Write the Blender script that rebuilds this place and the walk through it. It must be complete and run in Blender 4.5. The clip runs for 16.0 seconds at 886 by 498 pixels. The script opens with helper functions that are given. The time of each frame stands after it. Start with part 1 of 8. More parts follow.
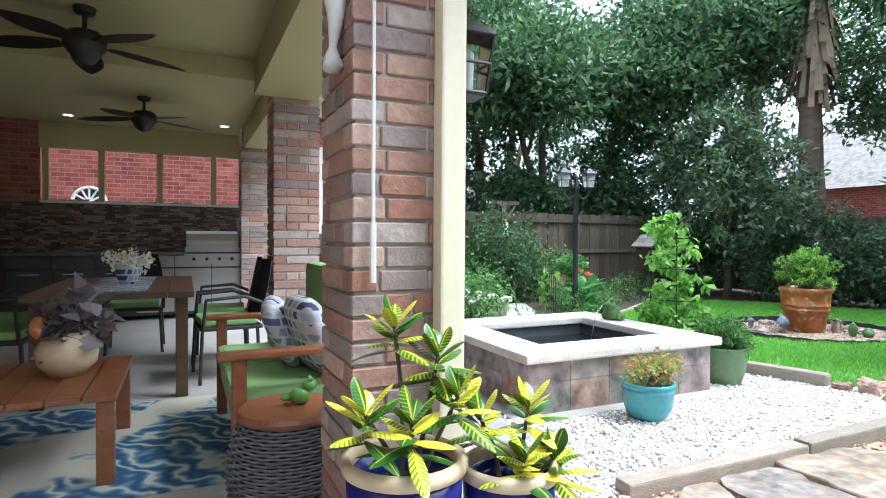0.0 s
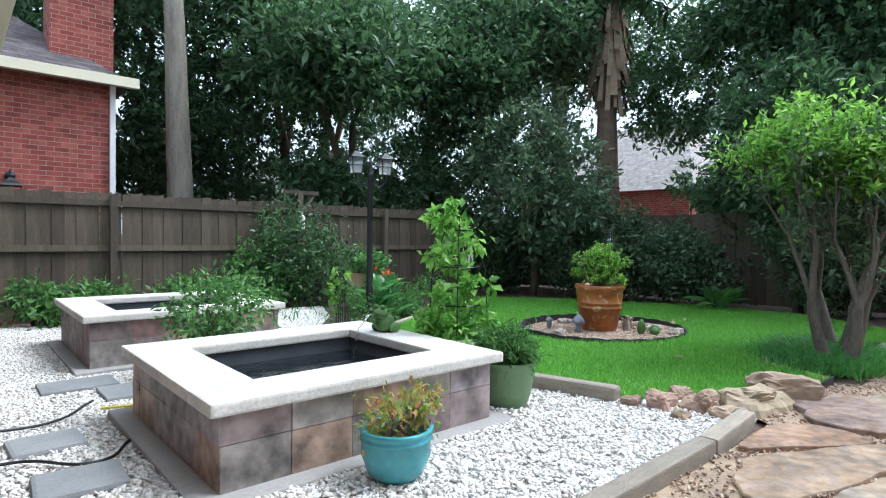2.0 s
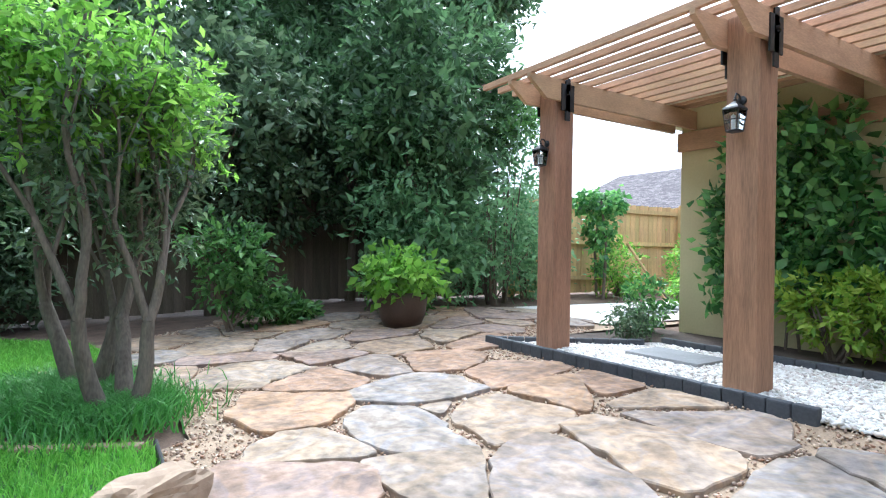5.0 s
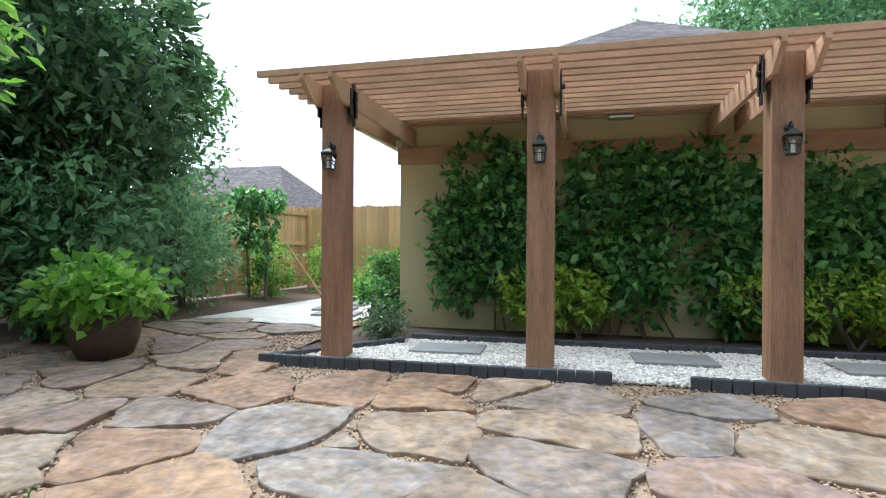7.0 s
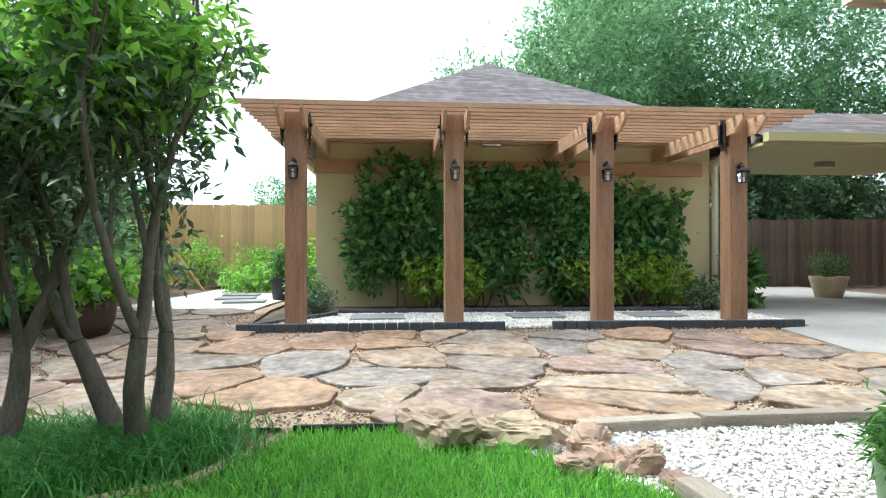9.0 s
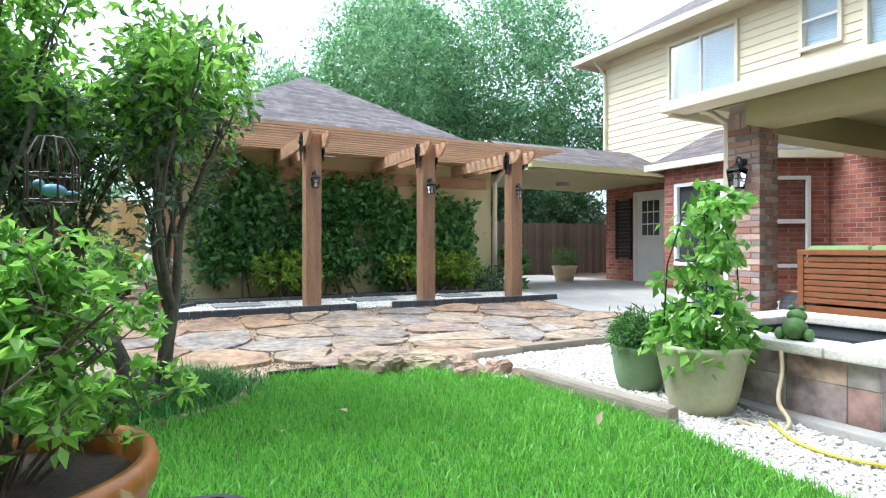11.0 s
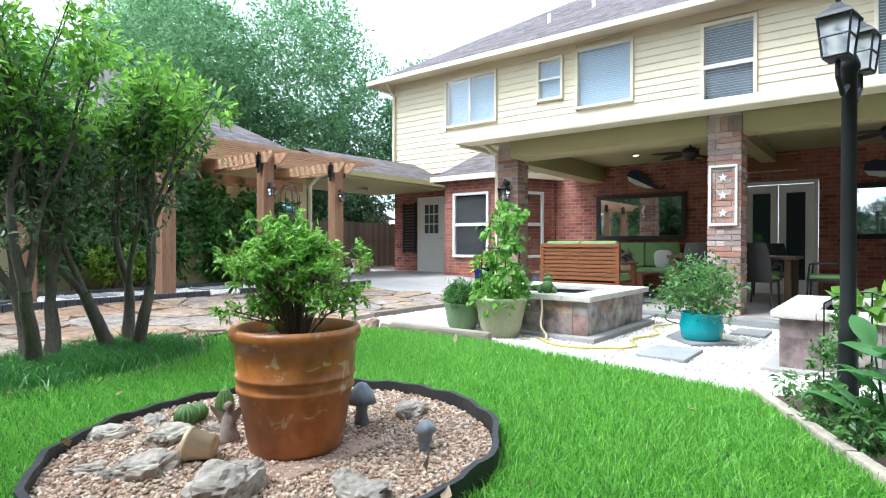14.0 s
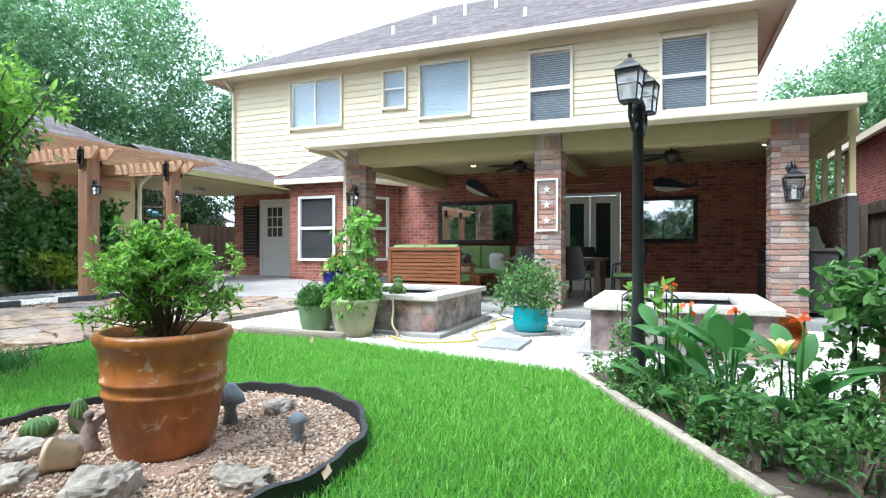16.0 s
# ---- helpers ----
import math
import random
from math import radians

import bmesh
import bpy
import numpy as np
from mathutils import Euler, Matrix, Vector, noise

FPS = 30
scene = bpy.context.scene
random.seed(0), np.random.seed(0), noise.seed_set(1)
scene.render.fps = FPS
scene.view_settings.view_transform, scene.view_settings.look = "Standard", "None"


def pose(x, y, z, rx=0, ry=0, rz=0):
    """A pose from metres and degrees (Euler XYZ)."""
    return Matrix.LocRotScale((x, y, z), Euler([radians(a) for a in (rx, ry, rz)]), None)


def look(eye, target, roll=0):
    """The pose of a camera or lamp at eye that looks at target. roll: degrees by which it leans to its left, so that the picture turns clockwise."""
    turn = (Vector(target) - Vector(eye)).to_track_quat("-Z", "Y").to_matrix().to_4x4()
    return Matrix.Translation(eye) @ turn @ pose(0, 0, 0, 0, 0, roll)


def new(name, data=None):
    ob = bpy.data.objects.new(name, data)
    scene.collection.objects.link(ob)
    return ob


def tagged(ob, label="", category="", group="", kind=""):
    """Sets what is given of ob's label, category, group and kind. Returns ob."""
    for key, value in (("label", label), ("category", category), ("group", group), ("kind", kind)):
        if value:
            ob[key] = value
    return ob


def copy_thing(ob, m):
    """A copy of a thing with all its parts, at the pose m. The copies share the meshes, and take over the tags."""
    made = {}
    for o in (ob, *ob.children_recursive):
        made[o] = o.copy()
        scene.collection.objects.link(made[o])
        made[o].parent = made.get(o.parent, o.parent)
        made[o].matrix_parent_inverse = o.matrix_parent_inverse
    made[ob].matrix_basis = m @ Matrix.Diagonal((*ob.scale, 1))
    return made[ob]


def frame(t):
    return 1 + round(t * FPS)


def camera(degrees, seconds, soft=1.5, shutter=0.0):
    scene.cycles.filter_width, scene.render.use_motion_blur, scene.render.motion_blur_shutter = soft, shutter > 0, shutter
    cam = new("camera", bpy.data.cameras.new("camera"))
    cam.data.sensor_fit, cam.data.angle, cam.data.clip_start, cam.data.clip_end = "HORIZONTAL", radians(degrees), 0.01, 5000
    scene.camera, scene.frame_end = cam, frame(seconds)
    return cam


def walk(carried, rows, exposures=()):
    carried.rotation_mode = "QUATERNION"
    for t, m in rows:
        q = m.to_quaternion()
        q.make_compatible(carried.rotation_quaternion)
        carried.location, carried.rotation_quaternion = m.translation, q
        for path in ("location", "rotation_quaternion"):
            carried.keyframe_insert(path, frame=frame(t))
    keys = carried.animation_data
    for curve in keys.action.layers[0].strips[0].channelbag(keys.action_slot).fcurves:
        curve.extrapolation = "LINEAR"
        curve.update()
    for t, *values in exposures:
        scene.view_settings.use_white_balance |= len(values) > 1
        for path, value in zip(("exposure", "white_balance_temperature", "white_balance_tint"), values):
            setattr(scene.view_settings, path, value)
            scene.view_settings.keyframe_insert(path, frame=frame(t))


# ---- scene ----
cam = camera(76.5, 16.0, 1.1)
EXPO = ((0.0, 1.98, 5300, 3), (2.0, 1.35, 5300, 4), (3.5, 1.75, 5250, 4), (4.2, 2.05, 5250, 4), (5.0, 2.0, 5250, 4), (7.5, 1.40, 5600, 1), (8.5, 1.5, 5700, 0), (9.5, 1.85, 5600, 0), (12.0, 1.82, 5400, 3), (14.0, 1.8, 5400, 3), (16.0, 1.85, 5400, 3))
PATH = [
    (0, (0.600, 0.890, 0.957), (1.435, 2.707, 0.915), 0.4),
    (0.5, (0.872, 0.940, 0.958), (1.891, 2.660, 0.908), 0.6),
    (1, (1.130, 1.150, 0.935), (2.264, 2.797, 0.885), 0.6),
    (1.5, (1.362, 1.288, 0.935), (2.583, 2.871, 0.889), 0.8),
    (2, (1.757, 1.543, 0.914), (3.079, 3.043, 0.87), 0.8),
    (2.5, (2.054, 1.87, 0.868), (3.665, 3.055, 0.826), 1.2),
    (3, (2.398, 2.166, 0.858), (4.234, 2.959, 0.826), 0.8),
    (3.5, (2.757, 2.442, 0.847), (4.744, 2.669, 0.826), 1.0),
    (4, (3.134, 2.628, 0.84), (5.123, 2.419, 0.829), 0.9),
    (4.5, (3.515, 2.867, 0.795), (5.397, 2.191, 0.793), 1.1),
    (5, (3.886, 3.069, 0.801), (5.579, 2.004, 0.808), 1.0),
    (5.2, (4.035, 3.157, 0.808), (5.628, 1.948, 0.814), 0.9),
    (7.3, (5.625, 4.268, 0.89), (5.963, 2.297, 0.894), 0.2),
    (7.5, (5.735, 4.445, 0.869), (5.983, 2.46, 0.873), 0.1),
    (8, (5.948, 4.901, 0.84), (6.007, 2.902, 0.846), 0.1),
    (8.5, (6.14, 5.352, 0.818), (6.08, 3.353, 0.825), 0.0),
    (9, (6.341, 5.765, 0.783), (6.189, 3.771, 0.79), -0.0),
    (9.5, (6.59, 6.206, 0.785), (6.239, 4.237, 0.788), -0.0),
    (9.7, (6.688, 6.372, 0.781), (6.25, 4.42, 0.784), -0.0),
    (11.8, (8.426, 7.172, 0.747), (7.289, 5.527, 0.737), -0.1),
    (12, (8.607, 7.252, 0.732), (7.435, 5.631, 0.721), -0.1),
    (12.5, (8.96, 7.477, 0.716), (7.707, 5.919, 0.705), 0.2),
    (13, (9.28, 7.662, 0.728), (7.936, 6.181, 0.718), -0.1),
    (13.5, (9.495, 7.78, 0.713), (8.051, 6.397, 0.7), 0.1),
    (14, (9.633, 7.771, 0.719), (8.059, 6.537, 0.706), 0.1),
    (14.5, (9.775, 7.819, 0.721), (8.09, 6.742, 0.71), 0.2),
    (15, (9.878, 7.839, 0.718), (8.122, 6.882, 0.711), 0.2),
    (15.5, (9.965, 7.87, 0.73), (8.146, 7.037, 0.723), 0.1),
    (16, (9.972, 7.825, 0.724), (8.117, 7.076, 0.723), -0.0),
]
walk(cam, [(t, look(eye, target, roll)) for t, eye, target, roll in PATH], EXPO)

# ---- world and sun ----
world = bpy.data.worlds.new("sky")
scene.world = world
world.use_nodes = True
wn = world.node_tree.nodes
sky = wn.new("ShaderNodeTexSky")
sky.sky_type = "NISHITA"
sky.sun_disc = False
sky.sun_elevation = radians(58)
sky.sun_rotation = radians(120)
sky.air_density, sky.dust_density, sky.ozone_density = 0.6, 9.0, 0.3
haze = wn.new("ShaderNodeMixRGB")      # thin bright overcast over the blue
haze.inputs[0].default_value, haze.inputs[2].default_value = 0.72, (4.6, 4.75, 4.95, 1)
world.node_tree.links.new(sky.outputs[0], haze.inputs[1])
world.node_tree.links.new(haze.outputs[0], wn["Background"].inputs[0])
wn["Background"].inputs[1].default_value = 0.15
sun_data = bpy.data.lights.new("sun", "SUN")
sun_data.energy, sun_data.angle, sun_data.color = 1.05, radians(22), (1.0, 0.97, 0.92)
sun = new("sun", sun_data)
sun.matrix_world = look((34, -20, 60), (0, 0, 0))


# ---- materials ----
def nodes_of(name, rough=0.6, metal=0.0):
    m = bpy.data.materials.new(name)
    m.use_nodes = True
    n, l = m.node_tree.nodes, m.node_tree.links
    b = n["Principled BSDF"]
    b.inputs["Roughness"].default_value = rough
    b.inputs["Metallic"].default_value = metal
    return m, n, l, b


def ramp(n, stops):
    r = n.new("ShaderNodeValToRGB")
    e = r.color_ramp.elements
    while len(e) < len(stops):
        e.new(0.5)
    for k, (p, c) in enumerate(stops):
        e[k].position, e[k].color = p, (*c, 1)
    return r


def shade(c, f):
    return tuple(min(1.0, v * f) for v in c)


def surf(name, col, rough=0.6, vary=0.25, fine=40.0, coarse=3.0, bump=0.15, metal=0.0, stretch=(1, 1, 1), island=0.0, each=0.0, spec=0.5):
    """A plain surface with grain and larger stains; island and each vary it from piece to piece."""
    m, n, l, b = nodes_of(name, rough, metal)
    b.inputs["Specular IOR Level"].default_value = spec
    tc = n.new("ShaderNodeTexCoord")
    mp = n.new("ShaderNodeMapping")
    mp.inputs["Scale"].default_value = stretch
    l.new(tc.outputs["Object"], mp.inputs[0])
    a, c = n.new("ShaderNodeTexNoise"), n.new("ShaderNodeTexNoise")
    a.inputs["Scale"].default_value, c.inputs["Scale"].default_value = fine, coarse
    a.inputs["Detail"].default_value, c.inputs["Detail"].default_value = 5, 3
    for t in (a, c):
        l.new(mp.outputs[0], t.inputs["Vector"])
    mix = n.new("ShaderNodeMath")
    mix.operation = "ADD"
    l.new(a.outputs[0], mix.inputs[0])
    l.new(c.outputs[0], mix.inputs[1])
    half = n.new("ShaderNodeMath")
    half.operation, half.inputs[1].default_value = "MULTIPLY", 0.5
    l.new(mix.outputs[0], half.inputs[0])
    r = ramp(n, [(0.3, shade(col, 1 - vary)), (0.7, shade(col, 1 + vary))])
    l.new(half.outputs[0], r.inputs[0])
    out = r.outputs[0]
    if island or each:
        src = n.new("ShaderNodeNewGeometry").outputs["Random Per Island"] if island else n.new("ShaderNodeObjectInfo").outputs["Random"]
        amt = island or each
        mr = n.new("ShaderNodeMapRange")
        mr.inputs[3].default_value, mr.inputs[4].default_value = 1 - amt, 1 + amt
        l.new(src, mr.inputs[0])
        hs = n.new("ShaderNodeHueSaturation")
        l.new(mr.outputs[0], hs.inputs["Value"])
        mh = n.new("ShaderNodeMapRange")
        mh.inputs[3].default_value, mh.inputs[4].default_value = 0.5 - amt * 0.06, 0.5 + amt * 0.06
        mul = n.new("ShaderNodeMath")
        mul.operation, mul.inputs[1].default_value = "MULTIPLY", 7.31
        fr = n.new("ShaderNodeMath")
        fr.operation = "FRACT"
        l.new(src, mul.inputs[0])
        l.new(mul.outputs[0], fr.inputs[0])
        l.new(fr.outputs[0], mh.inputs[0])
        l.new(mh.outputs[0], hs.inputs["Hue"])
        l.new(out, hs.inputs["Color"])
        out = hs.outputs[0]
    l.new(out, b.inputs["Base Color"])
    if bump:
        bp = n.new("ShaderNodeBump")
        bp.inputs["Strength"].default_value, bp.inputs["Distance"].default_value = bump, 0.01
        l.new(half.outputs[0], bp.inputs["Height"])
        l.new(bp.outputs[0], b.inputs["Normal"])
    return m


def pieces(name, cols, rough=0.7, bump=0.3, fine=30.0, by_island=False, grain=0.25):
    """Each piece takes one of several colours, with grain and stains of its own."""
    m, n, l, b = nodes_of(name, rough)
    src = n.new("ShaderNodeNewGeometry").outputs["Random Per Island"] if by_island else n.new("ShaderNodeObjectInfo").outputs["Random"]
    r = ramp(n, [(k / len(cols), c) for k, c in enumerate(cols)])
    r.color_ramp.interpolation = "CONSTANT"
    l.new(src, r.inputs[0])
    tc = n.new("ShaderNodeTexCoord")
    geo = n.new("ShaderNodeNewGeometry")
    a, c = n.new("ShaderNodeTexNoise"), n.new("ShaderNodeTexNoise")
    a.inputs["Scale"].default_value, c.inputs["Scale"].default_value = fine, 4.5
    a.inputs["Detail"].default_value = c.inputs["Detail"].default_value = 6
    for t in (a, c):
        l.new(geo.outputs["Position"], t.inputs["Vector"])
    ad = n.new("ShaderNodeMath")
    ad.operation = "ADD"
    l.new(a.outputs[0], ad.inputs[0])
    l.new(c.outputs[0], ad.inputs[1])
    mr = n.new("ShaderNodeMapRange")
    mr.inputs[1].default_value, mr.inputs[2].default_value = 0.65, 1.35
    mr.inputs[3].default_value, mr.inputs[4].default_value = 1 - grain, 1 + grain
    l.new(ad.outputs[0], mr.inputs[0])
    hs = n.new("ShaderNodeHueSaturation")
    l.new(mr.outputs[0], hs.inputs["Value"])
    l.new(r.outputs[0], hs.inputs["Color"])
    l.new(hs.outputs[0], b.inputs["Base Color"])
    bp = n.new("ShaderNodeBump")
    bp.inputs["Strength"].default_value, bp.inputs["Distance"].default_value = bump, 0.012
    l.new(ad.outputs[0], bp.inputs["Height"])
    l.new(bp.outputs[0], b.inputs["Normal"])
    return m


def leafy(name, cols, rough=0.45, through_light=0.35):
    m, n, l, b = nodes_of(name, rough)
    g = n.new("ShaderNodeNewGeometry")
    r = ramp(n, [(k / max(1, len(cols) - 1), c) for k, c in enumerate(cols)])
    l.new(g.outputs["Random Per Island"], r.inputs[0])
    l.new(r.outputs[0], b.inputs["Base Color"])
    tr = n.new("ShaderNodeBsdfTranslucent")
    hs = n.new("ShaderNodeHueSaturation")
    hs.inputs["Value"].default_value = 1.5
    l.new(r.outputs[0], hs.inputs["Color"])
    l.new(hs.outputs[0], tr.inputs[0])
    mx = n.new("ShaderNodeMixShader")
    mx.inputs[0].default_value = through_light
    l.new(b.outputs[0], mx.inputs[1])
    l.new(tr.outputs[0], mx.inputs[2])
    l.new(mx.outputs[0], n["Material Output"].inputs[0])
    return m


def courses(name, cols, mortar, length, height, gap, rough=0.85, bump=0.6, sharp=False):
    """Brick or shingle courses on upright walls (along x or y) or on roofs."""
    m, n, l, b = nodes_of(name, rough)
    g = n.new("ShaderNodeNewGeometry")
    sp = n.new("ShaderNodeSeparateXYZ")
    l.new(g.outputs["Position"], sp.inputs[0])
    ad = n.new("ShaderNodeMath")
    ad.operation = "ADD"
    l.new(sp.outputs[0], ad.inputs[0])
    l.new(sp.outputs[1], ad.inputs[1])
    cb = n.new("ShaderNodeCombineXYZ")
    l.new(ad.outputs[0], cb.inputs[0])
    l.new(sp.outputs[2], cb.inputs[1])
    br = n.new("ShaderNodeTexBrick")
    br.inputs["Scale"].default_value = 1.0
    br.inputs["Brick Width"].default_value, br.inputs["Row Height"].default_value = length, height
    br.inputs["Mortar Size"].default_value, br.inputs["Mortar Smooth"].default_value = gap, 0.2
    br.inputs["Color1"].default_value, br.inputs["Color2"].default_value = (0, 0, 0, 1), (1, 1, 1, 1)
    br.inputs["Mortar"].default_value = (0.5, 0.5, 0.5, 1)
    l.new(cb.outputs[0], br.inputs["Vector"])
    r = ramp(n, [(k / max(1, len(cols) - 1), c) for k, c in enumerate(cols)])
    l.new(br.outputs["Color"], r.inputs[0])
    ns = n.new("ShaderNodeTexNoise")
    ns.inputs["Scale"].default_value, ns.inputs["Detail"].default_value = 6.0, 6
    l.new(g.outputs["Position"], ns.inputs["Vector"])
    mr = n.new("ShaderNodeMapRange")
    mr.inputs[1].default_value, mr.inputs[2].default_value, mr.inputs[3].default_value, mr.inputs[4].default_value = 0.3, 0.7, 0.7, 1.3
    l.new(ns.outputs[0], mr.inputs[0])
    hs = n.new("ShaderNodeHueSaturation")
    l.new(mr.outputs[0], hs.inputs["Value"])
    l.new(r.outputs[0], hs.inputs["Color"])
    mx = n.new("ShaderNodeMixRGB")
    l.new(br.outputs["Fac"], mx.inputs[0])
    l.new(hs.outputs[0], mx.inputs[1])
    mx.inputs[2].default_value = (*mortar, 1)
    l.new(mx.outputs[0], b.inputs["Base Color"])
    inv = n.new("ShaderNodeMath")
    inv.operation, inv.inputs[0].default_value = "SUBTRACT", 1.0
    l.new(br.outputs["Fac"], inv.inputs[1])
    bp = n.new("ShaderNodeBump")
    bp.inputs["Strength"].default_value, bp.inputs["Distance"].default_value = bump, 0.01
    l.new(inv.outputs[0], bp.inputs["Height"])
    l.new(bp.outputs[0], b.inputs["Normal"])
    return m


def glow(name, col, power):
    m, n, l, b = nodes_of(name)
    b.inputs["Emission Color"].default_value = (*col, 1)
    b.inputs["Emission Strength"].default_value = power
    b.inputs["Base Color"].default_value = (*col, 1)
    return m


def clear(name, tint=(0.9, 0.95, 0.95), rough=0.02):
    m, n, l, b = nodes_of(name, rough)
    b.inputs["Base Color"].default_value = (*tint, 1)
    b.inputs["Transmission Weight"].default_value = 1.0
    b.inputs["IOR"].default_value = 1.45
    return m


M_soil = surf("soil", (0.07, 0.05, 0.038), 0.95, 0.45, 60, 5, 0.6)
M_mulch = surf("mulch", (0.13, 0.085, 0.06), 0.95, 0.5, 90, 6, 0.8)
M_lawn = surf("lawn_ground", (0.05, 0.11, 0.03), 0.95, 0.35, 80, 2, 0.5)
M_grass = leafy("grass", [(0.1, 0.27, 0.03), (0.18, 0.43, 0.05), (0.29, 0.55, 0.09)], 0.5, 0.4)
M_liriope = leafy("border_grass", [(0.05, 0.17, 0.03), (0.12, 0.32, 0.06)], 0.4, 0.3)
M_peabed = surf("pea_gravel_bed", (0.34, 0.25, 0.17), 0.9, 0.45, 110, 6, 1.0)
M_pea = pieces("pea_gravel", [(0.4, 0.27, 0.19), (0.5, 0.38, 0.28), (0.33, 0.2, 0.13), (0.56, 0.46, 0.36), (0.23, 0.16, 0.12)], 0.7, 0.1, 60, True)
M_whitebed = surf("white_gravel_bed", (0.64, 0.61, 0.57), 0.9, 0.22, 120, 5, 1.0)
M_white = pieces("white_gravel", [(0.76, 0.74, 0.7), (0.7, 0.67, 0.63), (0.8, 0.78, 0.75), (0.62, 0.57, 0.52), (0.75, 0.71, 0.67), (0.52, 0.46, 0.41)], 0.75, 0.15, 60, True, 0.1)
M_flag = pieces("flagstone", [(0.29, 0.225, 0.165), (0.25, 0.215, 0.19), (0.32, 0.225, 0.15), (0.27, 0.23, 0.19), (0.31, 0.26, 0.205), (0.26, 0.2, 0.17), (0.31, 0.25, 0.19), (0.26, 0.24, 0.225), (0.29, 0.2, 0.14)], 0.8, 1.0, 16, False, 0.55)


def veined(m, scale, stops, amount):
    """Lay broad patches of other colours over a surface."""
    n, l = m.node_tree.nodes, m.node_tree.links
    b = next(k for k in n if k.type == "BSDF_PRINCIPLED")
    src = b.inputs["Base Color"].links[0].from_socket
    geo, a = n.new("ShaderNodeNewGeometry"), n.new("ShaderNodeTexNoise")
    a.inputs["Scale"].default_value, a.inputs["Detail"].default_value, a.inputs["Distortion"].default_value = scale, 9, 1.2
    l.new(geo.outputs["Position"], a.inputs["Vector"])
    r = ramp(n, stops)
    l.new(a.outputs[0], r.inputs[0])
    f = n.new("ShaderNodeMixRGB")
    f.blend_type, f.inputs[0].default_value = "MULTIPLY", amount
    l.new(src, f.inputs[1])
    l.new(r.outputs[0], f.inputs[2])
    l.new(f.outputs[0], b.inputs["Base Color"])


veined(M_flag, 3.2, [(0.3, (0.5, 0.45, 0.45)), (0.45, (1.0, 0.85, 0.68)), (0.52, (0.85, 0.83, 0.88)), (0.6, (1.25, 1.12, 0.98)), (0.72, (0.7, 0.55, 0.42))], 0.85)
M_concrete = surf("concrete", (0.36, 0.34, 0.32), 0.85, 0.18, 60, 2.5, 0.2)
M_paver = surf("paver", (0.27, 0.27, 0.27), 0.85, 0.2, 70, 4, 0.3, each=0.15)
M_coping = surf("limestone_coping", (0.6, 0.555, 0.5), 0.8, 0.28, 60, 5, 0.5)
M_slate = pieces("slate_tile", [(0.27, 0.21, 0.2), (0.32, 0.27, 0.27), (0.26, 0.16, 0.14), (0.32, 0.28, 0.25), (0.25, 0.22, 0.2), (0.36, 0.25, 0.19), (0.23, 0.17, 0.165)], 0.6, 0.8, 9, False, 0.6)
M_brick = pieces("brick", [(0.35, 0.2, 0.155), (0.41, 0.26, 0.2), (0.36, 0.22, 0.18), (0.3, 0.23, 0.21), (0.5, 0.35, 0.29), (0.36, 0.18, 0.13), (0.28, 0.21, 0.2), (0.42, 0.33, 0.3), (0.44, 0.36, 0.33)], 0.85, 0.5, 45, False, 0.25)
M_mortar = surf("mortar", (0.5, 0.46, 0.42), 0.95, 0.2, 90, 8, 0.4)
M_brickwall = courses("brick_wall", [(0.2, 0.06, 0.045), (0.33, 0.1, 0.07), (0.38, 0.14, 0.09), (0.27, 0.11, 0.085)], (0.34, 0.26, 0.22), 0.21, 0.078, 0.006)
M_brickfar = courses("neighbour_brick", [(0.22, 0.045, 0.035), (0.3, 0.065, 0.05), (0.34, 0.1, 0.07)], (0.36, 0.24, 0.2), 0.21, 0.078, 0.006)
M_shingle = courses("shingles", [(0.085, 0.07, 0.072), (0.13, 0.108, 0.11), (0.18, 0.15, 0.15)], (0.06, 0.052, 0.052), 0.3, 0.06, 0.004, 0.9, 0.5)
M_shinglefar = courses("pale_shingles", [(0.3, 0.27, 0.25), (0.38, 0.34, 0.31)], (0.2, 0.18, 0.17), 0.3, 0.08, 0.004, 0.9, 0.4)
M_siding = surf("cream_siding", (0.72, 0.64, 0.45), 0.6, 0.05, 50, 1.5, 0.08)
M_trimcream = surf("cream_trim", (0.74, 0.67, 0.5), 0.55, 0.05, 50, 2, 0.05)
M_olive = surf("soffit_paint", (0.43, 0.38, 0.19), 0.6, 0.06, 40, 1.5, 0.05)
M_stuccoyellow = surf("garage_paint", (0.6, 0.52, 0.3), 0.75, 0.08, 50, 2, 0.1)
M_whitepaint = surf("white_paint", (0.78, 0.77, 0.74), 0.45, 0.06, 50, 3, 0.05)
M_cedar = surf("cedar_post", (0.33, 0.18, 0.105), 0.7, 0.4, 30, 3, 0.3, stretch=(5, 5, 0.5), each=0.12)
M_cedarlight = surf("cedar_beam", (0.5, 0.31, 0.185), 0.7, 0.25, 30, 3, 0.25, stretch=(1, 1, 4), each=0.15)
M_fence = surf("weathered_fence", (0.1, 0.078, 0.054), 0.85, 0.4, 30, 3, 0.35, stretch=(5, 5, 0.6), each=0.25)
M_fencenew = surf("new_pine_fence", (0.62, 0.42, 0.2), 0.75, 0.25, 30, 3, 0.25, stretch=(5, 5, 0.6), each=0.15)
M_timber = surf("landscape_timber", (0.3, 0.25, 0.2), 0.85, 0.35, 40, 5, 0.5, stretch=(1, 6, 6), each=0.2)
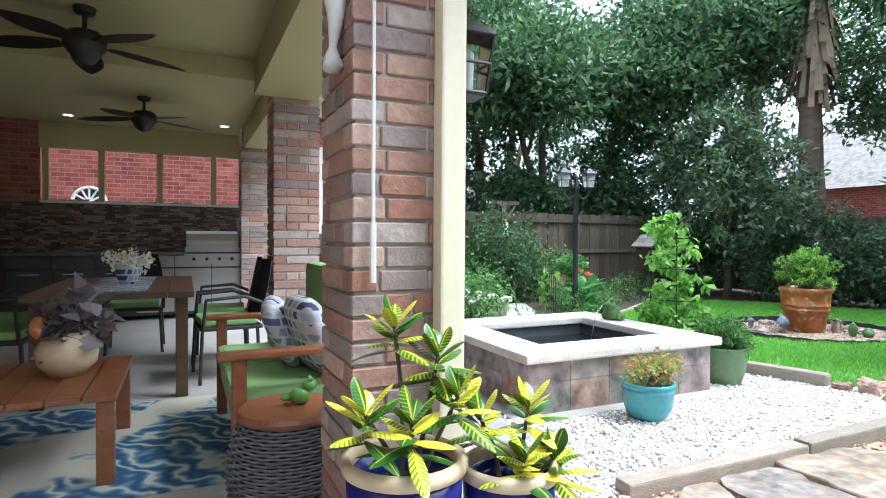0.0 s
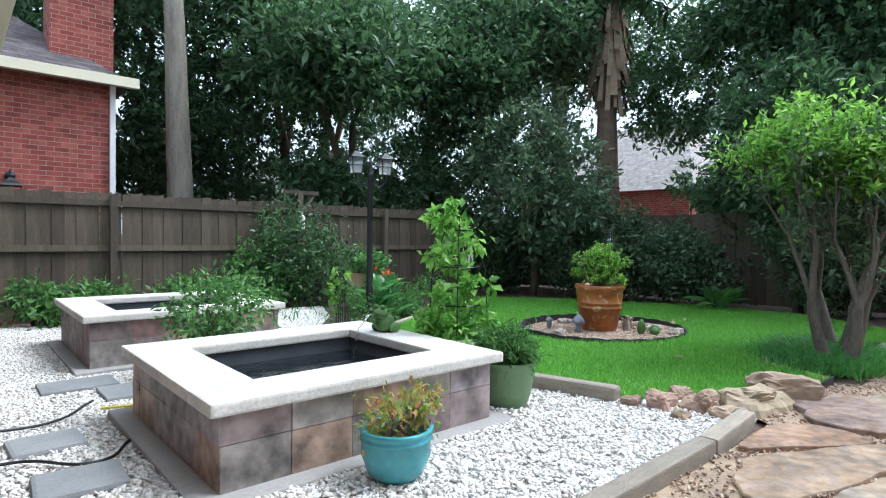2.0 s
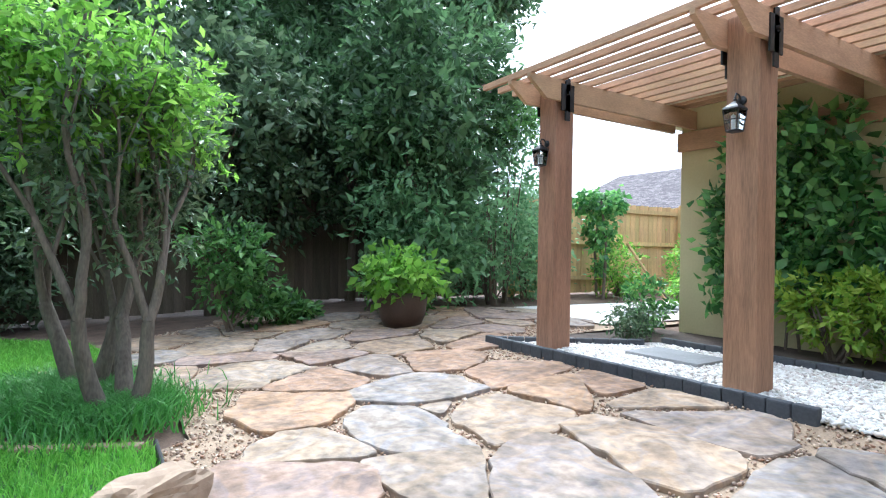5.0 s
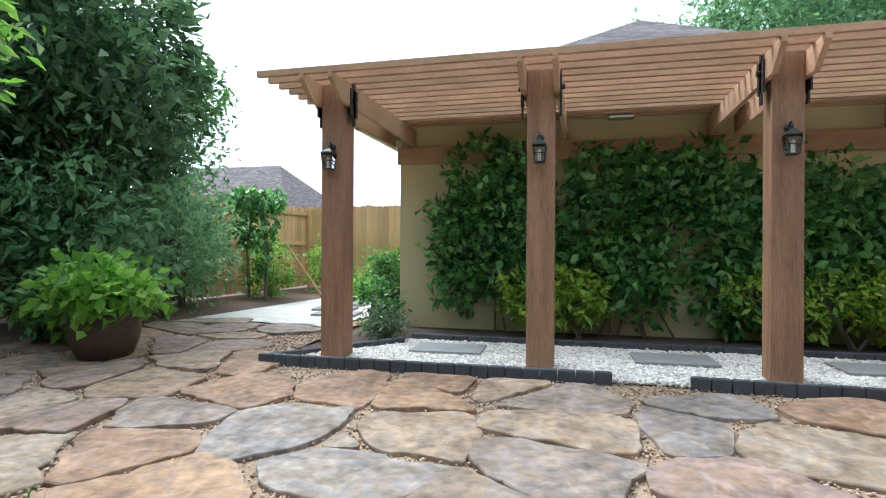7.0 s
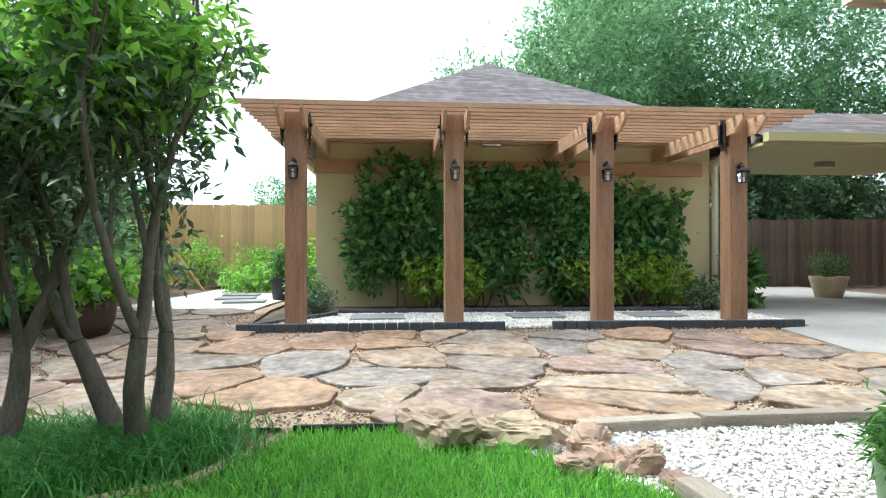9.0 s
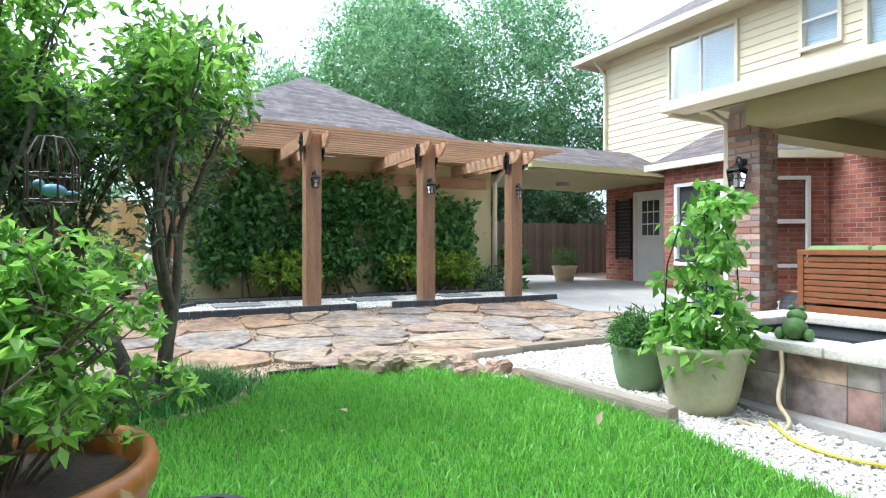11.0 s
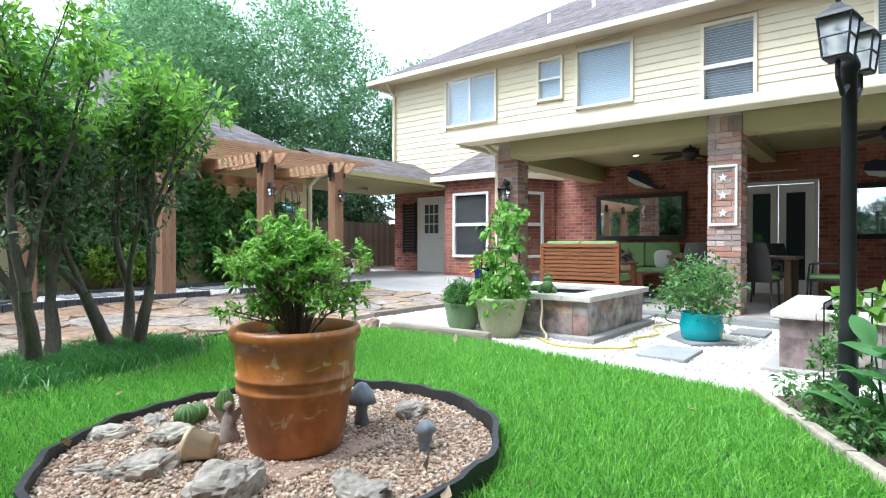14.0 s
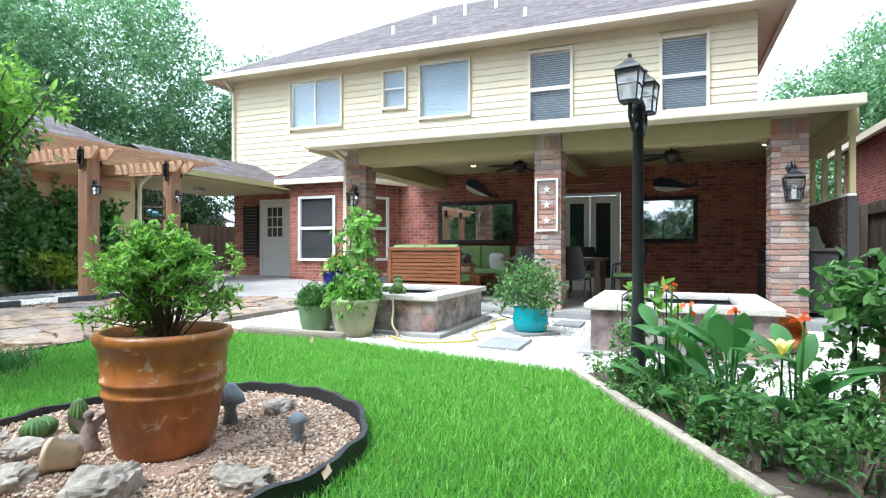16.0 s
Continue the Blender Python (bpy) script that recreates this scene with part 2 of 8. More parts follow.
M_teak = surf("oiled_teak", (0.22, 0.08, 0.03), 0.4, 0.3, 35, 4, 0.15, stretch=(1, 5, 5))
M_bark = surf("bark", (0.16, 0.125, 0.095), 0.95, 0.45, 30, 4, 1.0, stretch=(4, 4, 0.7))
M_barkpale = surf("pale_bark", (0.13, 0.108, 0.088), 0.9, 0.5, 25, 5, 0.5, stretch=(3, 3, 1))
M_barkgrey = surf("grey_bark", (0.25, 0.22, 0.18), 0.95, 0.4, 25, 3, 0.9, stretch=(4, 4, 0.6))
M_palmbark = surf("palm_bark", (0.2, 0.14, 0.1), 0.95, 0.4, 25, 3, 0.9, stretch=(1, 1, 3))
M_deadfrond = surf("dead_frond", (0.34, 0.25, 0.17), 0.9, 0.3, 30, 3, 0.2)
M_rock = surf("limestone_rock", (0.4, 0.305, 0.21), 0.9, 0.35, 18, 3, 1.0, each=0.2)
M_rockred = surf("sandstone_rock", (0.34, 0.235, 0.17), 0.9, 0.35, 18, 3, 1.0, each=0.25)
M_rockwhite = surf("pale_rock", (0.36, 0.315, 0.265), 0.9, 0.55, 30, 7, 1.0, each=0.2)
M_figure = surf("figure_stone", (0.3, 0.23, 0.2), 0.9, 0.4, 30, 8, 0.5)
M_greystone = surf("grey_painted_stone", (0.26, 0.29, 0.33), 0.85, 0.55, 25, 9, 0.6)
M_kerb = surf("weathered_kerb", (0.4, 0.34, 0.275), 0.9, 0.35, 40, 6, 0.6)
M_black = surf("black_iron", (0.015, 0.015, 0.017), 0.45, 0.3, 60, 6, 0.1)
M_blackplastic = surf("black_edging", (0.025, 0.025, 0.027), 0.6, 0.3, 60, 6, 0.2)
M_slateedge = surf("scalloped_edging", (0.07, 0.075, 0.085), 0.8, 0.3, 60, 6, 0.3)
M_terra = surf("glazed_terracotta", (0.38, 0.135, 0.03), 0.35, 0.35, 14, 3, 0.12)
veined(M_terra, 9.0, [(0.3, (0.7, 0.62, 0.55)), (0.5, (1.0, 1.0, 1.0)), (0.61, (1.05, 1.05, 1.1)), (0.66, (1.5, 3.2, 9.0))], 0.8)
M_turq = surf("turquoise_glaze", (0.03, 0.36, 0.42), 0.2, 0.15, 30, 4, 0.05)
M_turqpale = surf("pale_turquoise_glaze", (0.09, 0.34, 0.38), 0.25, 0.2, 30, 4, 0.05)
M_cobalt = surf("cobalt_glaze", (0.015, 0.02, 0.19), 0.15, 0.2, 30, 4, 0.05)
M_rimcream = surf("cream_glaze", (0.6, 0.47, 0.3), 0.3, 0.15, 30, 4, 0.05)
M_sage = surf("sage_pot", (0.16, 0.25, 0.12), 0.5, 0.15, 30, 4, 0.05)
M_olivepot = surf("beige_green_pot", (0.38, 0.38, 0.23), 0.5, 0.15, 30, 4, 0.05)
M_brownpot = surf("brown_pot", (0.06, 0.035, 0.025), 0.5, 0.25, 30, 4, 0.1)
M_cushion = surf("green_cushion", (0.25, 0.4, 0.16), 0.9, 0.1, 150, 4, 0.1)
M_wicker = surf("grey_wicker", (0.13, 0.13, 0.14), 0.7, 0.3, 60, 4, 0.2, island=0.3)
M_steel = surf("stainless_steel", (0.6, 0.6, 0.6), 0.3, 0.1, 60, 4, 0.02, metal=1.0, stretch=(1, 8, 8))
M_darkcab = surf("dark_cabinet", (0.06, 0.055, 0.055), 0.5, 0.2, 40, 3, 0.05)
M_counter = surf("granite_counter", (0.12, 0.11, 0.1), 0.25, 0.5, 90, 10, 0.02)
M_mosaic = pieces("mosaic_tile", [(0.08, 0.055, 0.045), (0.16, 0.12, 0.1), (0.28, 0.22, 0.18), (0.05, 0.04, 0.04), (0.2, 0.13, 0.09)], 0.3, 0.1, 40, True)
M_fan = surf("dark_fan", (0.025, 0.018, 0.015), 0.5, 0.2, 40, 4, 0.05)
M_darktable = surf("dark_wood_table", (0.1, 0.06, 0.035), 0.4, 0.3, 30, 4, 0.1, stretch=(1, 6, 6))
M_chairmesh = surf("black_wicker_chair", (0.03, 0.028, 0.028), 0.6, 0.3, 120, 6, 0.2)
M_green = surf("green_enamel", (0.12, 0.3, 0.06), 0.3, 0.2, 30, 5, 0.05)
M_hose = surf("yellow_hose", (0.6, 0.5, 0.05), 0.5, 0.1, 40, 4, 0.02)
M_grass_frog = surf("mossy_frog", (0.1, 0.19, 0.05), 0.6, 0.4, 25, 6, 0.3)
M_bluebird = surf("blue_glaze", (0.2, 0.4, 0.55), 0.35, 0.2, 40, 4, 0.05)
M_navy = surf("navy_paint", (0.012, 0.017, 0.04), 0.5, 0.2, 40, 4, 0.05)
M_glass = clear("window_glass")
M_dark = surf("unlit_room_dark", (0.03, 0.03, 0.035), 0.8, 0.2, 20, 2, 0)
# bluish slats: the sky reflected in the panes is put into their colour
M_blind = surf("sky_tinted_blind", (0.34, 0.43, 0.52), 0.6, 0.05, 40, 3, 0)
M_warm = glow("lamp_disc", (1.0, 0.78, 0.5), 6.0)

m_mirror, n_, l_, b_ = nodes_of("mirror", 0.03, 1.0)
b_.inputs["Base Color"].default_value = (0.8, 0.82, 0.82, 1)
M_mirror = m_mirror
m_pane, n_, l_, b_ = nodes_of("window_pane", 0.05)
b_.inputs["Base Color"].default_value = (0.03, 0.045, 0.06, 1)
b_.inputs["Specular IOR Level"].default_value = 1.0
M_pane = m_pane
m_water, n_, l_, b_ = nodes_of("pond_water", 0.04)
b_.inputs["Base Color"].default_value = (0.012, 0.016, 0.018, 1)
wv = n_.new("ShaderNodeTexNoise")
wv.inputs["Scale"].default_value = 9.0
bp_ = n_.new("ShaderNodeBump")
bp_.inputs["Strength"].default_value, bp_.inputs["Distance"].default_value = 0.6, 0.03
l_.new(wv.outputs[0], bp_.inputs["Height"])
l_.new(bp_.outputs[0], b_.inputs["Normal"])
M_water = m_water

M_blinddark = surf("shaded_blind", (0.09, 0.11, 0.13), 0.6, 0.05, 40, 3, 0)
L_oak = leafy("oak_leaves", [(0.035, 0.075, 0.032), (0.08, 0.15, 0.06), (0.15, 0.25, 0.11)], 0.35, 0.42)
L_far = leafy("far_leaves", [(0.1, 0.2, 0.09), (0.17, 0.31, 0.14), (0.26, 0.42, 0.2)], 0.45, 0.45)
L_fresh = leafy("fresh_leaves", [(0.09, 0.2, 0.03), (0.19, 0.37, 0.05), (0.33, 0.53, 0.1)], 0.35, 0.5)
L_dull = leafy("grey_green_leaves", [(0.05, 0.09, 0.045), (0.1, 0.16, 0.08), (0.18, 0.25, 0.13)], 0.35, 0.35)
L_bush = leafy("bush_leaves", [(0.045, 0.11, 0.03), (0.1, 0.22, 0.055), (0.18, 0.34, 0.09)], 0.4, 0.4)
L_vine = leafy("vine_leaves", [(0.04, 0.13, 0.04), (0.11, 0.26, 0.07), (0.24, 0.45, 0.13)], 0.3, 0.4)
L_climb = leafy("climber_leaves", [(0.09, 0.22, 0.03), (0.19, 0.38, 0.06), (0.32, 0.52, 0.12)], 0.4, 0.45)
L_sedum = leafy("sedum_leaves", [(0.14, 0.26, 0.04), (0.28, 0.36, 0.06), (0.4, 0.3, 0.08), (0.45, 0.16, 0.08)], 0.4, 0.4)
L_lime = leafy("lime_leaves", [(0.15, 0.3, 0.03), (0.3, 0.45, 0.06), (0.45, 0.55, 0.1)], 0.4, 0.4)
L_croton = leafy("croton_leaves", [(0.06, 0.16, 0.02), (0.25, 0.38, 0.03), (0.6, 0.6, 0.05), (0.7, 0.62, 0.04)], 0.3, 0.35)
L_purple = leafy("purple_leaves", [(0.1, 0.06, 0.07), (0.2, 0.17, 0.17), (0.3, 0.27, 0.27)], 0.5, 0.25)
L_pink = leafy("pink_blossom", [(0.6, 0.25, 0.4), (0.7, 0.45, 0.6)], 0.6, 0.4)
L_red = leafy("orange_blossom", [(0.7, 0.06, 0.02), (0.8, 0.15, 0.03)], 0.6, 0.3)
L_white = leafy("white_blossom", [(0.75, 0.74, 0.68), (0.85, 0.83, 0.7)], 0.6, 0.3)
L_yellow = leafy("yellow_petals", [(0.75, 0.68, 0.22), (0.85, 0.78, 0.35)], 0.5, 0.4)
L_canna = leafy("canna_leaves", [(0.05, 0.15, 0.04), (0.1, 0.25, 0.065), (0.19, 0.4, 0.09)], 0.35, 0.35)


# ---- mesh helpers ----
def part(name, bm, material, parent=None, label="", smooth=False):
    me = bpy.data.meshes.new(name)
    bm.normal_update()
    bm.to_mesh(me)
    bm.free()
    me.materials.append(material)
    if smooth:
        me.polygons.foreach_set("use_smooth", [True] * len(me.polygons))
    ob = new(name, me)
    ob.parent = parent
    if label:
        ob["label"] = label
    return ob


def same_mesh(name, me, parent, m):
    ob = new(name, me)
    ob.parent = parent
    ob.matrix_basis = m
    return ob


def root(name, at, label, category, group="", kind="", rz=0.0):
    e = new(name)
    e.empty_display_size = 0.1
    e.matrix_world = pose(at[0], at[1], at[2], 0, 0, rz)
    return tagged(e, label, category, group, kind)


def box(bm, x0, x1, y0, y1, z0, z1, m=None, bevel=0.0):
    r = bmesh.ops.create_cube(bm, size=1, matrix=Matrix.LocRotScale(((x0 + x1) / 2, (y0 + y1) / 2, (z0 + z1) / 2), None, (x1 - x0, y1 - y0, z1 - z0)))
    vs = r["verts"]
    if bevel:
        es = list({e for v in vs for e in v.link_edges})
        out = bmesh.ops.bevel(bm, geom=es, offset=bevel, segments=2, profile=0.6, affect="EDGES")
        vs = list({v for v in out["verts"]} | {v for v in vs if v.is_valid})
    if m is not None:
        bmesh.ops.transform(bm, matrix=m, verts=[v for v in vs if v.is_valid])
    return vs


def boxpart(name, dims, material, parent=None, label="", bevel=0.0, m=None):
    bm = bmesh.new()
    box(bm, *dims, m=m, bevel=bevel)
    return part(name, bm, material, parent, label)


def lathe(profile, seg=32):
    """A turned shape from (radius, height) rows."""
    bm = bmesh.new()
    rings = []
    for r, z in profile:
        rings.append([bm.verts.new((r * math.cos(2 * math.pi * k / seg), r * math.sin(2 * math.pi * k / seg), z)) for k in range(seg)] if r > 1e-5 else [bm.verts.new((0, 0, z))])
    for a, b in zip(rings, rings[1:]):
        for k in range(seg):
            q = [a[k % len(a)], a[(k + 1) % len(a)], b[(k + 1) % len(b)], b[k % len(b)]]
            u = list(dict.fromkeys(q))
            if len(u) > 2:
                bm.faces.new(u)
    bmesh.ops.recalc_face_normals(bm, faces=bm.faces)
    return bm


def tube(bm, pts, radii, seg=8, caps=True):
    pts = [Vector(p) for p in pts]
    rings = []
    side = Vector((1, 0.3, 0.1))
    for k, p in enumerate(pts):
        d = (pts[min(k + 1, len(pts) - 1)] - pts[max(k - 1, 0)]).normalized()
        u = d.cross(side)
        if u.length < 0.05:
            u = d.cross(Vector((0, 1, 0)))
        u.normalize()
        v = d.cross(u)
        r = radii[k] if hasattr(radii, "__len__") else radii
        rings.append([bm.verts.new(p + (u * math.cos(2 * math.pi * j / seg) + v * math.sin(2 * math.pi * j / seg)) * r) for j in range(seg)])
    for a, b in zip(rings, rings[1:]):
        for j in range(seg):
            bm.faces.new((a[j], a[(j + 1) % seg], b[(j + 1) % seg], b[j]))
    if caps:
        bm.faces.new(rings[0][::-1])
        bm.faces.new(rings[-1])


def mesh_of(name, verts, faces, material, parent=None, label="", smooth=False):
    """A large mesh from arrays: verts (n, 3), faces (m, 3 or 4)."""
    verts, faces = np.asarray(verts, np.float32), np.asarray(faces, np.int32)
    me = bpy.data.meshes.new(name)
    k = faces.shape[1]
    me.vertices.add(len(verts))
    me.vertices.foreach_set("co", verts.ravel())
    me.loops.add(faces.size)
    me.loops.foreach_set("vertex_index", faces.ravel())
    me.polygons.add(len(faces))
    me.polygons.foreach_set("loop_start", np.arange(0, faces.size, k, dtype=np.int32))
    if smooth:
        me.polygons.foreach_set("use_smooth", np.ones(len(faces), bool))
    me.update(calc_edges=True)
    me.materials.append(material)
    ob = new(name, me)
    ob.parent = parent
    if label:
        ob["label"] = label
    return ob


def leaf_mesh(rng, pos, size, aspect=0.45, up=0.5, droop=0.0, outward=None):
    """Folded leaves at the given places."""
    n = len(pos)
    d = rng.normal(size=(n, 3))
    if outward is not None:
        d = d * 0.7 + outward
    d[:, 2] -= droop
    d /= np.linalg.norm(d, axis=1)[:, None] + 1e-9
    nrm = rng.normal(size=(n, 3)) * (1 - up)
    nrm[:, 2] += up * 1.2
    s = np.cross(d, nrm)
    s /= np.linalg.norm(s, axis=1)[:, None] + 1e-9
    q = np.cross(s, d)
    L = (size * rng.uniform(0.6, 1.3, n))[:, None]
    v = np.empty((n, 4, 3))
    v[:, 0] = pos
    v[:, 1] = pos + d * L * 0.45 + s * L * aspect * 0.5 + q * L * 0.1
    v[:, 2] = pos + d * L - q * L * 0.08
    v[:, 3] = pos + d * L * 0.45 - s * L * aspect * 0.5 + q * L * 0.1
    f = np.arange(n * 4).reshape(n, 4)
    return v.reshape(-1, 3), np.concatenate([f[:, [0, 1, 2]], f[:, [0, 2, 3]]])


def clump_points(rng, blobs, n, shell=0.55, flat=1.0):
    """Places for leaves: blobs are rows of centre and radii; small clusters leave gaps."""
    blobs = np.asarray(blobs, float)
    w = blobs[:, 3] * blobs[:, 4] * blobs[:, 5]
    k = rng.choice(len(blobs), n, p=w / w.sum())
    u = rng.normal(size=(n, 3))
    u /= np.linalg.norm(u, axis=1)[:, None]
    r = (shell ** 3 + (1 - shell ** 3) * rng.random(n)) ** (1 / 3)
    return blobs[k, :3] + u * r[:, None] * blobs[k, 3:6], u


def foliage(name, rng, blobs, n, size, material, parent=None, aspect=0.45, shell=0.4, sub=26, up=0.5, droop=0.1, label=""):
    """A crown: the blobs are broken up into many small clusters of leaves."""
    ncl = max(4, n // sub)
    c, u = clump_points(rng, blobs, ncl, shell)
    rad = np.median(np.asarray(blobs)[:, 3]) * 0.22
    k = rng.integers(0, ncl, n)
    p = c[k] + rng.normal(size=(n, 3)) * rad * (0.5 + rng.random((n, 1)) * 0.6)
    v, f = leaf_mesh(rng, p, size, aspect, up, droop, u[k] * 0.5)
    ob = mesh_of(name, v, f, material, parent, label)
    ob["kind"] = "stuff"
    return ob


KN = [(-400.0, 0.0), (-0.3, 0.0), (0.4, -0.05), (1.5, -0.12), (3.0, -0.18), (5.0, -0.24), (7.0, -0.29), (400.0, -0.29)]


def g(y):
    return float(np.interp(y, [k[0] for k in KN], [k[1] for k in KN]))


def patch(name, poly, dz, material, label, category, kind="structure", thick=0.0):
    bm = bmesh.new()
    f = bm.faces.new([bm.verts.new((x, y, 0)) for x, y in poly])
    for y, _ in KN[1:-1]:
        bmesh.ops.bisect_plane(bm, geom=bm.verts[:] + bm.edges[:] + bm.faces[:], plane_co=(0, y, 0), plane_no=(0, 1, 0))
    for v in bm.verts:
        v.co.z = g(v.co.y) + dz
    if thick:
        r = bmesh.ops.extrude_face_region(bm, geom=bm.faces[:])
        for e in r["geom"]:
            if isinstance(e, bmesh.types.BMVert):
                e.co.z -= thick
    bmesh.ops.recalc_face_normals(bm, faces=bm.faces)
    if not thick and bm.faces and sum(f.normal.z for f in bm.faces) < 0:
        bmesh.ops.reverse_faces(bm, faces=bm.faces)
    return tagged(part(name, bm, material), label, category, kind=kind)


def inside(px, py, poly):
    """Which of the places lie within the outline."""
    x, y = np.asarray(px), np.asarray(py)
    c = np.zeros(x.shape, bool)
    n = len(poly)
    for i in range(n):
        (x0, y0), (x1, y1) = poly[i], poly[(i + 1) % n]
        hit = ((y0 > y) != (y1 > y)) & (x < (x1 - x0) * (y - y0) / (y1 - y0 + 1e-12) + x0)
        c ^= hit
    return c


def scatter(rng, poly, n):
    p = np.asarray(poly)
    lo, hi = p.min(0), p.max(0)
    q = rng.uniform(lo, hi, (n, 2))
    return q[inside(q[:, 0], q[:, 1], poly)]


ICO = bmesh.new()
bmesh.ops.create_icosphere(ICO, subdivisions=1, radius=1)
ICO_V = np.array([v.co[:] for v in ICO.verts])
ICO_F = np.array([[v.index for v in f.verts] for f in ICO.faces])
ICO.free()


def pebbles(name, rng, xy, size, material, label, flat=0.55, lift=0.0):
    n = len(xy)
    s = size * rng.uniform(0.55, 1.35, (n, 1)) * np.stack([rng.uniform(0.8, 1.4, n), rng.uniform(0.7, 1.0, n), np.full(n, flat)], 1)
    v = ICO_V[None] * (1 + rng.uniform(-0.22, 0.22, (n, len(ICO_V), 1))) * s[:, None]
    a = rng.uniform(0, 6.283, n)
    ca, sa = np.cos(a)[:, None], np.sin(a)[:, None]
    tx = rng.normal(0, 0.35, n)[:, None]
    x, y, z = v[..., 0], v[..., 1], v[..., 2]
    z2 = z + x * tx
    w = np.stack([x * ca - y * sa, x * sa + y * ca, z2], -1)
    gz = np.interp(xy[:, 1], [k[0] for k in KN], [k[1] for k in KN]) + lift + rng.uniform(-0.3, 0.5, n) * size * flat
    w += np.stack([xy[:, 0], xy[:, 1], gz], 1)[:, None]
    f = ICO_F[None] + (np.arange(n) * len(ICO_V))[:, None, None]
    return tagged(mesh_of(name, w.reshape(-1, 3), f.reshape(-1, 3), material), label, "gravel", kind="stuff")


def blades(name, rng, xy, hmin, hmax, width, material, label, lean=0.5, lift=0.0, category="grass"):
    n = len(xy)
    h = rng.uniform(hmin, hmax, n)
    a = rng.uniform(0, 6.283, n)
    s = np.stack([np.cos(a), np.sin(a)], 1) * width
    b = rng.normal(0, lean, (n, 2)) * h[:, None]
    gz = np.interp(xy[:, 1], [k[0] for k in KN], [k[1] for k in KN]) + lift
    v = np.empty((n, 5, 3))
    for k, (fs, fb, fz) in enumerate(((-1, 0, 0), (1, 0, 0), (0.7, 0.35, 0.6), (-0.7, 0.35, 0.6), (0, 1, 1))):
        v[:, k, :2] = xy + s * fs * (0.5) + b * fb
        v[:, k, 2] = gz + h * fz * (1 - 0.15 * fb)
    i = np.arange(n)[:, None] * 5
    f = np.concatenate([i + [0, 1, 2], i + [0, 2, 3], i + [3, 2, 4]])
    return tagged(mesh_of(name, v.reshape(-1, 3), f, material), label, category, kind="stuff")


def rock(name, at, size, material, label, seed, category="rock", group=""):
    rng = random.Random(seed)
    bm = bmesh.new()
    bmesh.ops.create_icosphere(bm, subdivisions=4, radius=1)
    o = Vector((rng.uniform(0, 50), rng.uniform(0, 50), rng.uniform(0, 50)))
    for v in bm.verts:
        p = Vector([math.copysign(abs(q) ** 0.62, q) for q in v.co])
        c = noise.cell(p * 1.7 + o)
        f = 0.86 + 0.4 * noise.noise(p * 1.1 + o) + 0.16 * abs(noise.noise(p * 2.6 + o)) + 0.08 * noise.noise(p * 6 + o) + 0.045 * noise.noise(p * 14 + o) + 0.05 * (c - 0.5)
        v.co = Vector((p.x * f * size[0], p.y * f * size[1], max(-0.35, p.z * f) * size[2]))
    m = min(v.co.z for v in bm.verts)
    for v in bm.verts:
        v.co.z -= m + 0.015
    ob = part(name, bm, material)
    ob.matrix_world = pose(at[0], at[1], at[2] if len(at) > 2 else g(at[1]), 0, 0, rng.uniform(0, 360))
    return tagged(ob, label, category, group)


# ---- the large structure: ground, beds, slabs ----
def big_ground():
    xs = [-400, -40, -10, 0, 10, 30, 400]
    ys = [k[0] for k in KN]
    ys = [-400, -40, -10] + ys[1:-1] + [20, 60, 400]
    v = [(x, y, g(y) - 0.05) for y in ys for x in xs]
    n = len(xs)
    f = [(j * n + i, j * n + i + 1, (j + 1) * n + i + 1, (j + 1) * n + i) for j in range(len(ys) - 1) for i in range(n - 1)]
    return tagged(mesh_of("ground", v, f, M_mulch), "dark mulched soil ground around the garden", "ground", kind="structure")


big_ground()
LAWN = [(5.05, 4.55), (5.25, 3.6), (5.75, 3.1), (6.3, 2.8), (6.9, 2.8), (7.2, 3.35), (7.9, 3.65), (8.6, 3.6), (9.1, 3.3), (9.5, 2.9), (10.4, 3.1), (11.4, 4.2), (11.7, 6.0), (10.9, 7.9), (9.6, 9.3), (8.3, 8.75), (7.36, 8.14), (5.37, 7.07), (5.2, 5.8)]
WHITE = [(1.92, 2.3), (2.33, 2.3), (2.35, 2.82), (5.45, 2.82), (5.75, 3.1), (5.25, 3.6), (5.05, 4.55), (5.2, 5.8), (5.37, 7.07), (5.0, 7.6), (6.0, 8.85), (6.5, 10.0), (4.6, 10.3), (1.92, 10.3)]
PEA = [(2.35, -0.05), (7.95, -0.05), (8.1, -2.0), (7.9, -5.5), (10.0, -6.0), (10.4, -1.0), (11.4, 1.4), (10.4, 3.0), (9.5, 2.85), (8.8, 2.62), (7.0, 2.62), (6.9, 2.8), (6.3, 2.8), (5.75, 3.1), (5.45, 2.74), (2.35, 2.74)]
PERG = [(1.95, -1.78), (7.75, -1.78), (7.9, -0.05), (1.95, -0.05)]
patch("lawn", LAWN, 0.0, M_lawn, "bright green lawn of thick turf", "lawn")
patch("white_gravel_ground", WHITE, -0.012, M_whitebed, "bed of white gravel around the ponds", "ground")
patch("pea_gravel_ground", PEA, -0.02, M_peabed, "tan pea gravel bed under the flagstones", "ground")
patch("pergola_gravel_ground", PERG, -0.01, M_whitebed, "white gravel bed under the pergola", "ground")
patch("driveway", [(-2.4, -6.0), (1.9, -6.0), (1.9, -0.02), (2.32, 0.1), (2.32, 2.24), (-2.4, 2.24)], -0.005, M_concrete, "pale grey concrete porch and drive slab", "slab", thick=0.12)
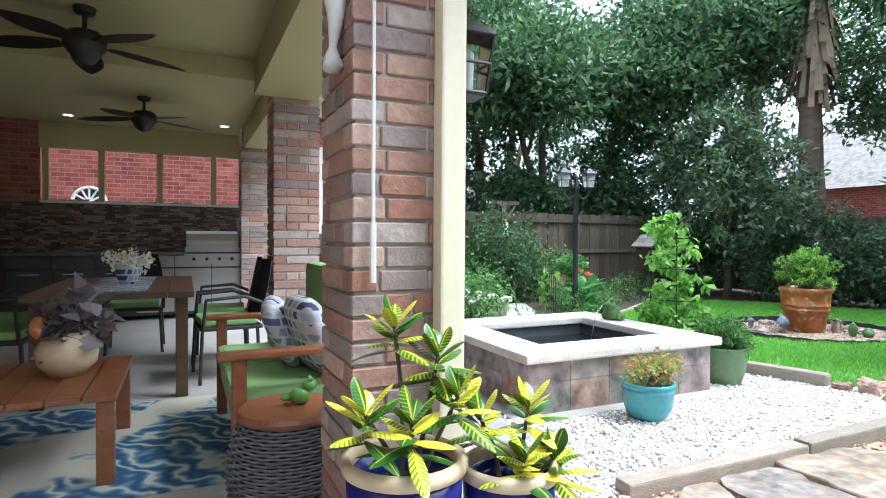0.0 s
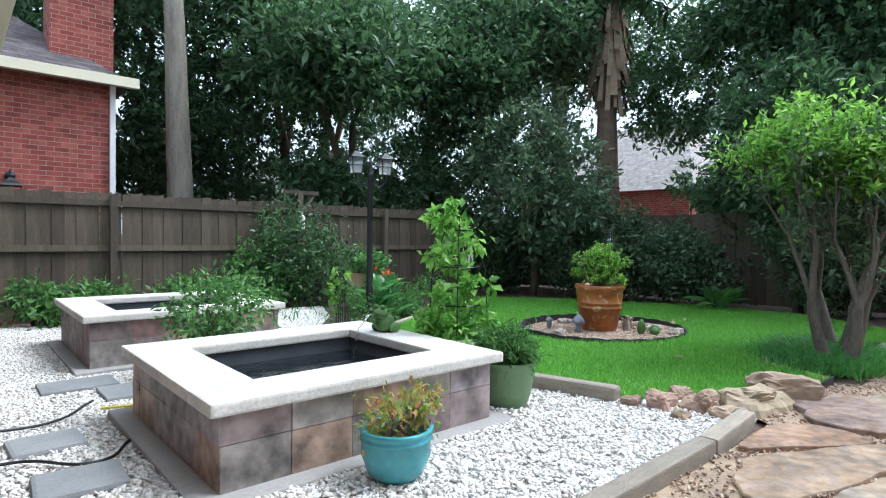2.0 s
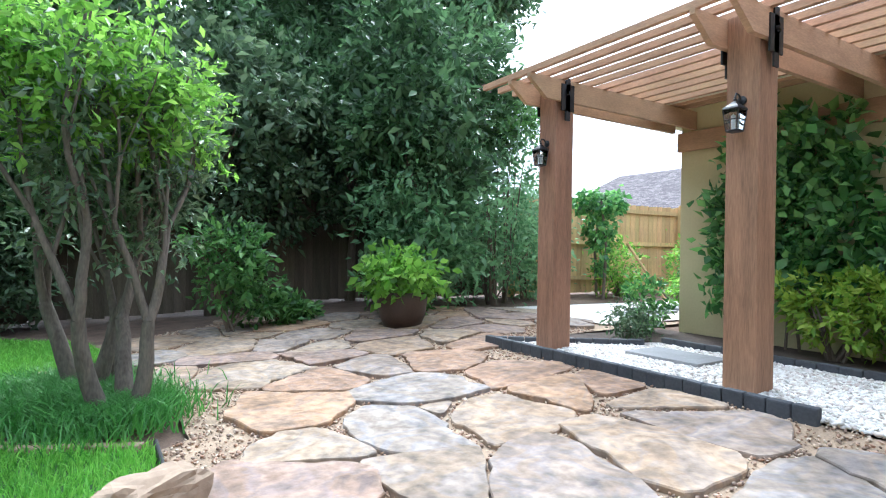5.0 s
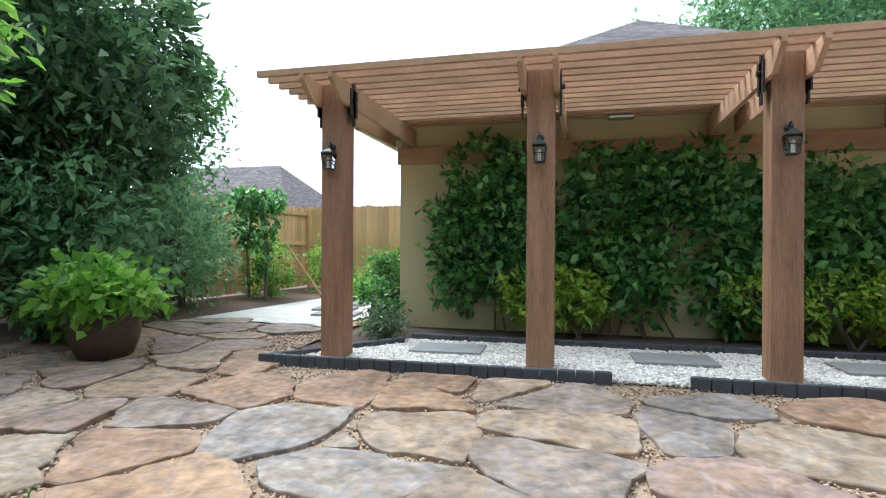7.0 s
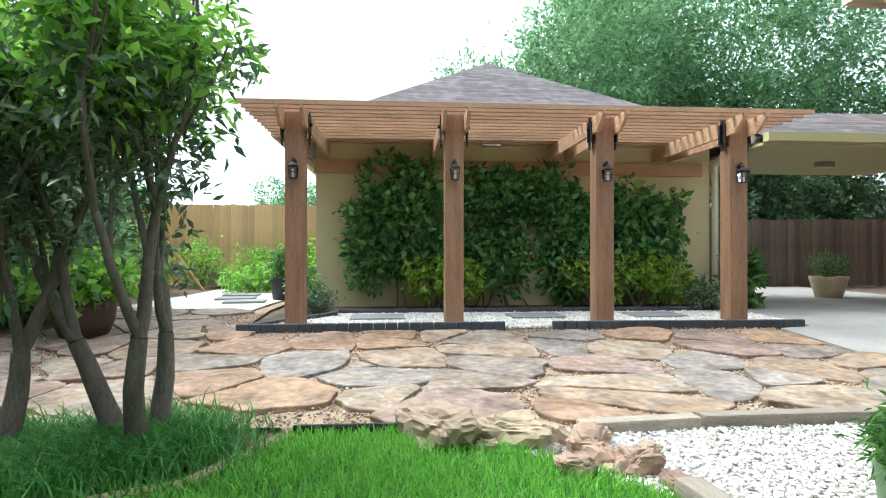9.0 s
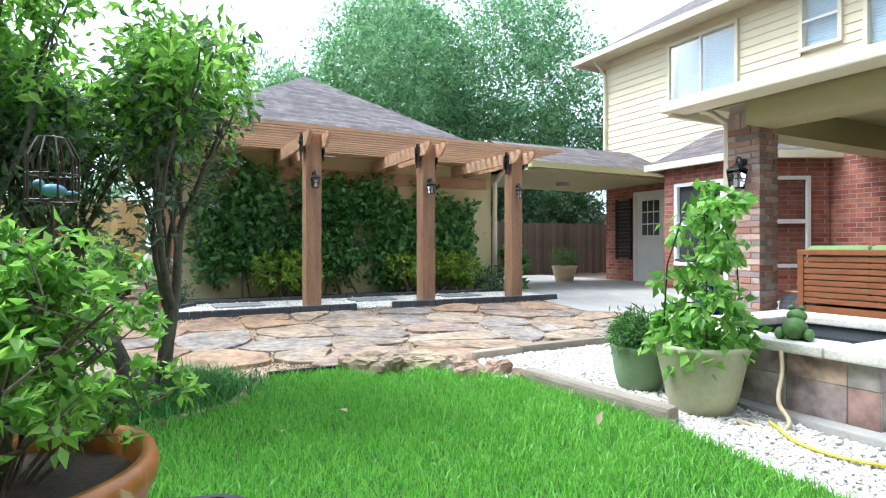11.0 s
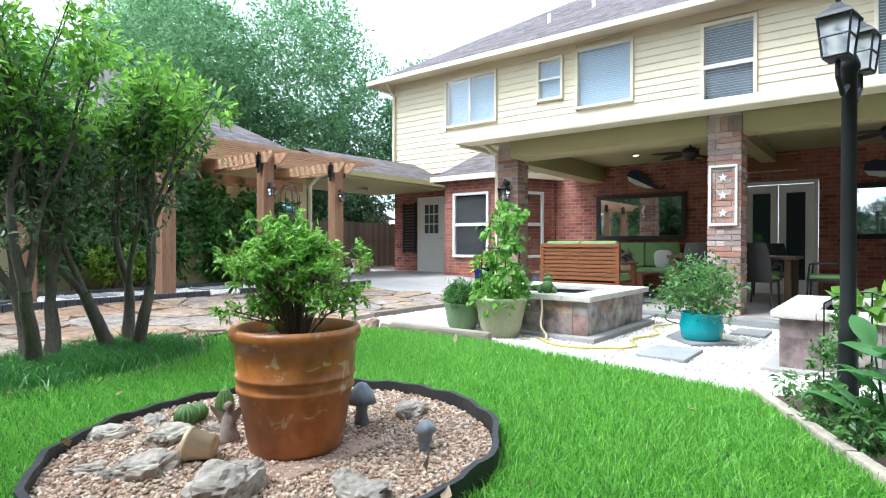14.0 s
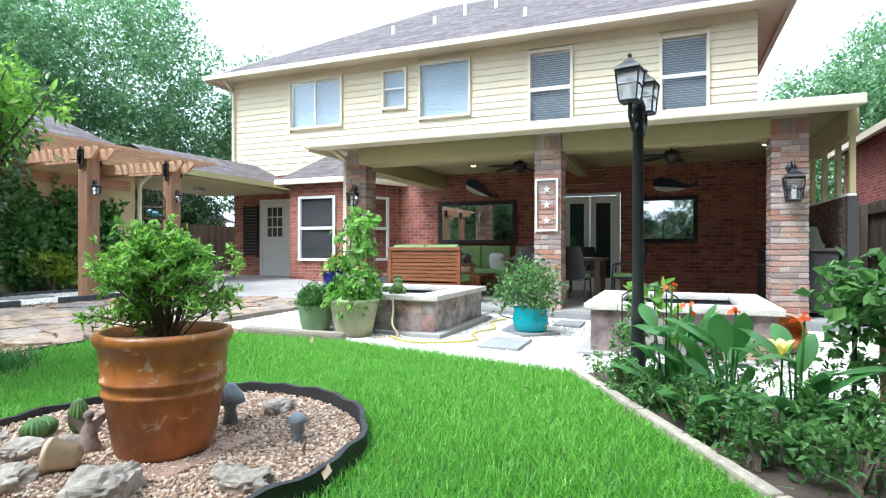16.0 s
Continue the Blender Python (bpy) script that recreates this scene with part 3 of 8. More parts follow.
boxpart_floor = boxpart("patio_floor", (-2.4, 1.78, 2.26, 9.95, -0.34, -0.17), M_concrete)
tagged(boxpart_floor, "grey concrete covered patio floor", "floor", kind="structure")
tagged(boxpart("walkway", (1.784, 1.92, 2.3, 10.2, -0.34, -0.195), M_paver), "grey concrete walkway along the patio", "walkway", kind="structure")


# ---- the house ----
def wall(name, dims, material, label):
    return tagged(boxpart(name, dims, material), label, "wall", kind="structure")


HX = -2.4      # face of the back wall
wall("wall_back_porch", (HX - 0.2, HX, -3.45, -0.9, -0.2, 2.685), M_brickwall, "red brick wall beside the porch door")
for nm, d in (("wall_back_patio", (HX - 0.2, HX, 1.6, 5.6, -0.2, 2.5)), ("wall_back_patio_north", (HX - 0.2, HX, 6.86, 9.95, -0.2, 2.5)), ("wall_back_lintel", (HX - 0.2, HX, 5.604, 6.856, 1.92, 2.5))):
    wall(nm, d, M_brickwall, "red brick wall at the back of the covered patio")
wall("wall_house_side", (HX - 8, HX - 0.204, -3.45, -3.25, -0.2, 5.3), M_brickwall, "red brick side wall of the house")
wall("wall_house_north", (HX - 8, HX - 0.204, 9.2, 9.4, -0.2, 5.3), M_brickwall, "red brick north wall of the house")

# bay with two windows
def bay():
    bm = bmesh.new()
    pts = [(HX + 0.004, -0.9), (-1.25, -0.6), (-1.25, 0.95), (HX + 0.004, 1.62)]
    for (x0, y0), (x1, y1) in zip(pts, pts[1:]):
        d = Vector((x1 - x0, y1 - y0, 0))
        a = math.atan2(d.y, d.x)
        box(bm, -0.01, d.length + 0.01, -0.09, 0.09, -0.2, 2.28, m=Matrix.Translation((x0, y0, 0)) @ Matrix.Rotation(a, 4, "Z"))
    tagged(part("wall_bay", bm, M_brickwall), "red brick bay wall with windows", "wall", kind="structure")
    bm = bmesh.new()
    o = [(HX, -1.3), (-0.95, -0.85), (-0.95, 1.15), (HX, 1.85)]
    low = [bm.verts.new((x, y, 2.36)) for x, y in o]
    top = [bm.verts.new((HX + 0.02, -0.45, 3.1)), bm.verts.new((HX + 0.02, 0.7, 3.1))]
    bm.faces.new((low[0], low[1], top[0]))
    bm.faces.new((low[1], low[2], top[1], top[0]))
    bm.faces.new((low[2], low[3], top[1]))
    bm.faces.new(low[::-1])
    tagged(part("bay_roof", bm, M_shingle), "small dark shingled hip roof over the bay", "roof", kind="structure")
    bm = bmesh.new()
    for (x0, y0), (x1, y1) in zip(o, o[1:]):
        d = Vector((x1 - x0, y1 - y0, 0))
        box(bm, -0.04, d.length + 0.04, -0.05, 0.05, 2.24, 2.36, m=Matrix.Translation((x0, y0, 0)) @ Matrix.Rotation(math.atan2(d.y, d.x), 4, "Z"))
    tagged(part("bay_gutter", bm, M_trimcream), "cream gutter of the bay roof", "gutter", kind="structure")


bay()


def window(name, at, w, h, rz, label, split="sash", blind=True, grid=0, slat=None):
    """A framed window; at is the middle of its sill, rz the way that it faces."""
    e = root(name, at, label, "window", kind="structure", rz=rz)
    f = 0.06
    bm = bmesh.new()
    for d in ((-w / 2 - f, w / 2 + f, -0.02, 0.05, h, h + f), (-w / 2 - f, w / 2 + f, -0.02, 0.06, -f, 0), (-w / 2 - f, -w / 2, -0.02, 0.05, 0, h), (w / 2, w / 2 + f, -0.02, 0.05, 0, h)):
        box(bm, *d)
    part("window_frame", bm, M_trimcream if slat else M_whitepaint, e, "cream painted frame" if slat else "white painted frame")
    bm = bmesh.new()
    if split == "sash":
        box(bm, -w / 2, w / 2, 0.005, 0.04, h * 0.48, h * 0.53)
    elif split == "slide":
        box(bm, -0.025, 0.025, 0.005, 0.04, 0, h)
    else:
        box(bm, -w / 2, w / 2, 0.005, 0.03, h - 0.03, h)
    part("window_bar", bm, M_whitepaint, e)
    part("pane", _quad((-w / 2, 0.012, 0), (w / 2, 0.012, 0), (w / 2, 0.012, h), (-w / 2, 0.012, h)), M_glass, e, "reflecting window pane").visible_shadow = False
    # a dark sheet stands in for the unlit room; the wall has no opening
    deep = 0.07 if blind else 0.004
    if blind:
        bm = bmesh.new()
        k = int(h / 0.05)
        for i in range(k):
            box(bm, -w / 2 + 0.01, w / 2 - 0.01, -0.045, -0.041, i * 0.05 + 0.004, i * 0.05 + 0.045, m=None)
        part("blind", bm, slat or M_blind, e, "pale slatted blind behind the glass")
    part("unlit_room_sheet", _quad((-w / 2, -deep, 0), (w / 2, -deep, 0), (w / 2, -deep, h), (-w / 2, -deep, h)), M_dark, e, "dark sheet in place of the unlit room")
    return e


def _quad(*p):
    bm = bmesh.new()
    bm.faces.new([bm.verts.new(q) for q in p])
    return bm


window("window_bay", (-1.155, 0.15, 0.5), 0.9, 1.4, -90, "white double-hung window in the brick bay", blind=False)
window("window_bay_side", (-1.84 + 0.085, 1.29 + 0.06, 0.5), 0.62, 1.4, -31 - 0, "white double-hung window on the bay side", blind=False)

# upper storey: lapped boards round the windows
UPW = [(-1.5, 0.02, 3.92, 5.1, "slide"), (1.28, 1.84, 4.2, 5.08, "sash"), (2.27, 3.48, 3.88, 5.14, "one"), (4.95, 5.82, 3.42, 5.05, "sash"), (7.68, 8.5, 3.42, 5.0, "sash")]
upper = root("upper_storey", (HX, 3, 3), "cream lapped board siding of the upper storey", "wall", kind="structure")
boxes_core = bmesh.new()
box(boxes_core, -0.2, -0.03, -6.45, 6.4, -0.31, 2.42)
part("wall_core", boxes_core, M_siding, upper)
z = 2.69
while z < 5.4:
    spans = [(-3.45, 9.4)]
    for a, b, lo, hi, _ in UPW:
        if lo - 0.06 < z + 0.15 and z < hi + 0.06:
            spans = [s for p, q in spans for s in ((p, min(q, a - 0.06)), (max(p, b + 0.06), q)) if s[1] - s[0] > 0.05]
    for p, q in spans:
        bm = bmesh.new()
        vs = [bm.verts.new((x, y - 3, zz)) for y in (p, q) for x, zz in ((-0.03, z - 3), (0.022, z - 3), (0.004, z - 2.84), (-0.03, z - 2.84))]
        for k in range(4):
            bm.faces.new((vs[k], vs[(k + 1) % 4], vs[4 + (k + 1) % 4], vs[4 + k]))
        bm.faces.new(vs[3::-1])
        bm.faces.new(vs[4:])
        bmesh.ops.recalc_face_normals(bm, faces=bm.faces)
        part("siding_board", bm, M_siding, upper)
    z += 0.155
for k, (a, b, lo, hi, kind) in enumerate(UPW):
    window("window_upper_%d" % (k + 1), (HX + 0.03, (a + b) / 2, lo), b - a, hi - lo, -90, "cream framed upper window with " + ("dark shaded blinds" if k > 2 else "pale sky-tinted blinds"), kind, blind=True, slat=M_blinddark if k > 2 else M_blind)


def hip_roof(name, x0, x1, y0, y1, z0, ridge, zr, material, label, thick=0.14):
    """A hip roof; ridge is the two ends of its ridge line."""
    bm = bmesh.new()
    lo = [bm.verts.new(p) for p in ((x0, y0, z0), (x1, y0, z0), (x1, y1, z0), (x0, y1, z0))]
    a, b = (bm.verts.new((*p, zr)) for p in ridge)
    same = ridge[0] == ridge[1]
    if abs(ridge[0][1] - ridge[1][1]) >= abs(ridge[0][0] - ridge[1][0]):
        fs = [(lo[0], lo[1], a), (lo[1], lo[2], b, a), (lo[2], lo[3], b), (lo[3], lo[0], a, b)]
    else:
        fs = [(lo[0], lo[1], b, a), (lo[1], lo[2], b), (lo[2], lo[3], a, b), (lo[3], lo[0], a)]
    for f in fs:
        f = list(dict.fromkeys(f))
        bm.faces.new(f)
    bm.faces.new(lo[::-1])
    if same:
        bmesh.ops.remove_doubles(bm, verts=bm.verts, dist=1e-4)
    bmesh.ops.recalc_face_normals(bm, faces=bm.faces)
    return tagged(part(name, bm, material), label, "roof", kind="structure")


hip_roof("house_roof", -11.0, -1.88, -3.95, 9.9, 5.42, ((-6.4, 1.2), (-6.4, 5.4)), 8.3, M_shingle, "dark brown shingled hip roof of the house")
gut = bmesh.new()
box(gut, -1.9, -1.78, -4.0, 9.95, 5.3, 5.42)
box(gut, -11.0, -1.9, -4.06, -3.95, 5.3, 5.42)
box(gut, -11.0, -1.9, 9.9, 10.0, 5.3, 5.42)
tagged(part("house_gutter", gut, M_trimcream), "cream gutter along the upper eave", "gutter", kind="structure")
tagged(boxpart("house_soffit", (-11, -1.92, -3.94, 9.9, 5.36, 5.4), M_trimcream), "cream soffit under the upper eave", "soffit", kind="structure")
for y, xx, s in ((0.9, -3.6, 0.22), (2.6, -4.6, 0.3), (3.4, -4.9, 0.32), (4.6, -3.3, 0.2), (4.2, -5.3, 0.3), (1.9, -4.1, 0.2)):
    bm = lathe([(0.05, 0), (0.05, s + 0.3), (0.0, s + 0.3)], 12)
    v = part("roof_vent", bm, M_whitepaint)
    v.location = (xx, y, 5.42 + (-1.88 - xx) * 0.637 - 0.3)
    tagged(v, "white plumbing vent pipe on the roof", "vent pipe", "roof vents")
for y in (-3.42,):
    bm = bmesh.new()
    tube(bm, [(-1.95, y, 5.32), (-2.1, y, 5.2), (-2.32, y, 5.0), (-2.32, y, 2.9)], 0.04, 8)
    tagged(part("downspout_corner", bm, M_trimcream), "cream downspout at the house corner", "downspout", kind="structure")

# porch door and shutter
def porch_door():
    e = root("door_1", (HX + 0.005, -2.03, -0.07), "white half-glazed porch door with nine panes", "door", kind="structure", rz=-90)
    bm = bmesh.new()
    for d in ((-0.5, -0.42, 0, 0.05, 0, 2.12), (0.42, 0.5, 0, 0.05, 0, 2.12), (-0.42, 0.42, 0, 0.05, 2.04, 2.12)):
        box(bm, *d)
    part("door_frame", bm, M_whitepaint, e)
    leaf = boxpart("door_leaf", (-0.418, 0.418, 0.0, 0.035, 0.01, 2.035), M_whitepaint, e)
    for i in range(3):
        for j in range(3):
            part("pane", _quad(*[(-0.24 + 0.17 * i + a, 0.042, 1.12 + 0.27 * j + b) for a, b in ((0, 0), (0.14, 0), (0.14, 0.24), (0, 0.24))]), M_pane, leaf)
    h = part("door_handle", lathe([(0.0, 0), (0.03, 0), (0.012, 0.02), (0.028, 0.05), (0.0, 0.065)], 12), M_steel, leaf)
    h.matrix_basis = pose(-0.36, 0.035, 0.98, -90)
    sh = root("wall_shutter", (HX + 0.01, -2.85, 0.5), "dark slatted shutter hung on brick", "shutter", rz=-90)
    for k in range(16):
        boxpart("slat", (-0.2, 0.2, 0.0, 0.03, 0.04 + k * 0.085, 0.1 + k * 0.085), M_black, sh)
    boxpart("stile", (-0.25, -0.2, 0, 0.04, 0, 1.42), M_black, sh)
    boxpart("stile", (0.2, 0.25, 0, 0.04, 0, 1.42), M_black, sh)


porch_door()

# French doors on the patio
fd = root("door_2", (HX - 0.06, 6.23, -0.2), "white glazed double patio doors", "door", kind="structure", rz=-90)
bm = bmesh.new()
for d in ((-0.62, -0.55, 0, 0.08, 0, 2.12), (0.55, 0.62, 0, 0.08, 0, 2.12), (-0.55, 0.55, 0, 0.08, 2.06, 2.12)):
    box(bm, *d)
part("door_frame", bm, M_whitepaint, fd)
for s in (-1, 1):
    bm = bmesh.new()
    c = 0.275 * s
    for d in ((c - 0.27, c - 0.15, 0.0, 0.045, 0.02, 2.05), (c + 0.15, c + 0.27, 0.0, 0.045, 0.02, 2.05), (c - 0.15, c + 0.15, 0.0, 0.045, 1.9, 2.05), (c - 0.15, c + 0.15, 0.0, 0.045, 0.02, 0.3)):
        box(bm, *d)
    lf = part("door_leaf", bm, M_whitepaint, fd)
    part("pane", _quad((c - 0.15, 0.02, 0.3), (c + 0.15, 0.02, 0.3), (c + 0.15, 0.02, 1.9), (c - 0.15, 0.02, 1.9)), M_pane, lf)

# patio roof, beams, ceiling
AX0, AX1, AY0, AY1 = 1.05, 1.4, 2.52, 2.92
CX0, CX1 = 1.3, 1.7
tagged(boxpart("ceiling", (HX + 0.002, 1.5, 2.42, 9.96, 2.46, 2.52), M_olive), "olive-cream painted patio ceiling", "ceiling", kind="structure")
wall("beam_front", (1.14, 1.66, AY1 + 0.004, 5.94, 2.16, 2.455), M_olive, "olive-cream painted front beam of the patio")
wall("beam_front_north", (1.34, 1.66, 6.356, 9.04, 2.16, 2.455), M_olive, "olive-cream painted front beam of the patio")
wall("beam_south", (HX + 0.01, AX0 - 0.004, 2.54, 2.9, 2.12, 2.455), M_olive, "olive-cream painted side beam of the patio")
wall("beam_ceiling", (HX + 0.01, 1.26, 5.95, 6.2, 2.28, 2.456), M_olive, "olive-cream ceiling beam of the patio")
bm = bmesh.new()
lo = [bm.verts.new(p) for p in ((HX, 2.15, 3.2), (1.98, 2.15, 2.49), (1.98, 9.9, 2.49), (HX, 9.9, 3.2))]
hi = [bm.verts.new((v.co.x, v.co.y, v.co.z + 0.07)) for v in lo]
bm.faces.new(lo[::-1])
bm.faces.new(hi)
for k in range(4):
    bm.faces.new((lo[k], lo[(k + 1) % 4], hi[(k + 1) % 4], hi[k]))
tagged(part("patio_roof", bm, M_shingle), "low shingled roof over the patio", "roof", kind="structure")
pg = root("patio_gutter", (0, 0, 2.37), "cream gutter and fascia of the patio roof", "gutter", kind="structure")
for nm, d, bv in (("gutter_trough", (1.98, 2.1, 2.1, 9.95, 0.04, 0.17), 0.02), ("soffit", (1.72, 1.976, 2.17, 9.9, 0.05, 0.085), 0.0), ("fascia", (HX + 0.02, 1.976, 2.1, 2.16, 0.01, 0.2), 0.0), ("soffit", (HX + 0.02, 1.5, 2.165, 2.41, 0.092, 0.125), 0.0)):
    boxpart(nm, d, M_trimcream, pg, bevel=bv)


BRICK_ME = {}


def brick_mesh(lx, ly, lz):
    key = (round(lx, 3), round(ly, 3), round(lz, 3))
    if key not in BRICK_ME:
        bm = bmesh.new()
        box(bm, 0, lx, 0, ly, 0, lz)
        bmesh.ops.bevel(bm, geom=bm.edges[:], offset=0.004, segments=1, affect="EDGES")
        me = bpy.data.meshes.new("brick")
        bm.to_mesh(me)
        bm.free()
        me.materials.append(M_brick)
        BRICK_ME[key] = me
    return BRICK_ME[key]


def brick_column(name, x0, x1, y0, y1, z0, z1, label):
    e = root(name, (x0, y0, z0), label, "column", "brick columns", "structure")
    w, d = x1 - x0, y1 - y0
    boxpart("mortar", (0.012, w - 0.012, 0.012, d - 0.012, 0, z1 - z0), M_mortar, e, "pale mortar joints")
    rng = random.Random(len(name) * 7 + int(y0 * 10))
    n = int((z1 - z0) / 0.0735)
    t, h, gp = 0.1, 0.0625, 0.01
    for k in range(n):
        zz = k * 0.0735 + 0.005
        soldier = k >= n - 3
        if soldier and k > n - 3:
            continue
        if soldier:
            for i in range(5):
                for yy in (0, d - t):
                    same_mesh("brick", brick_mesh(w / 5 - gp, t, 0.2), e, Matrix.Translation((i * w / 5 + 0.004, yy, zz)))
                for xx in (0, w - t):
                    if 0 < i < 4:
                        same_mesh("brick", brick_mesh(t, d / 5 - gp, 0.2), e, Matrix.Translation((xx, i * d / 5 + 0.004, zz)))
            continue
        flip = k % 2
        j = rng.uniform(-0.002, 0.003)
        spots = [((0, 0), (w - t - gp, t)), ((w - t, 0), (t, d - t - gp)), ((t + gp, d - t), (w - t - gp, t)), ((0, t + gp), (t, d - t - gp))] if flip else \
                [((t + gp, 0), (w - t - gp, t)), ((w - t, t + gp), (t, d - t - gp)), ((0, d - t), (w - t - gp, t)), ((0, 0), (t, d - t - gp))]
        for (bx, by), (lx, ly) in spots:
            if rng.random() < 0.35:
                if lx > ly:
                    a = lx * 0.38
                    same_mesh("brick", brick_mesh(a - gp, ly, h), e, Matrix.Translation((bx, by + j, zz)))
                    same_mesh("brick", brick_mesh(lx - a, ly, h), e, Matrix.Translation((bx + a, by - j, zz)))
                else:
                    a = ly * 0.38
                    same_mesh("brick", brick_mesh(lx, a - gp, h), e, Matrix.Translation((bx + j, by, zz)))
                    same_mesh("brick", brick_mesh(lx, ly - a, h), e, Matrix.Translation((bx - j, by + a, zz)))
            else:
                same_mesh("brick", brick_mesh(lx, ly, h), e, Matrix.Translation((bx + j, by - j, zz)))
    return e


# south beyond the covered walk and the garage
GY = -2.1
wall("wall_garage_front", (1.85, 7.5, GY - 0.18, GY, -0.05, 2.3), M_stuccoyellow, "mustard painted garage wall")
wall("wall_garage_side", (7.32, 7.5, -8.0, GY - 0.184, -0.05, 2.3), M_stuccoyellow, "mustard painted garage side wall")
wall("wall_garage_other", (1.85, 2.03, -8.0, GY - 0.184, -0.05, 2.3), M_stuccoyellow, "mustard painted garage side wall")
hip_roof("garage_roof", 1.4, 7.95, -8.4, -1.65, 2.36, ((4.66, -5.02), (4.66, -5.02)), 4.42, M_shingle, "dark shingled pyramid roof of the garage")
bm = bmesh.new()
box(bm, 1.35, 8.0, -1.7, -1.6, 2.26, 2.37)
box(bm, 7.9, 8.0, -8.4, -1.7, 2.26, 2.37)
box(bm, 1.4, 7.9, -2.1, -1.7, 2.3, 2.34)
tagged(part("garage_gutter", bm, M_trimcream), "cream gutter and soffit of the garage", "gutter", kind="structure")
# covered walk
bm = bmesh.new()
a = [bm.verts.new(p) for p in ((HX, -1.35, 2.36), (1.5, -1.35, 2.3), (1.5, -2.7, 2.95), (HX, -2.7, 3.0), (1.5, -4.1, 2.3), (HX, -4.1, 2.36))]
bm.faces.new((a[0], a[1], a[2], a[3]))
bm.faces.new((a[3], a[2], a[4], a[5]))
bm.faces.new((a[0], a[5], a[4], a[1]))
tagged(part("walk_roof", bm, M_shingle), "dark shingled roof of the covered walk", "roof", kind="structure")
bm = bmesh.new()
box(bm, HX + 0.02, 1.5, -1.4, -1.28, 2.24, 2.36)
box(bm, HX + 0.02, 1.5, -4.15, -1.4, 2.2, 2.24)
tagged(part("walk_soffit", bm, M_olive), "cream soffit and gutter of the covered walk", "soffit", kind="structure")
bm = bmesh.new()
tube(bm, [(1.75, -1.6, 2.28), (1.78, -1.85, 2.15), (1.8, -2.04, 2.0), (1.8, -2.04, 0.0)], 0.045, 8)
tagged(part("downspout_garage", bm, M_trimcream), "cream downspout on the garage corner", "downspout", kind="structure")


# ---- fences ----
def fence(name, p, q, h, material, label, tops=True, rails=True, step=0.142, face=1):
    p, q = Vector((*p, 0)), Vector((*q, 0))
    d = q - p
    a = math.atan2(d.y, d.x)
    e = root(name, (p.x, p.y, g(p.y)), label, "fence", kind="structure", rz=math.degrees(a))
    bm = bmesh.new()
    box(bm, 0, step + 0.005, -0.008, 0.008, 0, h)
    for v in bm.verts:
        v.co.z -= 0.02 if v.co.z > h * 0.9 and v.co.x > step * 0.5 else 0.0
    me = bpy.data.meshes.new("board")
    bm.to_mesh(me)
    bm.free()
    me.materials.append(material)
    rng = random.Random(int(p.x * 13 + h * 7))
    n = int(d.length / step)
    for k in range(n):
        yk = p.y + d.y * k / n
        same_mesh("board", me, e, Matrix.Translation((k * step, (-0.006 if k % 2 else 0.006) + rng.uniform(-0.002, 0.002), g(yk) - g(p.y) + rng.uniform(-0.02, 0.012))) @ Matrix.Rotation(rng.uniform(-0.006, 0.006), 4, "Y"))
    if rails:
        for zz in (0.25, h * 0.52, h - 0.2):
            boxpart("rail", (0, d.length, 0.018 if face > 0 else -0.06, 0.06 if face > 0 else -0.018, zz, zz + 0.085), material, e)
        k = 0.0
        while k < d.length:
            boxpart("post", (k, k + 0.09, 0.062 if face > 0 else -0.152, 0.152 if face > 0 else -0.062, -0.05, h - 0.05), material, e)
            k += 2.4
    return e


fence("fence_north", (13.2, 10.9), (-7.0, 10.9), 1.78, M_fence, "weathered brown board fence on the north side", face=1)
fence("fence_east", (12.4, -3.5), (13.2, 10.88), 1.72, M_fence, "dark weathered board fence on the east side", rails=False)
fence("fence_east_south", (12.1, -8.58), (12.38, -3.52), 1.9, M_fencenew, "new yellow pine board fence by the side path", rails=True)
fence("fence_garage", (12.1, -8.6), (7.6, -8.6), 1.95, M_fencenew, "new yellow pine board fence beyond the garage", face=1)
fence("fence_walk", (1.8, -6.2), (-6.0, -6.2), 1.5, M_fence, "grey board fence beyond the covered walk", face=1)


# ---- pergola ----
POSTS = [(7.44, -0.29), (5.765, -0.29), (4.12, -0.29), (2.6, -0.29)]


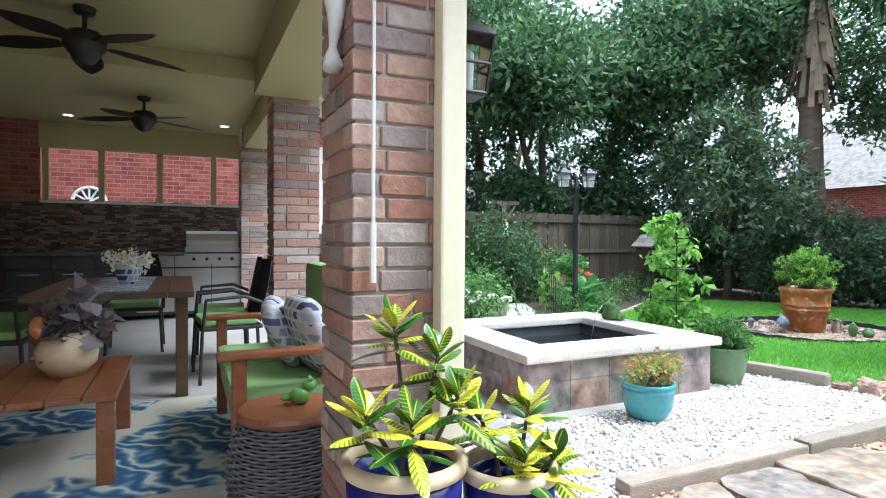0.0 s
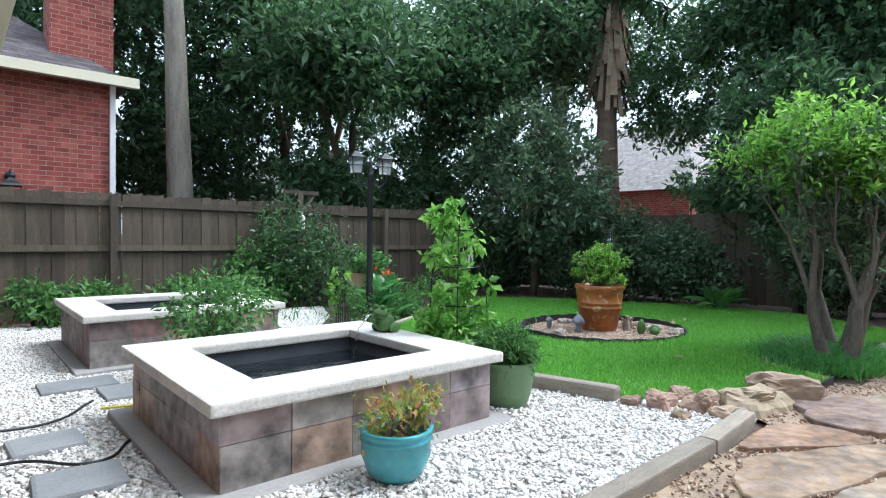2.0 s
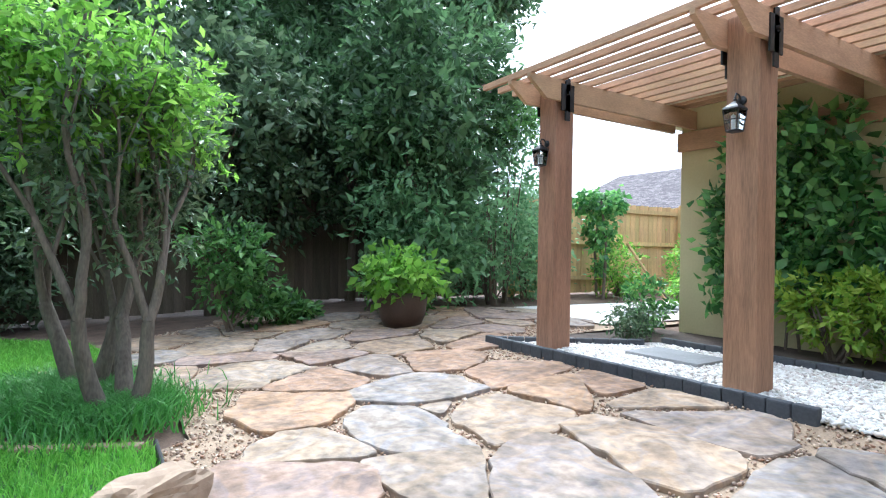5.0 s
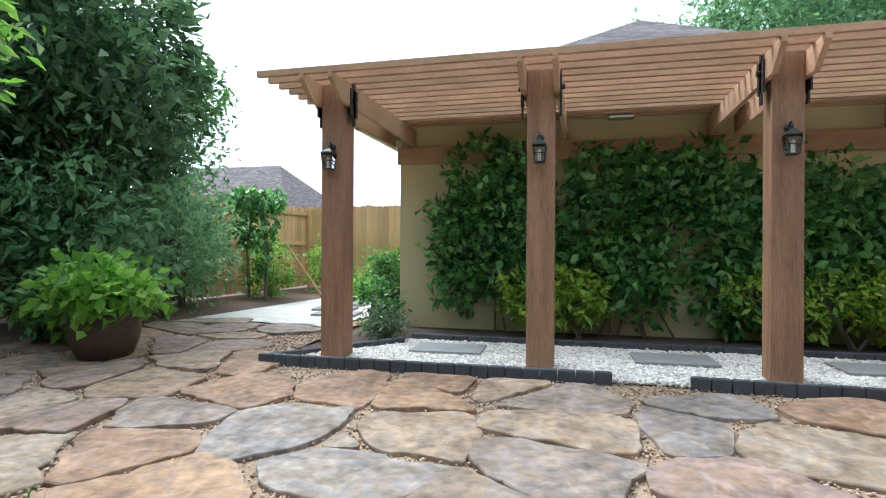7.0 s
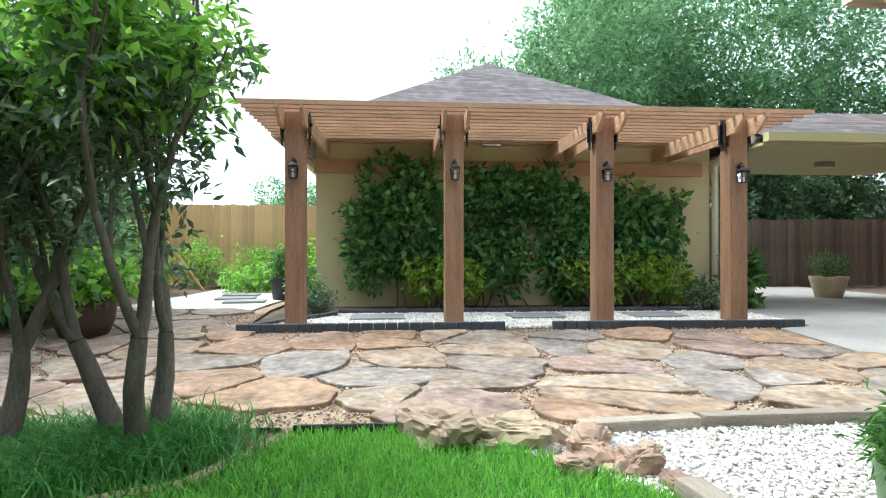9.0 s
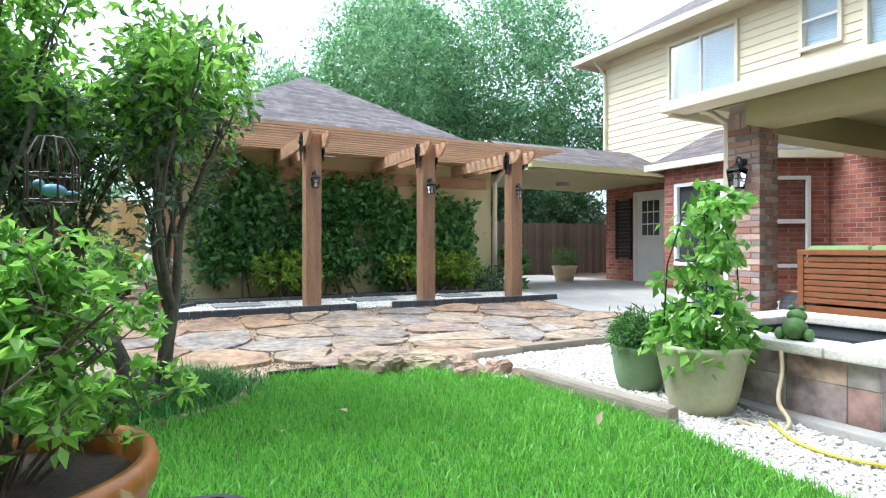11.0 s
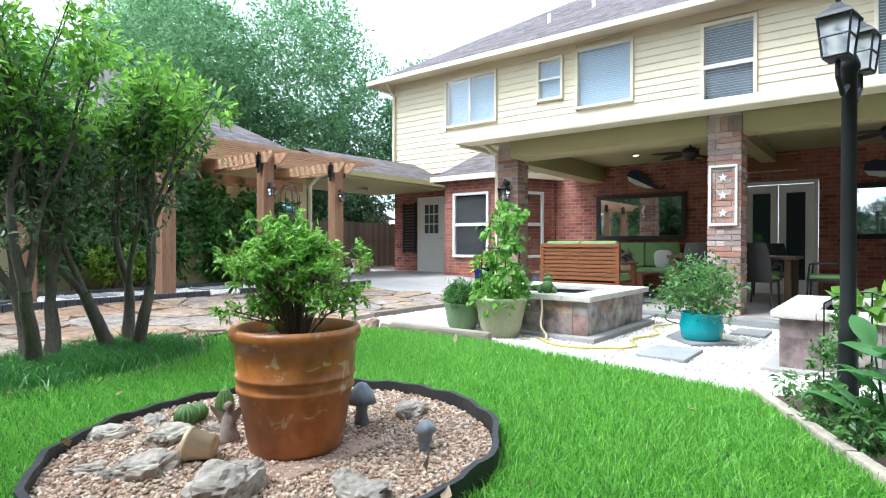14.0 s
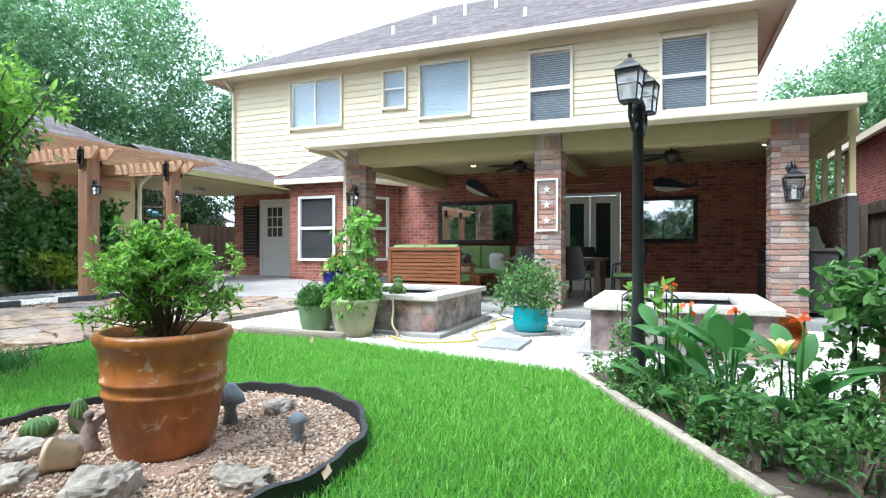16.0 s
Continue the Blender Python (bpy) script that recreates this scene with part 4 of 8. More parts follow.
def pergola():
    e = root("pergola", (5.0, -0.3, 0), "cedar pergola on four square posts against the garage", "pergola")
    pw = 0.1

    def loc(x0, x1, y0, y1, z0, z1):
        return (x0 - 5.0, x1 - 5.0, y0 + 0.3, y1 + 0.3, z0, z1)
    for x, y in POSTS:
        boxpart("post", loc(x - pw, x + pw, y - pw, y + pw, -0.03, 2.24), M_cedar, e, "red-brown cedar post", bevel=0.008)
        for s in (-1, 1):
            bm = bmesh.new()
            c = x + s * (pw + 0.021) - 5.0
            prof = [(GY + 0.045 + 0.3, 2.06), (-0.05 + 0.3, 2.06), (0.13 + 0.3, 2.2), (0.13 + 0.3, 2.235), (GY + 0.045 + 0.3, 2.235)]
            a = [bm.verts.new((c - 0.019, yy, zz)) for yy, zz in prof]
            b = [bm.verts.new((c + 0.019, yy, zz)) for yy, zz in prof]
            n = len(prof)
            for k in range(n):
                bm.faces.new((a[k], a[(k + 1) % n], b[(k + 1) % n], b[k]))
            bm.faces.new(a)
            bm.faces.new(b[::-1])
            bmesh.ops.recalc_face_normals(bm, faces=bm.faces)
            part("beam", bm, M_cedarlight, e, "pale cedar beam with a slanted end")
            bm = bmesh.new()
            cx = x + s * (pw + 0.044) - 5.0
            box(bm, cx - 0.006, cx + 0.006, -0.045, 0.095, 1.98, 2.2)
            box(bm, cx - 0.006, cx + 0.006, 0.0, 0.05, 1.9, 2.25)
            tube(bm, [(cx, 0.025, 2.12), (cx + 0.03 * s, 0.025, 2.12)], 0.02, 8)
            part("bracket", bm, M_black, e, "black iron bracket")
    for k in range(13):
        yy = 0.1 - k * 0.165
        boxpart("slat", loc(1.95, 7.95, yy - 0.02, yy + 0.02, 2.238, 2.285), M_cedarlight, e, "pale cedar slat")
    boxpart("ledger", loc(1.98, 7.52, GY + 0.004, GY + 0.043, 1.86, 2.05), M_cedarlight, e, "cedar ledger board on the wall")
    return e


pergola()


M_frost = clear("frosted_glass", (0.9, 0.92, 0.92), 0.5)


def lantern_box(e, at, s=1.0, rz=0.0, frost=False):
    """A four-sided lantern hanging below the given point; parts go under e."""
    bm = bmesh.new()
    m = pose(*at, 0, 0, rz) @ Matrix.Scale(s, 4)
    h, w0, w1 = 0.2, 0.055, 0.075
    for sx in (-1, 1):
        for sy in (-1, 1):
            tube(bm, [m @ Vector((sx * w0, sy * w0, -h)), m @ Vector((sx * w1, sy * w1, 0))], 0.006 * s, 5)
    for w, zz in ((w0, -h), (w1, 0), ((w0 + w1) / 2, -h / 2)):
        c = [m @ Vector((sx * w, sy * w, zz)) for sx, sy in ((-1, -1), (1, -1), (1, 1), (-1, 1))]
        for k in range(4):
            tube(bm, [c[k], c[(k + 1) % 4]], 0.006 * s, 5)
    box(bm, -w0, w0, -w0, w0, -h - 0.012, -h, m=m)
    part("cage", bm, M_black, e, "black iron lantern cage")
    bm = lathe([(0.115, 0), (0.1, 0.02), (0.05, 0.05), (0.03, 0.07), (0.012, 0.08), (0.018, 0.1), (0.0, 0.115)], 4)
    bmesh.ops.transform(bm, matrix=m @ Matrix.Rotation(radians(45), 4, "Z"), verts=bm.verts)
    part("lantern_cap", bm, M_black, e)
    bm = lathe([(0.0, -h + 0.005), (0.02, -h + 0.005), (0.022, -0.06), (0.0, -0.04)], 10)
    bmesh.ops.transform(bm, matrix=m, verts=bm.verts)
    part("bulb", bm, M_whitepaint, e, "pale unlit bulb")
    bm = bmesh.new()
    lo = [bm.verts.new(m @ Vector((sx * (w0 - 0.004), sy * (w0 - 0.004), -h + 0.002))) for sx, sy in ((-1, -1), (1, -1), (1, 1), (-1, 1))]
    hi = [bm.verts.new(m @ Vector((sx * (w1 - 0.004), sy * (w1 - 0.004), -0.004))) for sx, sy in ((-1, -1), (1, -1), (1, 1), (-1, 1))]
    for k in range(4):
        bm.faces.new((lo[k], lo[(k + 1) % 4], hi[(k + 1) % 4], hi[k]))
    part("lantern_glass", bm, M_frost if frost else M_glass, e, "clear lantern glass" if not frost else "frosted lantern glass").visible_shadow = False


def sconce(at, rz, s, label, group):
    e = root("wall_lantern", at, label, "wall lamp", group, rz=rz)
    bm = lathe([(0.0, 0), (0.045, 0), (0.045, 0.012), (0.015, 0.025), (0, 0.025)], 14)
    bmesh.ops.transform(bm, matrix=Matrix.Scale(s, 4) @ pose(0, 0, 0, -90), verts=bm.verts)
    part("backplate", bm, M_black, e)
    bm = bmesh.new()
    tube(bm, [Vector(p) * s for p in ((0, 0.015, 0), (0, 0.06, 0.05), (0, 0.1, 0.055), (0, 0.12, 0.02), (0, 0.12, -0.02))], 0.009 * s, 6)
    part("arm", bm, M_black, e)
    lantern_box(e, (0, 0.12 * s, -0.1 * s), s)
    return e


for x, y in POSTS:
    sconce((x, y + 0.102, 1.72), 0, 0.62, "small black lantern on a cedar post", "pergola lanterns")


# ---- ponds ----
def pond(name, x0, x1, y0, y1, zt, label, tiles=4):
    zb = g((y0 + y1) / 2) - 0.03
    e = root(name, ((x0 + x1) / 2, (y0 + y1) / 2, zb), label, "pond", "raised ponds")
    cx, cy = (x0 + x1) / 2, (y0 + y1) / 2
    w, d, h = x1 - x0, y1 - y0, zt - zb
    boxpart("footing", (-w / 2 - 0.12, w / 2 + 0.12, -d / 2 - 0.12, d / 2 + 0.12, 0, 0.06), M_concrete, e, "concrete footing", bevel=0.01)
    bm = bmesh.new()
    t = 0.225
    for q in ((-w / 2 + 0.012, w / 2 - 0.012, -d / 2 + 0.012, -d / 2 + t), (-w / 2 + 0.012, w / 2 - 0.012, d / 2 - t, d / 2 - 0.012), (-w / 2 + 0.012, -w / 2 + t, -d / 2 + t, d / 2 - t), (w / 2 - t, w / 2 - 0.012, -d / 2 + t, d / 2 - t)):
        box(bm, *q, 0.02, h - 0.065)
    part("basin_wall", bm, M_slateedge, e, "dark basin wall")
    part("water", _quad((-w / 2 + t, -d / 2 + t, h - 0.16), (w / 2 - t, -d / 2 + t, h - 0.16), (w / 2 - t, d / 2 - t, h - 0.16), (-w / 2 + t, d / 2 - t, h - 0.16)), M_water, e, "still dark water")
    o = 0.06
    iw, idp = w / 2 - t - 0.03, d / 2 - t - 0.03
    for q in ((-w / 2 - o, w / 2 + o, -d / 2 - o, -idp - 0.001), (-w / 2 - o, w / 2 + o, idp + 0.001, d / 2 + o), (-w / 2 - o, -iw, -idp + 0.001, idp - 0.001), (iw, w / 2 + o, -idp + 0.001, idp - 0.001)):
        boxpart("coping", (*q, h - 0.063, h), M_coping, e, "pale limestone coping with rounded edges", bevel=0.014)
    s = 0.33
    cut = 0.06 + (h - 0.127) * 0.6
    rows = [(0.06, cut - 0.002), (cut + 0.002, h - 0.067)]
    rng = random.Random(int(x0 * 100))
    for z0, z1 in rows:
        for axis in (0, 1):
            span = w if axis == 0 else d
            for side in (-1, 1):
                u = -span / 2
                while u < span / 2 - 0.02:
                    v = min(u + s, span / 2)
                    j = rng.uniform(0, 0.004)
                    if axis == 0:
                        f = side * d / 2
                        q = (u + 0.002, v - 0.002, min(f, f - side * 0.012) - (j if side < 0 else 0), max(f, f - side * 0.012) + (j if side > 0 else 0))
                    else:
                        f = side * w / 2
                        q = (min(f, f - side * 0.012) - (j if side < 0 else 0), max(f, f - side * 0.012) + (j if side > 0 else 0), u + 0.002, v - 0.002)
                    boxpart("tile", (*q, z0, z1), M_slate, e)
                    u = v
    return e


pond("raised_pond", 2.62, 4.27, 3.94, 5.42, 0.21, "square raised pond with slate tiles and pale coping")
pond("raised_pond", 2.66, 4.36, 7.11, 8.69, 0.2, "second raised pond with slate tiles beyond the path")


# ---- trees ----
def limb(bm, rng, p, d, length, r, depth, ends, bend=0.25, seg=7):
    pts, rad = [Vector(p)], [r]
    d = Vector(d).normalized()
    n = 4
    for k in range(n):
        d = (d + Vector((rng.uniform(-bend, bend), rng.uniform(-bend, bend), rng.uniform(-bend * 0.4, bend * 0.6)))).normalized()
        pts.append(pts[-1] + d * length / n)
        rad.append(r * (1 - 0.45 * (k + 1) / n))
    tube(bm, pts, rad, seg)
    if depth == 0:
        ends.append(pts[-1])
        return
    for k in range(rng.choice((2, 3))):
        s = pts[-1] if k < 2 else pts[-2]
        nd = (d + Vector((rng.uniform(-0.8, 0.8), rng.uniform(-0.8, 0.8), rng.uniform(-0.1, 0.5)))).normalized()
        limb(bm, rng, s, nd, length * rng.uniform(0.6, 0.8), rad[-1] * 0.8, depth - 1, ends, bend, max(4, seg - 1))


def tree(name, at, trunk_h, trunk_r, crown, n, size, leaf, label, seed, bark=None, lean=(0, 0), depth=2, spread=1.0, shell=0.2, category="tree"):
    """crown: rows of blobs in metres from the foot, or None for blobs at the limbs' ends."""
    rng, nr = random.Random(seed), np.random.default_rng(seed)
    e = root(name, (at[0], at[1], g(at[1]) - 0.05), label, category)
    bm = bmesh.new()
    ends = []
    limb(bm, rng, (0, 0, 0), (lean[0], lean[1], 1), trunk_h, trunk_r, depth, ends, 0.14, 10)
    part("trunk", bm, bark or M_bark, e, "rough grey-brown trunk and limbs", smooth=True)
    blobs = list(crown) if crown else []
    for q in ends:
        s = spread * rng.uniform(0.7, 1.2)
        blobs.append((q.x, q.y, q.z, s, s, s * 0.7))
    foliage("crown", nr, blobs, n, size, leaf, e, shell=shell, sub=30)
    return e


# woods beyond the north and east fences
BACK = [(8.9, 12.9, 2.3, 0.3, 2.2), (8.6, 14.9, 3.2, 0.26, 2.4), (10.6, 14.0, 2.8, 0.24, 2.4), (7.0, 17.5, 4.0, 0.3, 2.8), (14.2, 13.2, 3.6, 0.25, 2.6), (16.0, 7.0, 3.4, 0.25, 2.4), (15.0, 3.6, 3.2, 0.25, 2.4), (15.4, 0.4, 3.6, 0.25, 2.4), (14.6, -3.0, 3.0, 0.22, 2.0), (11.5, 18.5, 4.2, 0.3, 3.0), (18.5, 14.0, 4.2, 0.3, 2.8), (3.0, 19.0, 4.5, 0.3, 2.8)]
for k, (x, y, h, r, s) in enumerate(BACK):
    tree("oak_tree", (x, y), h, r, None, 12000, 0.2, L_oak, "tall shady oak tree behind the board fence", 40 + k, depth=3 if k == 0 else 2, spread=s * 0.62, lean=(random.Random(k).uniform(-0.3, 0.3), random.Random(k + 9).uniform(-0.3, 0.3)))
tree("ash_tree", (5.05, 12.7), 6.6, 0.27, None, 11000, 0.2, L_oak, "tall tree with a straight pale grey trunk", 61, bark=M_barkgrey, spread=1.5)
# broad-leaved trees over the east fence
for k, (x, y, zc, s) in enumerate(((11.3, 9.4, 2.5, 1.5), (12.3, 4.6, 2.6, 1.3), (12.4, 1.6, 2.6, 1.3), (12.6, -0.6, 2.6, 1.2))):
    tree("broadleaf_tree", (x, y), 1.5, 0.09, [(0, 0, zc, s, s * 1.1, s * 1.05), (0.2, 0.4, zc + 0.9, s * 0.8, s * 0.8, s * 0.8), (-0.3, -0.5, zc - 0.8, s * 0.8, s, s * 0.6)], 11000, 0.16, L_oak if k % 2 else L_dull, "dense dark broad-leaved tree along the fence", 70 + k, spread=0.6)
# pale trees behind the walk, garage and house
for k, (x, y, zc, s) in enumerate(((-1.0, -13.0, 6.2, 3.4), (-6.0, -12.0, 6.8, 3.7), (2.5, -16.0, 4.4, 2.6), (-11.0, -9.0, 5.0, 3.0), (-8.0, 16.0, 3.4, 2.6), (-13.0, 14.0, 4.4, 3.0), (-3.5, -18.0, 8.2, 3.8), (-5.5, 18.5, 4.6, 2.4))):
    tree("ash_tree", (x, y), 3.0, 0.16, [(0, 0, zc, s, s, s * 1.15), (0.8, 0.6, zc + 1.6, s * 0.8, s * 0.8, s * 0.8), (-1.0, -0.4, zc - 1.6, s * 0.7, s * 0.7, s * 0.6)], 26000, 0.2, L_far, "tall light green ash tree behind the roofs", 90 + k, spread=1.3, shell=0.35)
for k, (x, y) in enumerate(((9.0, -17.0), (11.5, -20.0), (16.0, -34.0), (20.0, -36.0))):
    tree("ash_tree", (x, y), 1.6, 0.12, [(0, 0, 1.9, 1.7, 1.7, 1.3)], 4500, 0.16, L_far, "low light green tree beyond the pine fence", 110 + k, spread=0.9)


# dense understorey beyond the fences
for k, (x, y, zc, s) in enumerate(((6.4, 15.0, 4.4, 1.6), (7.4, 12.4, 1.3, 0.9), (10.8, 12.2, 2.4, 1.5), (9.6, 16.5, 3.6, 2.4), (13.4, 16.5, 3.8, 2.4), (6.6, 15.6, 3.4, 2.0), (14.0, 6.0, 1.6, 1.0), (13.6, 3.2, 2.6, 1.5), (13.8, 0.6, 3.2, 1.8), (13.4, -1.6, 3.0, 1.7), (14.2, 4.6, 4.2, 1.7), (15.6, 8.3, 5.4, 1.6), (10.9, -1.1, 3.3, 1.2), (16.5, 5.0, 5.0, 2.2), (14.6, 2.4, 5.6, 2.3), (15.2, -0.6, 5.4, 2.2), (14.8, 5.8, 6.4, 1.8), (12.9, -1.9, 4.6, 1.3), (5.0, 15.8, 3.6, 1.7), (3.9, 24.0, 5.5, 2.2), (0.6, -8.2, 2.2, 1.3), (-2.6, -8.0, 2.4, 1.4), (-5.2, -8.4, 2.2, 1.4))):
    tree("understorey_tree", (x, y), 1.2, 0.08, [(0, 0, zc, s, s, s), (0.5, 0.3, zc + s * 0.6, s * 0.8, s * 0.8, s * 0.7), (-0.4, 0, zc - s * 0.6, s * 0.9, s * 0.9, s * 0.6)], 8000, 0.17, L_oak, "dense dark green understorey tree beyond the fence", 500 + k, spread=0.6, shell=0.1)


def palm(at, h, label, seed):
    rng, nr = random.Random(seed), np.random.default_rng(seed)
    e = root("palm_tree", (at[0], at[1], -0.3), label, "palm tree")
    bm = bmesh.new()
    pts = [(0.05 * math.sin(k), 0.04 * math.cos(k), h * k / 10) for k in range(11)]
    tube(bm, pts, [0.3 - 0.01 * k + 0.02 * (k % 2) for k in range(11)], 12)
    part("trunk", bm, M_palmbark, e, "rough brown palm trunk")
    bm = bmesh.new()
    for k in range(90):
        a, z = rng.uniform(0, 6.28), h - rng.uniform(0.0, 1.6)
        r, L = 0.28, rng.uniform(0.7, 1.5)
        c = Vector((math.cos(a), math.sin(a), 0))
        s = Vector((-c.y, c.x, 0)) * rng.uniform(0.04, 0.1)
        p0, p1 = c * r + Vector((0, 0, z)), c * (r + rng.uniform(0.1, 0.35)) + Vector((0, 0, z - L))
        bm.faces.new([bm.verts.new(q) for q in (p0 - s * 0.4, p0 + s * 0.4, p1 + s, p1 - s)])
    part("frond_skirt", bm, M_deadfrond, e, "hanging brown dead fronds")
    p = []
    for k in range(22):
        a, up = rng.uniform(0, 6.28), rng.uniform(-0.2, 0.9)
        for t in np.linspace(0.2, 1, 22):
            p.append((math.cos(a) * t * 1.7, math.sin(a) * t * 1.7, h + up * t * 1.3 - t * t * 0.8))
    p = np.repeat(np.array(p), 4, 0)
    p += nr.normal(0, 0.05, p.shape)
    v, f = leaf_mesh(nr, p, 0.5, 0.1, 0.3, 0.6)
    mesh_of("frond_crown", v, f, L_oak, e, "green fan fronds")


palm((14.2, 9.45), 7.2, "tall palm with a skirt of dead fronds", 5)
palm((16.0, 12.3), 9.4, "tall slim palm beyond the fence", 6)


# the two vase-shaped clumps in the lawn
def vase_tree(at, stems, seed, label):
    """Stems fork low down and rise steeply; bright green leaves above, duller ones lower."""
    rng, nr = random.Random(seed), np.random.default_rng(seed)
    e = root("multi_stem_tree", (at[0], at[1], g(at[1])), label, "tree", "lawn trees")
    tips = []

    def grow(bm, p, d, length, r, depth):
        pts, rad = [p], [r]
        n = 5
        for k in range(n):
            d = (d + Vector((rng.uniform(-0.13, 0.13), rng.uniform(-0.13, 0.13), 0.1))).normalized()
            pts.append(pts[-1] + d * length / n)
            rad.append(r * (1 - 0.35 * (k + 1) / n))
        tube(bm, pts, rad, 8 if depth > 1 else 5, caps=False)
        if depth < 3:
            tips.extend((pts[2], pts[-2]))
        if depth == 0:
            tips.append(pts[-1])
            return
        for k in range(3 if depth < 3 else 2):
            a = rng.uniform(0, 6.283)
            lean = rng.uniform(0.28, 0.58)
            nd = (d + Vector((math.cos(a) * lean, math.sin(a) * lean, 0.15))).normalized()
            grow(bm, pts[-1] if k < 2 else pts[-3], nd, length * rng.uniform(0.85, 1.08), rad[-1] * (0.9 if k == 0 else 0.72), depth - 1)

    for k in range(stems):
        bm = bmesh.new()
        a = 6.283 * k / stems + rng.uniform(-0.4, 0.4) + seed
        lean = rng.uniform(0.2, 0.4)
        grow(bm, Vector((math.cos(a) * 0.08, math.sin(a) * 0.08, -0.03)), Vector((math.cos(a) * lean, math.sin(a) * lean, 1)).normalized(), rng.uniform(0.52, 0.68), rng.uniform(0.05, 0.062), 3)
        part("stem", bm, M_barkpale, e, "mottled grey-brown stem", smooth=True)
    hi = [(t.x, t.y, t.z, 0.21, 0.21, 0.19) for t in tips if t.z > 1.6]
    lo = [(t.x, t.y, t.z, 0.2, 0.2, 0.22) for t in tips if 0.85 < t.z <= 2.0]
    foliage("crown", nr, hi, 4800, 0.08, L_fresh, e, 0.4, 0.2, 9, label="bright green upper leaves")
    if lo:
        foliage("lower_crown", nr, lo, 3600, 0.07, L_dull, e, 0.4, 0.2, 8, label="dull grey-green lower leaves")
    return e


vase_tree((7.62, 2.9), 3, 21, "multi-stemmed small tree with bright crown in border grass")
vase_tree((8.28, 3.05), 3, 22, "multi-stemmed small tree with mottled stems in border grass")


# ---- bushes and climbers ----
def bush(name, at, blobs, n, size, leaf, label, seed, stems=7, aspect=0.45, category="bush", z=None, group=""):
    rng, nr = random.Random(seed), np.random.default_rng(seed)
    e = root(name, (at[0], at[1], g(at[1]) if z is None else z), label, category, group)
    top = max(b[2] for b in blobs)
    bm = bmesh.new()
    for k in range(stems):
        b = rng.choice(blobs)
        x, y = b[0] + rng.uniform(-0.5, 0.5) * b[3], b[1] + rng.uniform(-0.5, 0.5) * b[4]
        tube(bm, [(rng.uniform(-0.05, 0.05), rng.uniform(-0.05, 0.05), -0.02), (x * 0.5, y * 0.5, b[2] * 0.5), (x, y, b[2])], [0.015, 0.011, 0.005], 5)
    part("branchwork", bm, M_bark, e)
    foliage("leaf_mass", nr, blobs, n, size, leaf, e, aspect, 0.3, 18)
    return e


NEARF = [(10.35, 1.75, 0.75, 0.34), (10.7, -0.9, 1.3, 0.9), (10.9, -2.2, 1.5, 1.0), (11.5, -3.4, 1.1, 0.7), (11.9, 6.4, 0.8, 0.6), (11.9, 7.4, 1.0, 0.8), (11.5, 8.6, 0.9, 0.8), (11.95, 4.3, 0.9, 0.6), (10.1, -0.15, 0.35, 0.35), (10.5, 1.1, 0.2, 0.2)]
for k, (x, y, h, s) in enumerate(NEARF):
    bush("shrub", (x, y), [(0, 0, h, s, s, h * 0.75), (0.2, -0.3, h * 0.6, s, s, h * 0.5), (-0.1, 0.3, h * 1.35, s * 0.7, s * 0.7, h * 0.5)], 4200 if s > 0.5 else 1500, 0.11 if k != 1 else 0.14, L_far if k in (1, 2, 3) else L_bush if k in (0, 8, 9) else L_dull, "leafy green shrub in front of the dark fence", 130 + k)
NORTHB = [(6.2, 10.3, 1.0, 0.75), (7.2, 10.35, 0.6, 0.6), (10.8, 10.2, 0.8, 0.7), (5.6, 10.4, 0.7, 0.5), (5.2, 10.3, 0.35, 0.4), (4.4, 10.3, 0.3, 0.4), (3.3, 10.4, 0.25, 0.45), (2.6, 10.3, 0.3, 0.4)]
for k, (x, y, h, s) in enumerate(NORTHB):
    bush("shrub", (x, y), [(0, 0, h, s, s * 0.6, h * 0.8), (0.3, -0.2, h * 0.6, s * 0.8, s * 0.6, h * 0.5)], 3600 if s > 0.6 else 1300, 0.1, L_oak if s > 0.6 else L_bush, "dense green shrub against the north fence", 150 + k)
# plants of the flower bed
for k, (x, y, h, s) in enumerate(((7.3, 9.5, 0.35, 0.5), (8.6, 9.5, 0.4, 0.5), (5.7, 7.5, 0.26, 0.22), (6.77, 8.1, 0.22, 0.2), (5.95, 7.6, 0.16, 0.2), (7.2, 8.55, 0.24, 0.28), (6.95, 8.5, 0.26, 0.22), (5.5, 7.6, 0.4, 0.15), (7.9, 9.0, 0.3, 0.35), (6.2, 7.72, 0.14, 0.18), (6.45, 7.95, 0.2, 0.2), (6.75, 8.0, 0.12, 0.15), (7.05, 8.2, 0.18, 0.2), (6.1, 8.2, 0.3, 0.25), (6.5, 8.6, 0.3, 0.3), (7.3, 8.8, 0.3, 0.3))):
    bush("bed_plant", (x, y), [(0, 0, h * 0.8, s * 0.8, s * 0.8, h * 0.8)], 420, 0.05, L_bush, "low leafy plant in the flower bed", 170 + k, category="plant")


